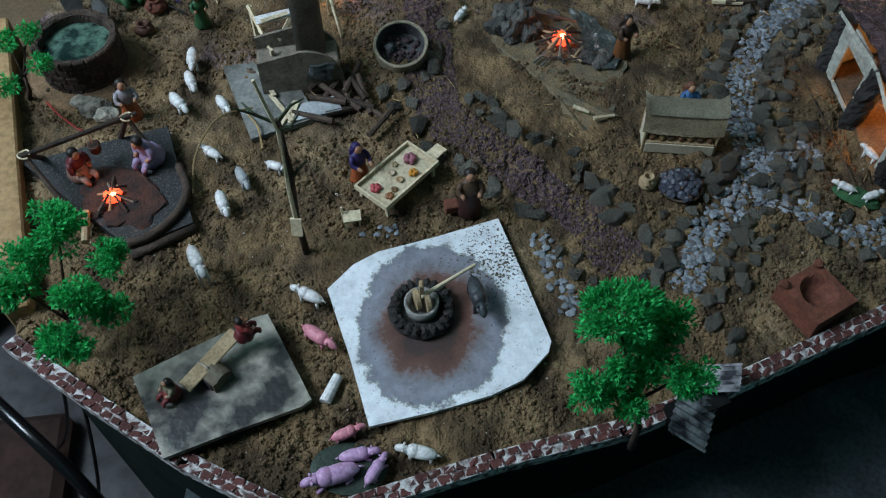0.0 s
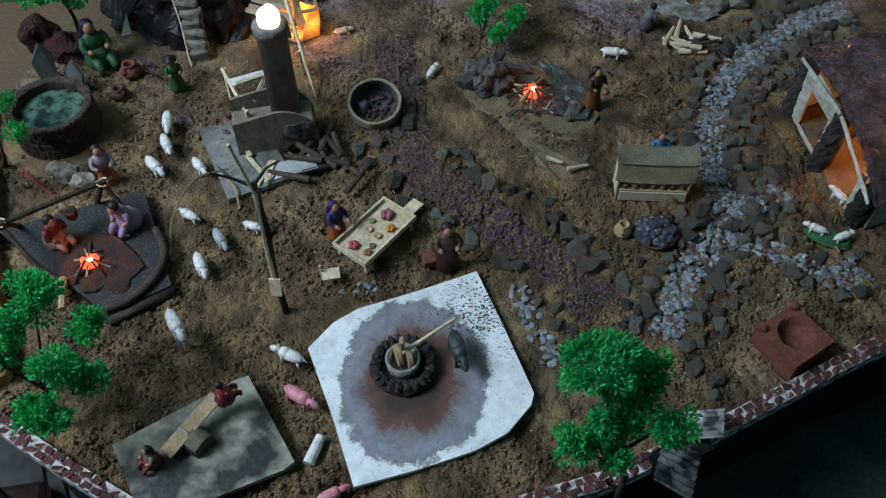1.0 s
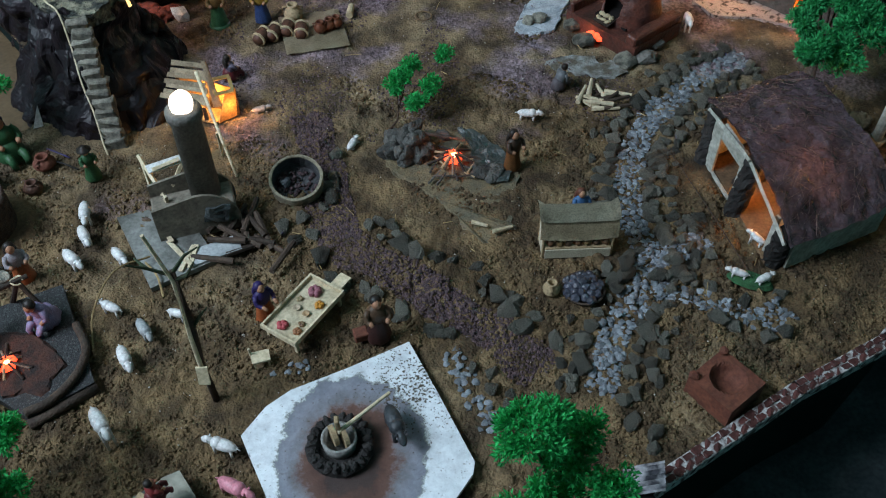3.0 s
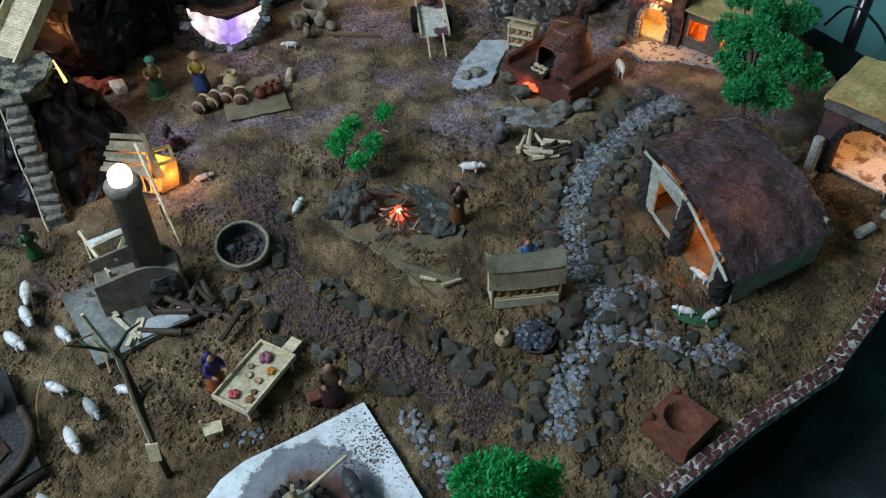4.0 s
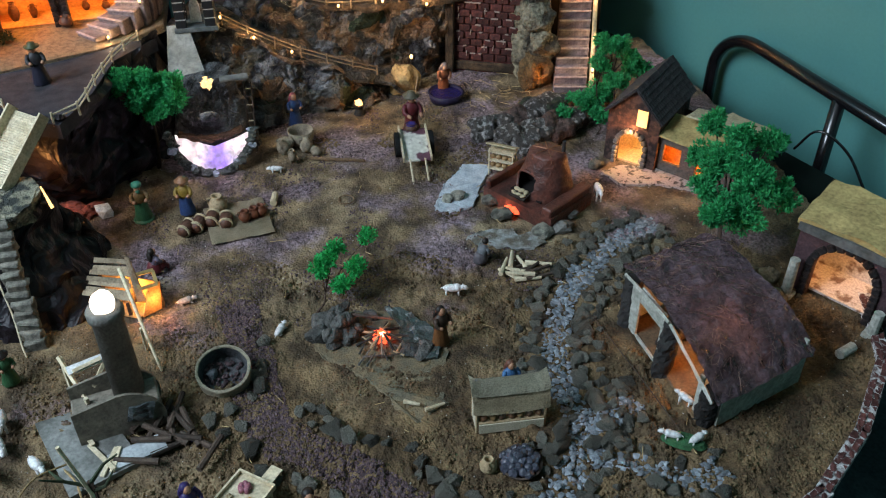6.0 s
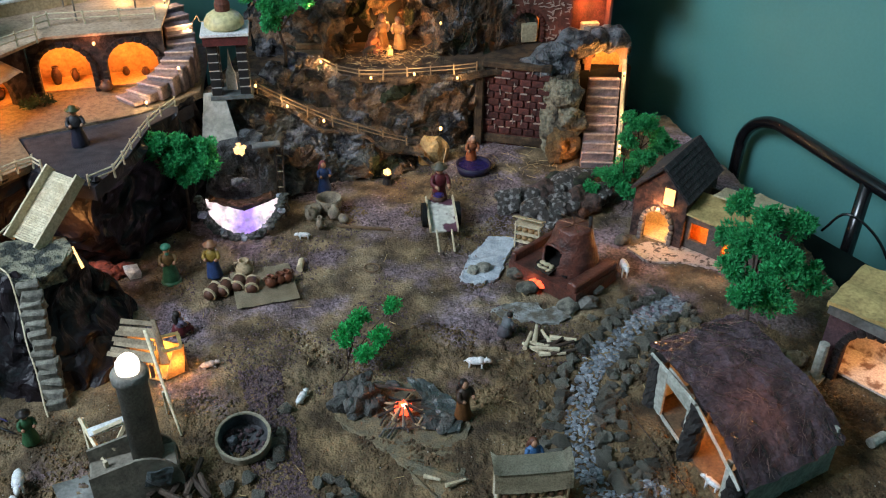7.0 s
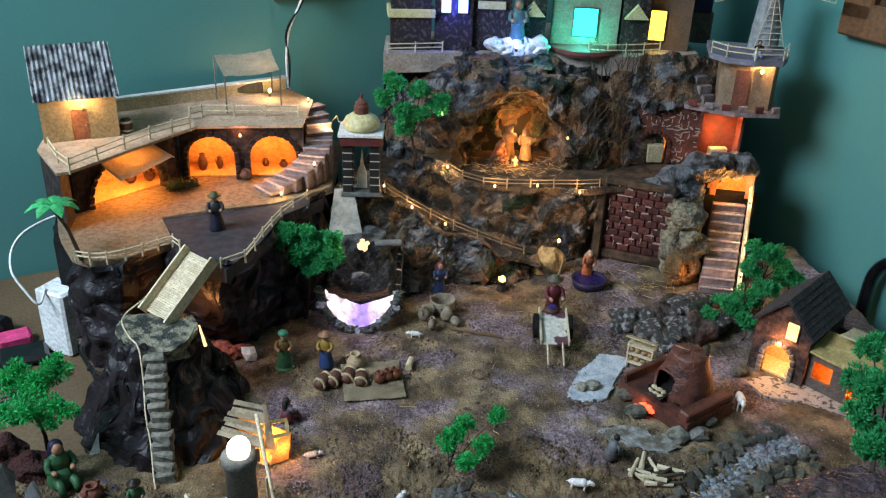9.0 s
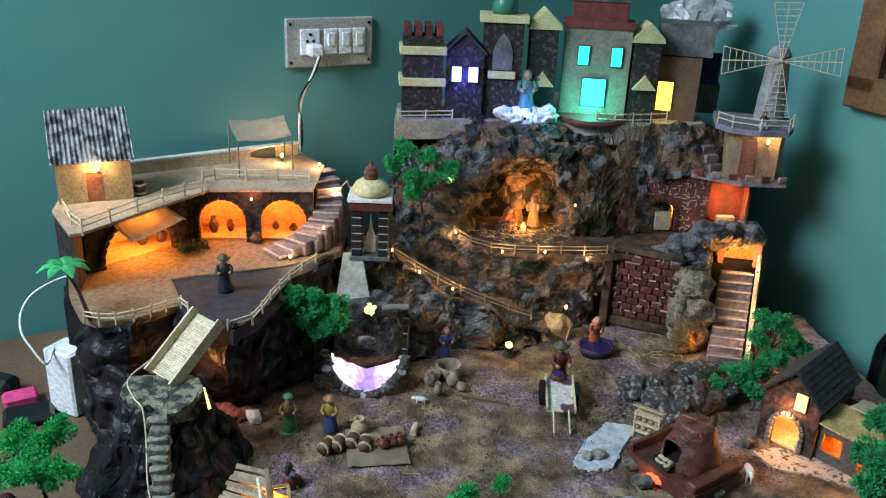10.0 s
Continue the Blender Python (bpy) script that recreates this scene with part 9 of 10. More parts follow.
for at, s in (((-0.049, 0, 0.03), (0.022, 0.004, 0.06)), ((-0.024, 0, 0.010), (0.028, 0.004, 0.02)), ((-0.024, 0, 0.054), (0.028, 0.004, 0.012)), ((0.002, 0, 0.03), (0.024, 0.004, 0.06)), ((0.056, 0, 0.03), (0.036, 0.004, 0.06)), ((0.026, 0, 0.052), (0.024, 0.004, 0.016)), ((-0.060, 0.05, 0.03), (0.003, 0.1, 0.06)), ((0.072, 0.05, 0.03), (0.003, 0.1, 0.06)), ((0.006, 0.098, 0.03), (0.132, 0.003, 0.06))):
    bm = bm_new()
    box(bm, s, at)
    part("wall", bm, AX, annex)
bm = bm_new()
box(bm, (0.125, 0.003, 0.056), (0.006, 0.030, 0.030))
box(bm, (0.125, 0.028, 0.003), (0.006, 0.016, 0.003))
part("room_lining", bm, mat("deep_orange_paint", (0.60, 0.24, 0.06), (0.50, 0.18, 0.04), 0.9, scale=50), annex)
lamp("annex_light", "POINT", annex.matrix_basis @ Vector((-0.008, 0.012, 0.042)), 0.15, (1, 0.32, 0.05), 0.003)
lamp("annex_door_light", "POINT", annex.matrix_basis @ Vector((0.026, 0.012, 0.038)), 0.10, (1, 0.30, 0.05), 0.003)
for sgn, at, rot, w, m in ((0, (-0.008, 0.022, 0.066), (9, 0, 0), 0.062, OCHRE), (1, (0.010, 0.055, 0.080), (-14, 3, 4), 0.055, CREAM), (2, (0.050, 0.070, 0.078), (-10, 0, -6), 0.05, CREAM)):
    bm = bm_new()
    box(bm, (0.075 if sgn else 0.11, w, 0.003), bevel=0.0008)
    bmesh.ops.subdivide_edges(bm, edges=bm.edges[:], cuts=4, use_grid_fill=True)
    for v in bm.verts:
        v.co += noise.noise_vector(v.co * 40 + Vector((sgn, 0, 0))) * 0.003
    part("roof_sheet", bm, m, annex, "creased tan roof sheet", at=pose(*at, *rot))
bm = bm_new()
prism(bm, [(-0.040, -0.008), (-0.022, -0.048), (0.026, -0.058), (0.085, -0.088), (0.112, -0.072), (0.060, -0.024), (0.0, 0.004)], -0.004, 0.0022)
bmesh.ops.subdivide_edges(bm, edges=bm.edges[:], cuts=4, use_grid_fill=True)
for v in bm.verts:
    v.co += noise.noise_vector(v.co * 90) * 0.0025
solo("pale_forecourt", bm, mat("pale_speckled_grit", (0.50, 0.44, 0.40), (0.10, 0.085, 0.07), 0.95, scale=150, bump=1.0, lo=0.52, hi=0.62, depth=0.003), "pale speckled grit before the lit arch", "forecourt", at=pose(0.490, 0.552, 0))
for i, (x, y, r) in enumerate(((0.540, 0.548, 0.010), (0.528, 0.555, 0.011), (0.552, 0.536, 0.009), (0.563, 0.522, 0.009), (0.575, 0.508, 0.008), (0.450, 0.565, 0.010))):
    bm = bm_new()
    stone(bm, r, (0, 0, r * 0.35), (1.1, 1, 0.8), 90 + i, 2, 0.5)
    solo("door_rock", bm, DARKROCK, "dark rock by the lit arch", "rock", at=pose(x, y, 0), group="rocks of the house")

# rock bank below the stairs
for i, (x, y, r) in enumerate(((0.308, 0.690, 0.022), (0.335, 0.700, 0.024), (0.365, 0.705, 0.026), (0.398, 0.712, 0.027), (0.430, 0.715, 0.026), (0.345, 0.650, 0.024), (0.385, 0.655, 0.026), (0.420, 0.668, 0.028), (0.455, 0.690, 0.024), (0.402, 0.742, 0.022), (0.440, 0.752, 0.024), (0.365, 0.630, 0.018))):
    boulder("bank_rock", "white-flecked crumpled rock in the bank below the stairs", (x, y, r * 0.45), r, (1.15, 0.95, 0.85), 100 + i, (mat("flecked_bank_rock", (0.50, 0.47, 0.45), (0.085, 0.074, 0.066), 0.65, scale=110, fine=5, bump=1.0, crease=110, lo=0.36, hi=0.50), mat("mossy_bank_rock", (0.070, 0.085, 0.050), (0.022, 0.022, 0.018), 0.8, scale=90, fine=5, bump=1.0, crease=110), mat("ruddy_bank_rock", (0.20, 0.125, 0.105), (0.045, 0.034, 0.030), 0.7, scale=95, fine=5, bump=1.0, crease=110))[(0, 0, 2, 0, 1)[i % 5]])

# ---- back yard ----
mound = bm_new()
N = 40
rows = []
for j in range(15):
    t = j / 14
    row = []
    for i in range(N):
        th = math.tau * i / N
        rx = 0.068 * (1 - 0.55 * t ** 1.6)
        ry = 0.048 * (1 - 0.45 * t ** 1.6)
        p = Vector((-0.105 + rx * math.cos(th), 0.752 + ry * math.sin(th) + 0.004 * t, 0.128 * t - 0.004))
        row.append(mound.verts.new(p + rough(p, 45, 0.010)))
    rows.append(row)
for r0, r1 in zip(rows, rows[1:]):
    for i in range(N):
        mound.faces.new((r0[i], r0[(i + 1) % N], r1[(i + 1) % N], r1[i]))
mound.faces.new(rows[-1])
solo("spring_mound", mound, mat("wet_dark_rock", (0.10, 0.105, 0.11), (0.012, 0.012, 0.013), 0.42, scale=50, bump=0.9, crease=85, lo=0.42, hi=0.6), "dark wet rock mound above the glowing basin", "rock", kind="structure")
basin = thing("glowing_basin", "rock basin glowing white and violet", "basin", pose(-0.106, 0.688, 0.0))
bm = bm_new()
pr = [(-0.060, 0.056), (-0.056, 0.031), (-0.042, 0.013), (-0.022, 0.001), (-0.004, -0.003), (0.017, 0.005), (0.032, 0.019), (0.044, 0.035), (0.047, 0.050), (0.032, 0.044), (0.014, 0.036), (-0.004, 0.033), (-0.020, 0.038), (-0.042, 0.049)]
upright(bm, pr, -0.002, 0.002)
bmesh.ops.triangulate(bm, faces=bm.faces[:])
bmesh.ops.subdivide_edges(bm, edges=bm.edges[:], cuts=3, use_grid_fill=True)
for v in bm.verts:
    v.co.y += 0.004 * noise.noise(v.co * 90)
gm = bpy.data.materials.new("white_violet_glow")
gm.use_nodes = True
gb = gm.node_tree.nodes["Principled BSDF"]
gn, gr2, gt2 = gm.node_tree.nodes.new("ShaderNodeTexNoise"), gm.node_tree.nodes.new("ShaderNodeValToRGB"), gm.node_tree.nodes.new("ShaderNodeTexCoord")
gn.inputs["Scale"].default_value, gn.inputs["Detail"].default_value = 24, 5
gm.node_tree.links.new(gt2.outputs["Object"], gn.inputs["Vector"])
gx, ga, gs = gm.node_tree.nodes.new("ShaderNodeSeparateXYZ"), gm.node_tree.nodes.new("ShaderNodeMath"), gm.node_tree.nodes.new("ShaderNodeMath")
gm.node_tree.links.new(gt2.outputs["Object"], gx.inputs[0])
ga.operation, gs.operation = "ABSOLUTE", "MULTIPLY_ADD"
gm.node_tree.links.new(gx.outputs["X"], ga.inputs[0])
gm.node_tree.links.new(ga.outputs[0], gs.inputs[0])
gs.inputs[1].default_value = 14.0
gm.node_tree.links.new(gn.outputs["Fac"], gs.inputs[2])
gm.node_tree.links.new(gs.outputs[0], gr2.inputs["Fac"])
gr2.color_ramp.elements[0].position, gr2.color_ramp.elements[0].color = 0.60, (0.38, 0.22, 0.80, 1)
gr2.color_ramp.elements[1].position, gr2.color_ramp.elements[1].color = 0.84, (1.0, 0.86, 0.86, 1)
gm.node_tree.links.new(gr2.outputs["Color"], gb.inputs["Emission Color"])
gb.inputs["Base Color"].default_value = (0.10, 0.08, 0.13, 1)
gn2, gmr = gm.node_tree.nodes.new("ShaderNodeTexNoise"), gm.node_tree.nodes.new("ShaderNodeMapRange")
gn2.inputs["Scale"].default_value, gn2.inputs["Detail"].default_value = 75, 4
gm.node_tree.links.new(gt2.outputs["Object"], gn2.inputs["Vector"])
for socket, value in (("From Min", 0.36), ("From Max", 0.62), ("To Min", 0.55), ("To Max", 1.45)):
    gmr.inputs[socket].default_value = value
gm.node_tree.links.new(gn2.outputs["Fac"], gmr.inputs["Value"])
gm.node_tree.links.new(gmr.outputs["Result"], gb.inputs["Emission Strength"])
part("lit_water", bm, gm, basin, "white and violet lit water", at=pose(0.003, -0.014, 0.004, -32, 0, 0))
rim = [(-0.064, 0.062), *pr[:9], (0.050, 0.058)]
RIMROCK = mat("mossy_rim_rock", (0.085, 0.095, 0.080), (0.024, 0.026, 0.024), 0.55, scale=90, rnd=0.4, bump=0.9, depth=0.003)
for k in range(44):
    f = (k + 0.5) / 44 * (len(rim) - 1)
    i = int(f)
    px, pz = (rim[i][n] + (rim[i + 1][n] - rim[i][n]) * (f - i) for n in (0, 1))
    px, pz = px * (1.08 + 0.05 * (k % 2)), pz - 0.002 - 0.004 * (k % 2) * (1 - abs(px) / 0.06)
    bm = bm_new()
    stone(bm, random.uniform(0.0036, 0.0062), (0, 0, 0), (1.3, 1, 0.9), k, 2, 0.8)
    part("rim_stone", bm, RIMROCK if k % 7 else PEBBLE, basin, at=pose(0.003 + px, -0.018 + pz * 0.53 - 0.003 * (k % 2), max(0.001, 0.004 + pz * 0.848), 0, 0, k * 30))
FRINGE = mat("dark_brown_roots", (0.10, 0.045, 0.020), (0.035, 0.018, 0.010), 0.7, scale=60, bump=0.8)
bm = bm_new()
tube(bm, [(0.094 * (k / 24 - 0.5) - 0.004, 0.007 + 0.002 * noise.noise(Vector((k, 0, 0))), 0.0385 + 0.0042 * abs(math.sin(k * 0.55)) + 0.014 * (k / 12 - 1) ** 2) for k in range(25)], 0.0030, 8)
tube(bm, [(0.094 * (k / 24 - 0.5) - 0.004, 0.010, 0.0445 + 0.0030 * noise.noise(Vector((k * 0.7, 4, 0))) + 0.012 * (k / 12 - 1) ** 2) for k in range(25)], 0.0040, 8)
for v in bm.verts:
    v.co += noise.noise_vector(v.co * 220) * 0.0014
part("root_fringe", bm, FRINGE, basin, "brown fringe of roots")
lamp("basin_light", "POINT", (-0.106, 0.650, 0.040), 0.035, (0.85, 0.65, 1.0), 0.008)
bm = bm_new()
stone(bm, 0.011, (0, 0, 0), (1.3, 0.7, 0.7), 8, 2, 0.4)
solo("grey_boss", bm, CREST, "pale grey stone boss over the basin", "stone", at=pose(-0.106, 0.680, 0.088))
bm = bm_new()
stone(bm, 0.0058, (0, 0, 0), (1.05, 0.6, 1.35), 14, 4, 0.9)
for v in bm.verts:
    v.co += noise.noise_vector(v.co * 420) * 0.0032
solo("glow_cluster", bm, TANGLE, "tangle of warm glowing fairy lights on the mound", "light", at=pose(-0.103, 0.693, 0.134), smooth=True)
lamp("cluster_light", "POINT", (-0.103, 0.678, 0.142), 0.05, WARM, 0.006)
lad = thing("small_ladder", "small dark ladder leaning on the mound", "ladder", pose(-0.052, 0.722, -0.002, -12, 0, -10))
for x in (-0.005, 0.005):
    bm = bm_new()
    limb(bm, (x, 0, 0), (x, 0, 0.110), 0.0011, seg=6)
    part("stile", bm, DARKWOOD, lad)
for k in range(8):
    bm = bm_new()
    limb(bm, (-0.005, 0, 0.012 + k * 0.0125), (0.005, 0, 0.012 + k * 0.0125), 0.0009, seg=5)
    part("rung", bm, BALSA if k % 2 else DARKWOOD, lad)
bm = bm_new()
box(bm, (0.042, 0.016, 0.004), bevel=0.001)
solo("mound_slab", bm, SLATE, "grey slab on top of the mound", "slab", at=pose(-0.066, 0.728, 0.122, 0, 0, 5))

rug = bm_new()
g = [[rug.verts.new((-0.042 + 0.084 * i / 12, -0.045 + 0.09 * j / 12, 0.003 + 0.0015 * noise.noise(Vector((i * 0.5, j * 0.5, 0))))) for i in range(13)] for j in range(13)]
for r0, r1 in zip(g, g[1:]):
    for k in range(12):
        rug.faces.new((r0[k], r0[k + 1], r1[k + 1], r1[k]))
bmesh.ops.solidify(rug, geom=rug.faces[:], thickness=0.001)
solo("straw_mat", rug, mat("buff_mat", (0.42, 0.35, 0.24), (0.30, 0.24, 0.15), 0.95, scale=40, fine=20, bump=0.6), "buff straw mat on the sand", "mat", at=pose(-0.082, 0.532, 0.0, 0, 0, 8))
for x, y, r in ((-0.138, 0.520, -8), (-0.124, 0.527, 0), (-0.108, 0.536, 10), (-0.092, 0.529, 20)):
    barrel("small brown cask with pale hoops lying on its side", (x - 0.004, y + 0.012, 0.011), 0.0096, 0.027, (98, 0, r - 26), "row of casks")
for i, (x, y) in enumerate(((-0.072, 0.528), (-0.060, 0.534), (-0.050, 0.538))):
    jar("copper_jug", "reddish brown jug on the mat", (x, y, 0.003), 0.009, 0.017, mat("brown_copper", (0.17, 0.06, 0.03), (0.10, 0.035, 0.02), 0.35, metal=0.2, scale=60), "jugs on the mat")
jar("clay_urn", "buff round urn behind the casks", (-0.108, 0.566, -0.001), 0.013, 0.026, CLAYPOT)
bm = bm_new()
limb(bm, (0, -0.012, 0.005), (0, 0.012, 0.005), 0.005, 0.0045, 10)
solo("mat_roll", bm, CREAM, "small rolled pale mat", "mat", at=pose(-0.030, 0.572, 0, 0, 0, -10))
for i, (x, y, r, h, t) in enumerate(((0.022, 0.730, 0.021, 0.018, 0), (0.026, 0.694, 0.010, 0.022, 48), (0.046, 0.684, 0.008, 0.020, 84), (-0.012, 0.716, 0.012, 0.024, 62), (-0.004, 0.702, 0.010, 0.026, 20), (0.004, 0.676, 0.0065, 0.024, 14))):
    if i == 0:
        ob = thing("wide_pot", "wide buff clay pot among baskets", "pot", pose(x, y, -0.001), "heap of pots")
        bm = bm_new()
        lathe(bm, [(0.014, 0), (0.0195, 0.010), (0.0205, 0.024), (0.0190, 0.0245), (0.0175, 0.011), (0.012, 0.003), (0, 0.003)], seg=26)
        part("bowl", bm, mat("dusty_grey_clay", (0.26, 0.215, 0.15), (0.13, 0.105, 0.075), 0.85, scale=80, bump=0.5), ob, smooth=True)
    else:
        jar("clay_jar", "buff clay jar in a heap of pots", (x, y, 0.004 if t > 40 else 0), r, h, mat("dusty_grey_clay", (0.26, 0.215, 0.15), (0.13, 0.105, 0.075), 0.85, scale=80, bump=0.5), "heap of pots", 14, t)
bm = bm_new()
box(bm, (0.085, 0.004, 0.003), (0, 0, 0.002))
solo("flat_lath", bm, EARTH, "flat earth-stained lath lying on the yard", "lath", at=pose(0.070, 0.664, 0, 0, 0, -17))
bm = bm_new()
tube(bm, [(0.011 * math.cos(t), 0.011 * math.sin(t), 0.002) for t in np.linspace(0, 6.28, 20)], 0.0010, 5)
solo("hoop", bm, EARTH, "small buff hoop lying on the sand", "hoop", at=pose(0.070, 0.552, 0))
bm = bm_new()
tube(bm, [(0.020 * math.cos(t), 0.020 * math.sin(t), 0.002) for t in np.linspace(0, 6.0, 26)], 0.0005, 5)
solo("wire_ring", bm, EARTH, "thin straw ring lying on the sand", "ring", at=pose(0.099, 0.423, 0))

cart = thing("hand_cart", "two-wheeled whitish hand cart stained with purple dye", "cart", pose(0.188, 0.646, 0, 0, 0, -4) @ Matrix.Scale(1.15, 4))
bm = bm_new()
box(bm, (0.036, 0.066, 0.002), (0, 0, 0.020), (9, 0, 0))
part("bed", bm, mat("purple_stained_white", (0.55, 0.53, 0.46), (0.10, 0.04, 0.06), 0.6, scale=24, lo=0.52, hi=0.57, bump=0.2), cart, "white bed with a purple stain")
for x in (-0.018, 0.018):
    bm = bm_new()
    box(bm, (0.002, 0.068, 0.008), (x, 0, 0.023), (9, 0, 0))
    part("side_board", bm, BALSA, cart)
    bm = bm_new()
    limb(bm, (x * 0.55, -0.030, 0.016), (x * 0.55, -0.064, 0.004), 0.0014, seg=6)
    part("handle", bm, BALSA, cart)
    wh = bm_new()
    s = 1 if x > 0 else -1
    lathe(wh, [(0.0125, -0.003), (0.0165, -0.003), (0.0165, 0.003), (0.0125, 0.003), (0.0125, -0.003)], seg=26)
    w = part("wheel", wh, BLACKSKIRT, cart, at=pose(x + s * 0.0045, 0.012, 0.0150, 0, 90, 0))
    for k in range(4):
        bm = bm_new()
        limb(bm, (-0.013 * math.cos(k * 0.785), -0.013 * math.sin(k * 0.785), 0), (0.013 * math.cos(k * 0.785), 0.013 * math.sin(k * 0.785), 0), 0.0009, seg=5)
        part("spoke", bm, DARKWOOD, w)
jar("dye_bowl", "brown bowl of blue dye on the cart", (0.190, 0.686, 0.026), 0.012, 0.012, CASK)
bm = bm_new()
cyl(bm, 0.008, 0.008, 0.002, (0, 0, 0), seg=16)
solo("blue_dye", bm, mat("blue_dye", (0.05, 0.04, 0.22), (0.03, 0.02, 0.12), 0.3), "dark blue dye in the bowl", "dye", at=pose(0.190, 0.686, 0.036))
dt = thing("dye_tub", "round dark blue dye tub", "tub", pose(0.276, 0.826, -0.002))
bm = bm_new()
lathe(bm, [(0.026, 0), (0.031, 0.016), (0.028, 0.016), (0.024, 0.004), (0, 0.004)], seg=28)
part("bowl", bm, mat("navy_clay", (0.022, 0.018, 0.05), rough=0.5), dt, smooth=True)
bm = bm_new()
cyl(bm, 0.0265, 0.0265, 0.002, (0, 0, 0.010), seg=28)
part("dye", bm, mat("navy_dye", (0.02, 0.015, 0.08), (0.012, 0.01, 0.05), 0.25), dt, "navy dye")
bm = bm_new()
stone(bm, 0.034, (0, 0, 0.016), (0.8, 0.45, 1.05), 77, 3, 0.5)
solo("ochre_stone", bm, mat("ochre_stone", (0.48, 0.32, 0.14), (0.32, 0.20, 0.08), 0.85, scale=40, bump=0.6), "tall ochre stone lit by a bulb", "stone", at=pose(0.212, 0.872, 0))
bulb((0.222, 0.850, 0.072), 0.10, 0.0035)
bm = bm_new()
limb(bm, (0, 0, 0), (0.008, 0.004, 0.036), 0.0012, seg=6)
solo("stick_tool", bm, CLAYPOT, "pale stick leaning on the ochre stone", "stick", at=pose(0.224, 0.842, 0))
fl = thing("fire_pot", "small stone fire pot glowing on a stand", "fire pot", pose(0.124, 0.806, -0.001))
bm = bm_new()
lathe(bm, [(0.009, 0), (0.006, 0.010), (0.010, 0.018), (0.007, 0.018), (0, 0.014)], seg=14)
part("bowl", bm, SOOT, fl)
bm = bm_new()
for k in range(5):
    stone(bm, 0.0042, (0.004 * math.cos(k * 1.25), 0.004 * math.sin(k * 1.25), 0.020 + 0.002 * (k % 2)), (0.8, 0.8, 1.4), k, 1, 0.6)
part("flame", bm, BULB, fl, "yellow flame")
lamp("fire_pot_light", "POINT", (0.124, 0.792, 0.030), 0.05, (1, 0.5, 0.15), 0.005)

# strings of warm lights along the paths
for p, w in (((-0.076, 0.828, 0.176), 0.025), ((-0.030, 0.830, 0.138), 0.04), ((0.026, 0.832, 0.108), 0.04), ((0.032, 0.955, 0.162), 0.05), ((0.112, 0.905, 0.148), 0.05), ((0.186, 0.906, 0.150), 0.05), ((0.262, 0.912, 0.136), 0.06), ((0.018, 0.945, 0.262), 0.02), ((0.245, 0.985, 0.21), 0.0)):
    bulb(p, w)
bm = bm_new()
tube(bm, [(-0.175, 0.955, 0.235), (-0.158, 0.92, 0.262), (-0.15, 0.87, 0.268), (-0.118, 0.83, 0.280)], 0.0008, 5)
solo("light_wire", bm, CLAYPOT, "thin wire from the stair to the shrine", "wire")
for k in range(4):
    bm = bm_new()
    box(bm, (0.050, 0.018, 0.010), bevel=0.0012)
    solo("grotto_step", bm, EARTH, "brown step up beside the grotto", "step", at=pose(0.012 + 0.003 * k, 0.985 + 0.016 * k, 0.150 + 0.010 * k, 0, 0, -6), group="grotto steps")
bm = bm_new()
rng = np.random.default_rng(5)
for k in range(220):
    x, y = 0.155 + rng.normal() * 0.05, 0.99 + rng.normal() * 0.025
    a, l = rng.uniform(0, 6.28), rng.uniform(0.006, 0.018)
    z = 0.148 + rng.uniform(0, 0.006)
    limb(bm, (x, y, z), (x + l * math.cos(a), y + l * math.sin(a), z + rng.uniform(-0.002, 0.005)), 0.0004, seg=3)
solo("grotto_straw", bm, STRAW, "loose straw on the grotto floor", "straw", kind="stuff")
bm = bm_new()
for k in range(40):
    x = rng.uniform(0.22, 0.36)
    y, z = 1.03 + rng.normal() * 0.012, rng.uniform(0.15, 0.27)
    tube(bm, [(x, y - 0.02, z), (x + rng.normal() * 0.012, y - 0.03, z + 0.03), (x + rng.normal() * 0.02, y - 0.025, z + 0.06)], 0.0007, 4, r_end=0.0003)
solo("dry_roots", bm, mat("dry_root", (0.14, 0.09, 0.05), (0.08, 0.05, 0.03), 0.9), "dry roots hanging beside the grotto", "roots", kind="stuff")
bm = bm_new()
for k in range(26):
    x = rng.uniform(0.29, 0.41)
    y = 1.07 + rng.normal() * 0.01
    tube(bm, [(x, y, 0.30), (x + rng.normal() * 0.01, y - 0.006, 0.335), (x + rng.normal() * 0.018, y - 0.004, 0.37)], 0.0008, 4, r_end=0.0003)
solo("dry_twigs", bm, DARKWOOD, "bare dark twigs along the terrace edge", "twigs", kind="stuff")
# red heap and lit cave below the bridge
bm = bm_new()
for k in range(16):
    stone(bm, 0.011, (rng.uniform(-0.036, 0.034), rng.uniform(-0.016, 0.014), 0.004), (1.2, 0.9, 0.75), k, 2, 0.8)
solo("red_heap", bm, mat("brick_red_clods", (0.34, 0.085, 0.055), (0.12, 0.035, 0.026), 0.9, scale=80, bump=0.8), "heap of brick-red clods below the bridge", "heap", at=pose(-0.303, 0.600, 0), kind="stuff")
lamp("bridge_light", "POINT", (-0.318, 0.548, 0.100), 0.11, (1, 0.42, 0.12), 0.004)
# added glowing rod, in place of light leaking through a gap in the crag
bm = bm_new()
slit_a, slit_b = Vector((-0.295, 0.462, 0.132)), Vector((-0.29, 0.462, 0.101))
limb(bm, slit_a, slit_b, 0.0008, 0.0020, 10)
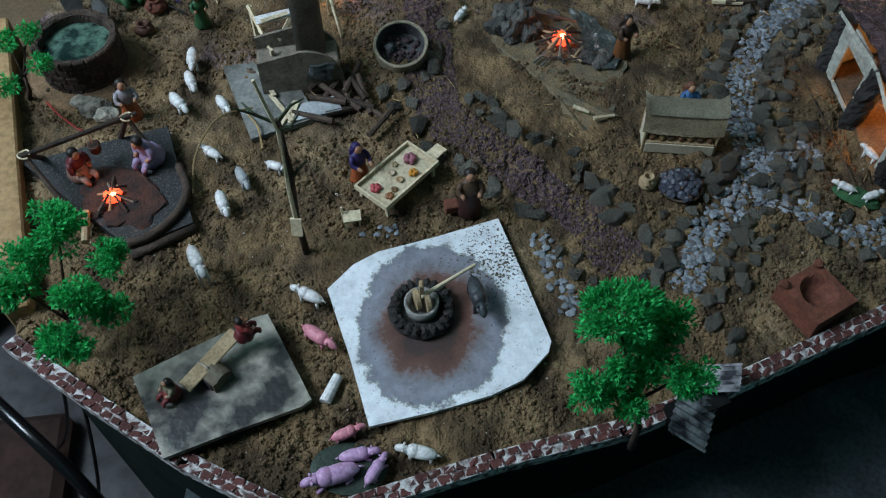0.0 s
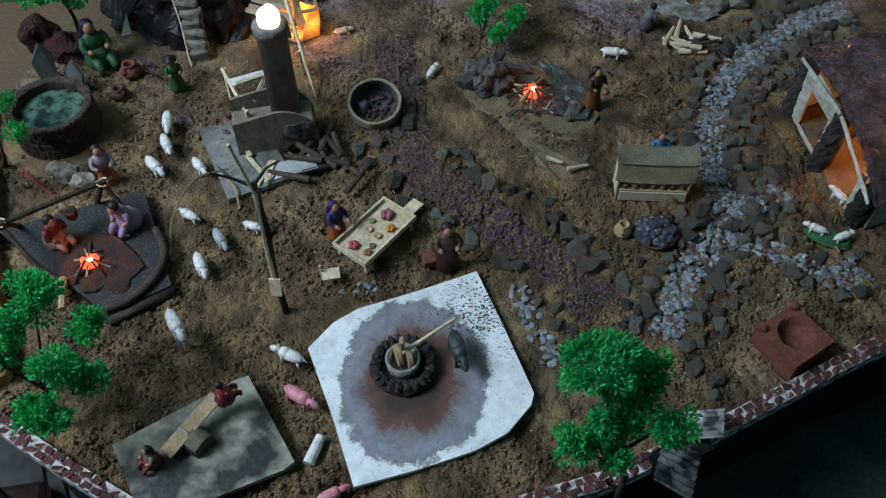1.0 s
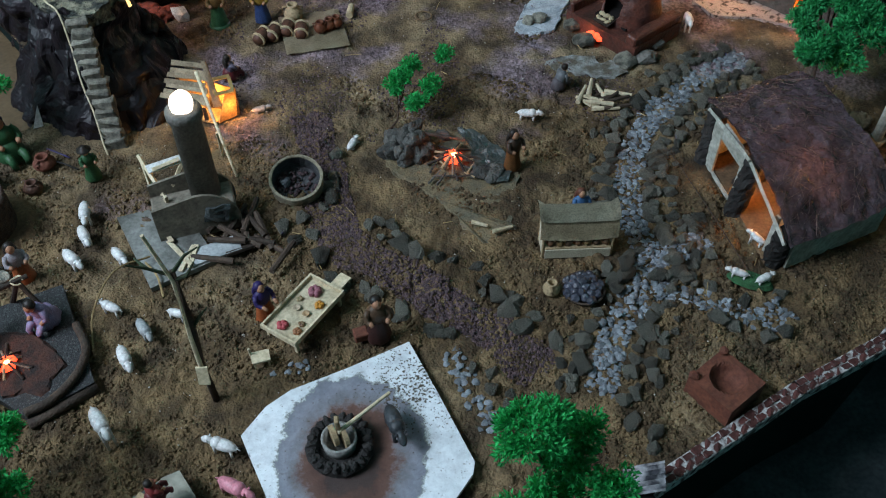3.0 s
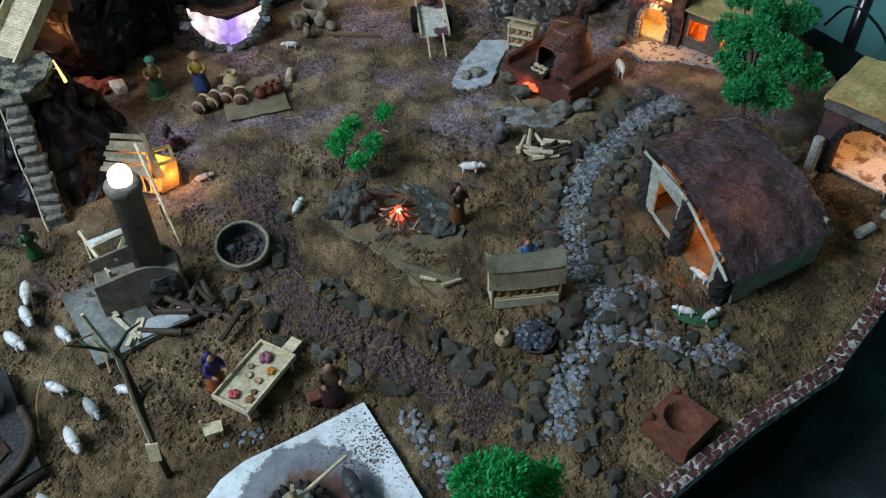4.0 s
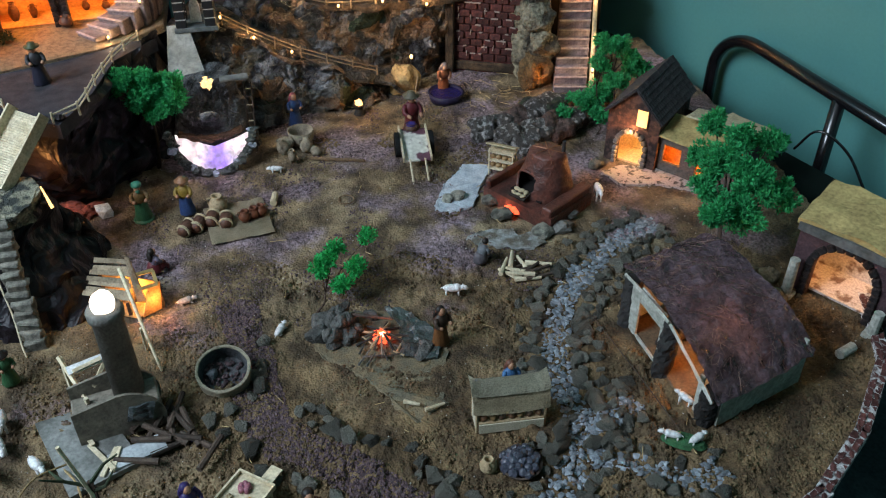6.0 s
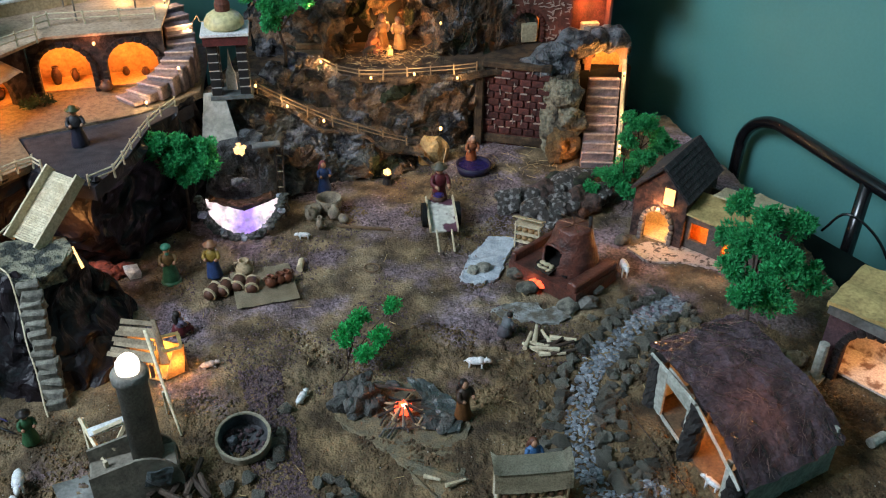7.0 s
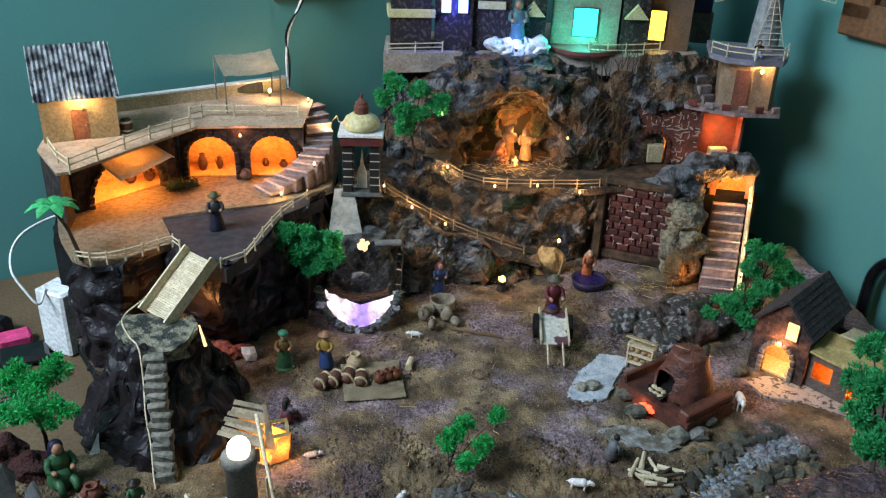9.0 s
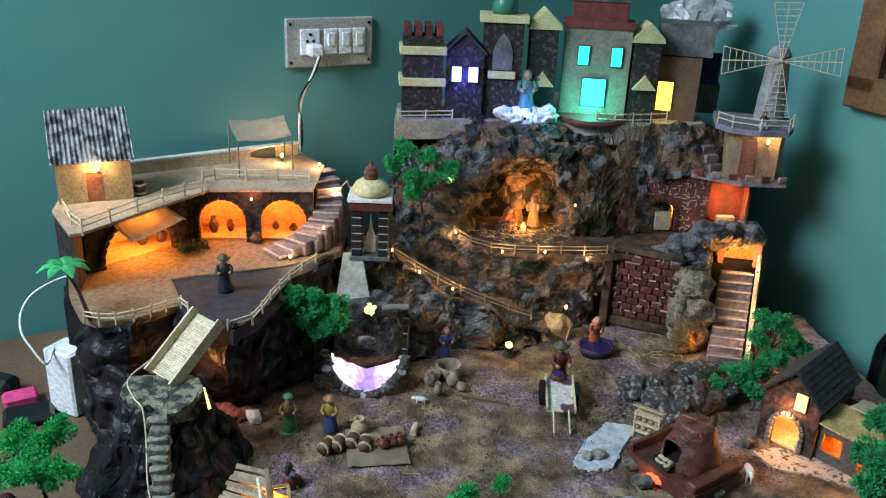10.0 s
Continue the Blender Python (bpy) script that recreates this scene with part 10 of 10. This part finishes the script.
for v in bm.verts:
    v.co += noise.noise_vector(v.co * 200) * 0.0012
solo("glow_cluster", bm, BULB, "glowing rod standing in for a lit gap below the bridge", "light")
bm = bm_new()
stone(bm, 0.012, (0, 0, 0.006), (1, 0.8, 0.9), 3, 1, 0.9)
solo("pale_shard", bm, WHITE, "pale paper shard by the crag", "shard", at=pose(-0.262, 0.588, 0))
bm = bm_new()
upright(bm, [(0, 0), (0.012, 0), (0.014, 0.026)], -0.001, 0.001)
solo("white_shard", bm, WHITE, "white pointed paper shard beside the crag", "shard", at=pose(-0.420, 0.372, 0, -20, 0, 20))


# ---- stones: stream, rocks, gravel ----
def hull_stone(seed, sc, points=13):
    """A broken stone with flat facets: the hull of a few random points."""
    rg = random.Random(seed)
    b = bm_new()
    for _ in range(points):
        q = Vector((rg.gauss(0, 1), rg.gauss(0, 1), rg.gauss(0, 1))).normalized() * rg.uniform(0.72, 1.12)
        b.verts.new((q.x * sc[0], q.y * sc[1], q.z * sc[2]))
    bmesh.ops.convex_hull(b, input=b.verts[:])
    bmesh.ops.delete(b, geom=[v for v in b.verts if not v.link_faces], context="VERTS")
    return b


def pebble_mesh(k, material):
    return mesh_of("pebble", hull_stone(k * 7 + 1, (1.15, 0.85, 0.40), 24), material)


def near_line(pts, width, n, rng):
    pts = [Vector((*p, 0)) for p in pts]
    seg = [(b - a).length for a, b in zip(pts, pts[1:])]
    out = []
    for _ in range(n):
        d = rng.uniform(0, sum(seg))
        for k, s in enumerate(seg):
            if d <= s:
                break
            d -= s
        k = min(k, len(seg) - 1)
        p = pts[k].lerp(pts[k + 1], d / seg[k])
        side = Vector((-(pts[k + 1] - pts[k]).y, (pts[k + 1] - pts[k]).x, 0)).normalized()
        w = width * (1 + 0.3 * noise.noise(p * 25))
        out.append(p + side * rng.uniform(-w, w))
    return out


STREAM = [(0.168, -0.075), (0.185, -0.035), (0.205, 0.008), (0.245, 0.045), (0.258, 0.085), (0.253, 0.140), (0.262, 0.19), (0.286, 0.250), (0.322, 0.305), (0.371, 0.345), (0.425, 0.385), (0.480, 0.415)]
BRANCHES = [[(0.250, 0.075), (0.29, 0.088), (0.325, 0.103)], [(0.252, 0.040), (0.285, 0.030), (0.315, 0.010), (0.345, -0.008), (0.375, 0.0)]]
SMALL = [(0.036, -0.012), (0.050, -0.045), (0.056, -0.075), (0.062, -0.100)]
rng = random.Random(11)
places = near_line(STREAM, 0.0155, 1300, rng)
for br in BRANCHES:
    places += near_line(br, 0.014, 230, rng)
places += near_line(SMALL, 0.010, 70, rng)
places += [Vector((rng.uniform(-0.13, -0.085), -0.005 - rng.uniform(0, 0.012), 0)) for _ in range(10)]
places.sort(key=lambda p: p.y)
stream = thing("gravel_stream", "dry stream of blue-grey stone chips", "stream bed", pose(0, 0, 0), kind="structure")
peb = [pebble_mesh(k, PEBBLE) for k in range(6)]
parts, rest = places[:300], places[300:]
for i, p in enumerate(parts):
    o = new("stone_chip", peb[i % 6])
    o.parent = stream
    r = rng.uniform(0.0023, 0.0044)
    o.matrix_basis = pose(p.x, p.y, ground_z(p.x, p.y) + r * 0.15, rng.uniform(-16, 16), rng.uniform(-16, 16), rng.uniform(0, 360)) @ Matrix.Scale(r, 4)
vs, fs = [], []
for i, p in enumerate(rest):
    me = peb[i % 6]
    r = rng.uniform(0.0023, 0.0044)
    m = pose(p.x, p.y, ground_z(p.x, p.y) + r * 0.15, rng.uniform(-16, 16), rng.uniform(-16, 16), rng.uniform(0, 360)) @ Matrix.Scale(r, 4)
    b = len(vs)
    vs.extend(tuple(m @ v.co) for v in me.vertices)
    fs.extend(tuple(b + k for k in f.vertices) for f in me.polygons)
me = bpy.data.meshes.new("stone_chips")
me.from_pydata(vs, [], fs)
me.materials.append(PEBBLE)
o = tagged(new("stone_chips", me), kind="stuff")
o.parent = stream

rockm = []
for k in range(14):
    rockm.append(mesh_of("rock", hull_stone(k * 5 + 2, (1.1 + 0.1 * (k % 3), 0.9, 0.85), 16 + k % 6), DARKROCK))
rocks = []
for k, side in ((0, 1), (1, -1)):
    for i in range(56):
        t = i / 56
        d = along([(*p, 0) for p in STREAM], 92)
        j = min(int(t * 92) + k, 90)
        tan = (d[j + 1] - d[j]).normalized()
        off = side * rng.uniform(0.020, 0.031)
        rocks.append((d[j].x - tan.y * off, d[j].y + tan.x * off, rng.uniform(0.0055, 0.0118)))
        if rng.random() < 0.7:
            off = side * rng.uniform(0.034, 0.052)
            rocks.append((d[j].x - tan.y * off, d[j].y + tan.x * off, rng.uniform(0.0045, 0.009)))
for br in BRANCHES:
    for p in near_line(br, 0.001, 12, rng):
        rocks.append((p.x, p.y + rng.choice((-0.022, 0.022)) + rng.uniform(-0.004, 0.004), rng.uniform(0.007, 0.011)))
MAUVEPATH = [(-0.090, 0.36), (-0.075, 0.25), (-0.070, 0.19), (-0.060, 0.14), (0.005, 0.085), (0.050, 0.035), (0.090, 0.005), (0.118, -0.046)]
for p in along([(*q, 0) for q in MAUVEPATH[3:]], 20):
    for s in (-1, 1):
        if rng.random() < 0.55:
            rocks.append((p.x + s * 0.030 + rng.uniform(-0.008, 0.008), p.y + s * 0.030 + rng.uniform(-0.008, 0.008), rng.uniform(0.0055, 0.0105)))
for x, y, r in ((-0.101, 0.181, 11), (-0.084, 0.123, 14), (-0.077, 0.198, 8), (-0.109, 0.151, 10), (0.002, 0.130, 13), (0.019, 0.115, 13), (0.036, 0.107, 10), (-0.004, 0.044, 11), (0.005, 0.142, 9), (0.083, 0.073, 9), (0.095, 0.051, 13), (0.101, 0.033, 13), (0.108, 0.012, 12), (0.023, 0.016, 10),
                (0.039, 0.009, 9), (-0.122, 0.168, 11), (-0.091, 0.157, 9), (0.078, 0.092, 8), (-0.006, 0.164, 9), (-0.019, 0.168, 8), (-0.040, 0.077, 9), (-0.068, 0.212, 12), (-0.071, 0.228, 12), (-0.066, 0.246, 10), (-0.062, 0.28, 9), (0.185, -0.085, 9), (0.19, -0.105, 10), (0.205, -0.12, 9), (0.20, -0.135, 8)):
    rocks.append((x, y, r * 0.001))
for i, (x, y, r) in enumerate(rocks):
    if (-0.16 < x < 0.045 and -0.215 < y < 0.002) or (0.145 < x < 0.235 and 0.085 < y < 0.14) or math.hypot(x - 0.178, y - 0.045) < 0.026:
        continue
    if x > 0.365 and 0.02 < y < 0.26:
        continue
    o = new("rock", rockm[i % 14])
    o.matrix_basis = pose(x, y, ground_z(x, y) + r * 0.22, rng.uniform(-20, 20), rng.uniform(-20, 20), rng.uniform(0, 360)) @ Matrix.Scale(r, 4)
    tagged(o, "dark grey jagged rock lining the gravel paths", "rock", "rocks along the stream")


def scatter(name, spots, sizes, material, label, category, seed, flat=0.7):
    rg = random.Random(seed)
    base = []
    for k in range(4):
        b = bm_new()
        bmesh.ops.create_cone(b, cap_ends=True, segments=4, radius1=1, radius2=0.45, depth=flat)
        base.append(([v.co.copy() for v in b.verts], [tuple(v.index for v in f.verts) for f in b.faces]))
        b.free()
    vs, fs = [], []
    for x, y in spots:
        co, fa = base[rg.randrange(4)]
        r = rg.uniform(*sizes)
        m = pose(x, y, ground_z(x, y) + r * 0.25, rg.uniform(-40, 40), rg.uniform(-40, 40), rg.uniform(0, 360)) @ Matrix.Diagonal((r * rg.uniform(0.7, 1.3), r, r, 1))
        b = len(vs)
        vs.extend(tuple(m @ c) for c in co)
        fs.extend(tuple(b + k for k in f) for f in fa)
    me = bpy.data.meshes.new(name)
    me.from_pydata(vs, [], fs)
    me.materials.append(material)
    return tagged(new(name, me), label, category, kind="stuff")


spots = [(p.x, p.y) for p in near_line(MAUVEPATH, 0.024, 8500, rng)]
for _ in range(13000):
    x, y = rng.uniform(-0.24, 0.32), rng.uniform(0.30, 0.86)
    if noise.noise(Vector((x * 9, y * 9, 5))) + 0.35 * noise.noise(Vector((x * 30, y * 30, 2))) > 0.14 - 0.1 * (y > 0.75):
        spots.append((x, y))
scatter("mauve_gravel", spots, (0.0008, 0.0023), MAUVE, "fine mauve gravel strewn over the sand", "gravel", 3)
spots = []
while len(spots) < 24000:
    x, y = rng.uniform(-0.52, 0.66), rng.uniform(-0.27, 0.86)
    if inside(x, y, SANDLINE) and noise.noise(Vector((x * 12, y * 12, 9))) > -0.25 + 0.55 * min(1, max(0, y / 0.45)):
        spots.append((x, y))
pale = []
while len(pale) < 2600:
    x, y = rng.uniform(-0.48, 0.62), rng.uniform(-0.25, 0.86)
    if inside(x, y, SANDLINE):
        pale.append((x, y))
pale += [(0.490 + rng.uniform(-0.03, 0.095), 0.552 + rng.uniform(-0.062, 0.0)) for _ in range(420)]
scatter("pale_grit", pale, (0.0005, 0.0013), mat("pale_grit", (0.42, 0.38, 0.33), (0.25, 0.22, 0.19), 0.9, rnd=0.4, bump=0), "pale grit flecks on the sand", "grit", 8)
scatter("sand_crumbs", spots, (0.0010, 0.0034), SAND, "crumbs of damp brown sand", "sand", 5)
bm = bm_new()
for _ in range(150):
    x, y = rng.uniform(-0.25, 0.40), rng.uniform(0.0, 0.88)
    if _ > 70:
        x, y = rng.gauss(0.36, 0.05), rng.gauss(0.84, 0.03)
    a, l = rng.uniform(0, 6.28), rng.uniform(0.006, 0.022)
    limb(bm, (x, y, 0.003), (x + l * math.cos(a), y + l * math.sin(a), 0.0035), 0.0005, seg=3)
solo("straw_bits", bm, STRAW, "scattered straw bits on the sand", "straw", kind="stuff")
for pts in (([(-0.300, 0.030, 0), (-0.302, 0.07, 0.012), (-0.285, 0.11, 0.022), (-0.255, 0.135, 0.012)]), ([(-0.24, 0.09, 0), (-0.246, 0.11, 0.010), (-0.262, 0.135, 0.004)])):
    bm = bm_new()
    tube(bm, eased(pts), 0.0011, 5)
    solo("bent_cane", bm, STRAW, "thin bent straw-coloured cane in the sand", "cane")

# ---- beside the village: bed end, switch plate, wooden window, adapter, cables ----
bed_end = thing("bed_end", "black enamelled tube bed end", "bed", pose(0, 0, 0))
p0, p1 = Vector((0.815, 0.902, 0)), Vector((0.914, 0.235, 0))
dd = (p1 - p0).normalized()
arc = [p0 - dd * 0.0 + Vector((0, 0, -0.30)), p0 + Vector((0, 0, -0.03))]
for t in np.linspace(0, math.pi / 2, 10):
    arc.append(p0 + dd * (0.11 * (1 - math.cos(t))) + Vector((0, 0, -0.03 + 0.085 * math.sin(t))))
arc += [p0 + dd * 0.25 + Vector((0, 0, 0.055)), p0 + dd * 0.66 + Vector((0, 0, 0.055))]
bm = bm_new()
tube(bm, arc, 0.0112, 14)
part("top_tube", bm, BLACKMETAL, bed_end, smooth=True)
for s in (0.315, 0.60):
    bm = bm_new()
    q = p0 + dd * s
    limb(bm, q + Vector((0, 0, -0.30)), q + Vector((0, 0, 0.055)), 0.0110, seg=14)
    part("upright", bm, BLACKMETAL, bed_end, smooth=True)
bm = bm_new()
box(bm, (0.17, 0.14, 0.05), bevel=0.012)
solo("folded_blanket", bm, CLOTH, "dark folded blanket beside the bed end", "bundle", at=pose(0.735, 0.505, -0.055, 0, 0, 20))
bm = bm_new()
tube(bm, eased([(0.78, 0.56, -0.01), (0.80, 0.54, 0.03), (0.83, 0.50, 0.01), (0.85, 0.46, -0.04)]), 0.0022, 6)
solo("black_cable", bm, BLACKMETAL, "thin black cable by the bed end", "cable", smooth=True)

plate = thing("switch_plate", "metal switch plate with a socket and three switches", "switch plate", Matrix.Translation(room(0.548, 0.004, 0.457)) @ Matrix.Rotation(TURN, 4, "Z"), kind="structure")
bm = bm_new()
box(bm, (0.168, 0.010, 0.088), bevel=0.002)
part("plate", bm, STEEL, plate)
for x in (-0.076, 0.076):
    for z in (-0.034, 0.034):
        bm = bm_new()
        cyl(bm, 0.0028, 0.0028, 0.002, (x, -0.005, z), (90, 0, 0), 10)
        part("screw", bm, BLACKMETAL, plate)
for k, (x, w) in enumerate(((-0.040, 0.036), (0.000, 0.025), (0.028, 0.025), (0.055, 0.025))):
    bm = bm_new()
    box(bm, (w, 0.005, 0.046), (x, -0.007, 0.002), bevel=0.001)
    sw = part("module", bm, PLASTIC, plate, "white module")
    bm = bm_new()
    box(bm, (w * 0.55, 0.006, 0.024), (x, -0.0095, 0.006), (0, 0, 0), bevel=0.001)
    if k:
        part("rocker", bm, PLASTIC, sw)
    else:
        bm.free()
        bm = bm_new()
        for dx, dz in ((0, 0.016), (-0.006, 0.004), (0.006, 0.004)):
            cyl(bm, 0.003, 0.003, 0.002, (x + dx, -0.009, dz), (90, 0, 0), 10)
        part("socket_hole", bm, BLACKMETAL, sw)
bm = bm_new()
box(bm, (0.026, 0.030, 0.022), bevel=0.004)
solo("plug", bm, PLASTIC, "white plug in the wall socket", "plug", at=Matrix.Translation(room(0.511, 0.028, 0.447)) @ Matrix.Rotation(TURN, 4, "Z"), smooth=False)
for dx, m_, nm in ((0.0, PLASTIC, "white"), (0.003, BLACKMETAL, "black")):
    bm = bm_new()
    tube(bm, eased([room(0.513 + dx, 0.045 - dx, 0.440), room(0.503 + dx, 0.04, 0.41), room(0.485 - dx * 1.5, 0.028, 0.36), room(0.481 + dx * 2, 0.02, 0.30), room(0.485 - dx, 0.018, 0.24)]), 0.0022, 7)
    solo("power_cable", bm, m_, nm + " power cable hanging from the plug", "cable", smooth=True)

win = thing("wooden_window", "brown wooden window frame on the side wall", "window", Matrix.Translation(room(S_R - 0.012, 0.80, 0.70)) @ Matrix.Rotation(TURN - math.pi / 2, 4, "Z"), kind="structure")
for at, s in (((-0.28, 0, 0.0), (0.06, 0.045, 0.56)), ((0.28, 0, 0.0), (0.06, 0.045, 0.56)), ((0, 0, -0.28), (0.62, 0.045, 0.06)), ((0, 0, 0.28), (0.62, 0.045, 0.06)), ((0, 0, 0), (0.05, 0.04, 0.5))):
    bm = bm_new()
    box(bm, s, at, bevel=0.004)
    part("frame_bar", bm, WINDOWWOOD, win)
for x in (-0.137, 0.137):
    bm = bm_new()
    box(bm, (0.224, 0.02, 0.50), (x, 0.005, 0))
    part("shutter", bm, mat("dark_shutter", (0.07, 0.035, 0.018), (0.04, 0.02, 0.012), 0.5, scale=20), win, "dark closed shutter")
bm = bm_new()
box(bm, (0.040, 0.045, 0.105), (0, 0, 0.0525), bevel=0.003)
solo("white_adapter", bm, PLASTIC, "white box adapter standing on the table", "adapter", at=pose(-0.547, 0.655, -0.028, 0, 0, -26) @ Matrix.Diagonal((1.35, 1.0, 1.0, 1)))
bm = bm_new()
tube(bm, eased([(-0.561, 0.643, 0.080), (-0.559, 0.610, 0.072), (-0.578, 0.613, 0.095), (-0.595, 0.625, 0.115), (-0.603, 0.650, 0.134), (-0.598, 0.680, 0.148), (-0.578, 0.710, 0.156), (-0.553, 0.730, 0.16), (-0.533, 0.740, 0.16)]), 0.0018, 8)
solo("white_cable", bm, PLASTIC, "white cable curving up behind the crag", "cable", smooth=True)
for k in range(5):
    bm = bm_new()
    y = 0.44 + 0.03 * k
    tube(bm, eased([(-0.80, y + 0.04, -0.024), (-0.72, y + 0.03 * math.sin(k), -0.024 + 0.004 * k), (-0.65, y + 0.04 * math.cos(k * 2), -0.022), (-0.58, 0.50 + 0.01 * k, -0.022), (-0.54, 0.50 + 0.012 * k, -0.02)]), 0.0014, 5)
    solo("thin_cable", bm, mat("blue_black_cable", (0.02, 0.02, 0.05), rough=0.5), "thin dark cable looping over the table", "cable", smooth=True, group="loose cables")
bm = bm_new()
box(bm, (0.05, 0.03, 0.02), (0, 0, 0.010), bevel=0.005)
solo("pink_packet", bm, mat("hot_pink", (0.65, 0.06, 0.20), rough=0.5), "small hot pink packet on the table", "packet", at=pose(-0.630, 0.660, -0.028, 0, 0, 30))
bm = bm_new()
box(bm, (0.07, 0.05, 0.016), (0, 0, 0.008), bevel=0.006)
solo("black_packet", bm, BLACKMETAL, "small black packet beside the pink one", "packet", at=pose(-0.600, 0.618, -0.028, 0, 0, 25))
bm = bm_new()
box(bm, (0.055, 0.035, 0.030), (0, 0, 0.015), bevel=0.008)
solo("black_packet", bm, BLACKMETAL, "black packet lying behind the pink one", "packet", at=pose(-0.672, 0.690, -0.028, 0, 0, -20))
bm = bm_new()
prism(bm, [(-0.045, -0.03), (0.04, -0.035), (0.05, 0.02), (-0.01, 0.04), (-0.05, 0.02)], 0, 0.006)
solo("white_wrapper", bm, PLASTIC, "white paper wrapper under the pink packet", "paper", at=pose(-0.628, 0.668, -0.036, 0, 0, 10))
bm = bm_new()
box(bm, (0.44, 0.50, 0.05), (0, 0, 0.026), bevel=0.015)
solo("brown_sack", bm, mat("dark_brown_cloth", (0.05, 0.025, 0.02), (0.03, 0.018, 0.015), 0.9, scale=12), "flat dark brown cloth bundle on the floor", "bundle", at=pose(-0.86, -0.18, Z_F, 0, 0, 8))
bm = bm_new()
tube(bm, [(-0.88, 0.157, -0.45), (-0.66, -0.008, -0.45), (-0.545, -0.094, -0.45), (-0.535, -0.104, -0.719)], 0.010, 10)
solo("floor_rod", bm, BLACKMETAL, "black bar leaning beside the table", "bar", smooth=True)

for pts in ([(-0.72, 0.17, -0.40), (-0.66, 0.125, -0.35), (-0.62, 0.09, -0.36), (-0.60, 0.04, -0.46), (-0.64, 0.02, -0.60), (-0.72, 0.02, -0.71)], [(-0.75, 0.19, -0.35), (-0.68, 0.14, -0.30), (-0.60, 0.10, -0.33), (-0.57, 0.03, -0.45), (-0.575, -0.04, -0.60), (-0.60, -0.08, -0.71)]):
    bm = bm_new()
    tube(bm, eased(pts), 0.0028, 7)
    solo("floor_cable", bm, BLACKMETAL, "black cable hanging down beside the table", "cable", smooth=True, group="hanging cables")
tree((0.462, 0.678, 0), [(0.462, 0.678, 0.050, 0.016), (0.476, 0.682, 0.042, 0.013)], "deep green bush on the rock bank", 70, LEAFDARK, trunk=0.0016)
tree((0.438, 0.682, 0), [(0.438, 0.682, 0.030, 0.013), (0.452, 0.686, 0.022, 0.010)], "deep green bush on the rock bank", 71, LEAFDARK, trunk=0.0016)
tree((0.485, 0.657, 0), [(0.485, 0.657, 0.035, 0.015), (0.499, 0.661, 0.027, 0.012)], "deep green bush on the rock bank", 72, LEAFDARK, trunk=0.0016)
tree((0.525, 0.702, 0), [(0.525, 0.702, 0.070, 0.018), (0.539, 0.706, 0.062, 0.014)], "deep green bush on the rock bank", 73, LEAFDARK, trunk=0.0016)
tree((0.503, 0.726, 0), [(0.503, 0.726, 0.090, 0.016), (0.517, 0.730, 0.082, 0.013)], "deep green bush on the rock bank", 74, LEAFDARK, trunk=0.0016)
tree((0.573, 0.757, 0), [(0.573, 0.757, 0.060, 0.015), (0.587, 0.761, 0.052, 0.012)], "deep green bush on the rock bank", 75, LEAFDARK, trunk=0.0016)
bm = bm_new()
prism(bm, [(-0.010, -0.012), (0.006, -0.010), (0.012, 0.014)], 0, 0.0012)
for v in bm.verts:
    v.co.z += 0.002 * math.sin(v.co.x * 300)
solo("paper_scrap", bm, PLASTIC, "torn white paper scrap on the table", "paper", at=pose(-0.436, 0.432, -0.026, 8, 0, 10))

# behind the well: red rocks, grey shards, loose wires
RUST = mat("dark_red_rock", (0.085, 0.026, 0.022), (0.030, 0.012, 0.012), 0.8, scale=70, bump=1.0, crease=90)
boulder("red_rock", "dark red rough rock behind the well", (-0.508, 0.352, 0.012), 0.024, (0.9, 0.8, 1.1), 51, RUST, 0.7)
boulder("red_rock", "dark red rough rock near the well", (-0.473, 0.342, 0.010), 0.022, (1.2, 0.8, 0.8), 53, RUST, 0.7)
for x, y, r in ((-0.487, 0.294, 25), (-0.448, 0.270, -30)):
    bm = bm_new()
    upright(bm, [(-0.010, -0.002), (0.011, 0.0), (0.014, 0.030), (0.002, 0.046), (-0.012, 0.026)], -0.0015, 0.0015)
    for v in bm.verts:
        v.co += noise.noise_vector(v.co * 80) * 0.003
    solo("grey_shard", bm, SLATE, "upright grey card shard behind the well", "shard", at=pose(x, y, 0, -8, 0, r), group="grey shards")
mat("violet_wire", (0.05, 0.04, 0.12), rough=0.5, bump=0)
mat("red_wire", (0.30, 0.03, 0.025), rough=0.5, bump=0)
mat("black_wire", (0.012, 0.011, 0.011), rough=0.6, bump=0)
bm = bm_new()
tube(bm, [(-0.395, 0.328, 0.004), (-0.382, 0.320, 0.004), (-0.366, 0.309, 0.004)], 0.0011, 6)
solo("loose_wire", bm, MATS["violet_wire"], "thin violet wire lying on the sand", "wire", smooth=True, group="loose wires")
bm = bm_new()
tube(bm, [(-0.476, 0.146, 0.004), (-0.458, 0.128, 0.004), (-0.434, 0.109, 0.004), (-0.423, 0.105, 0.004)], 0.0011, 6)
solo("loose_wire", bm, MATS["red_wire"], "thin red wire lying by the fire", "wire", smooth=True, group="loose wires")
bm = bm_new()
tube(bm, [(-0.396, 0.310, 0.006), (-0.370, 0.297, 0.006), (-0.352, 0.285, 0.006)], 0.0011, 6)
solo("loose_wire", bm, MATS["black_wire"], "dark twig-like wire by the seated figurine", "wire", smooth=True, group="loose wires")
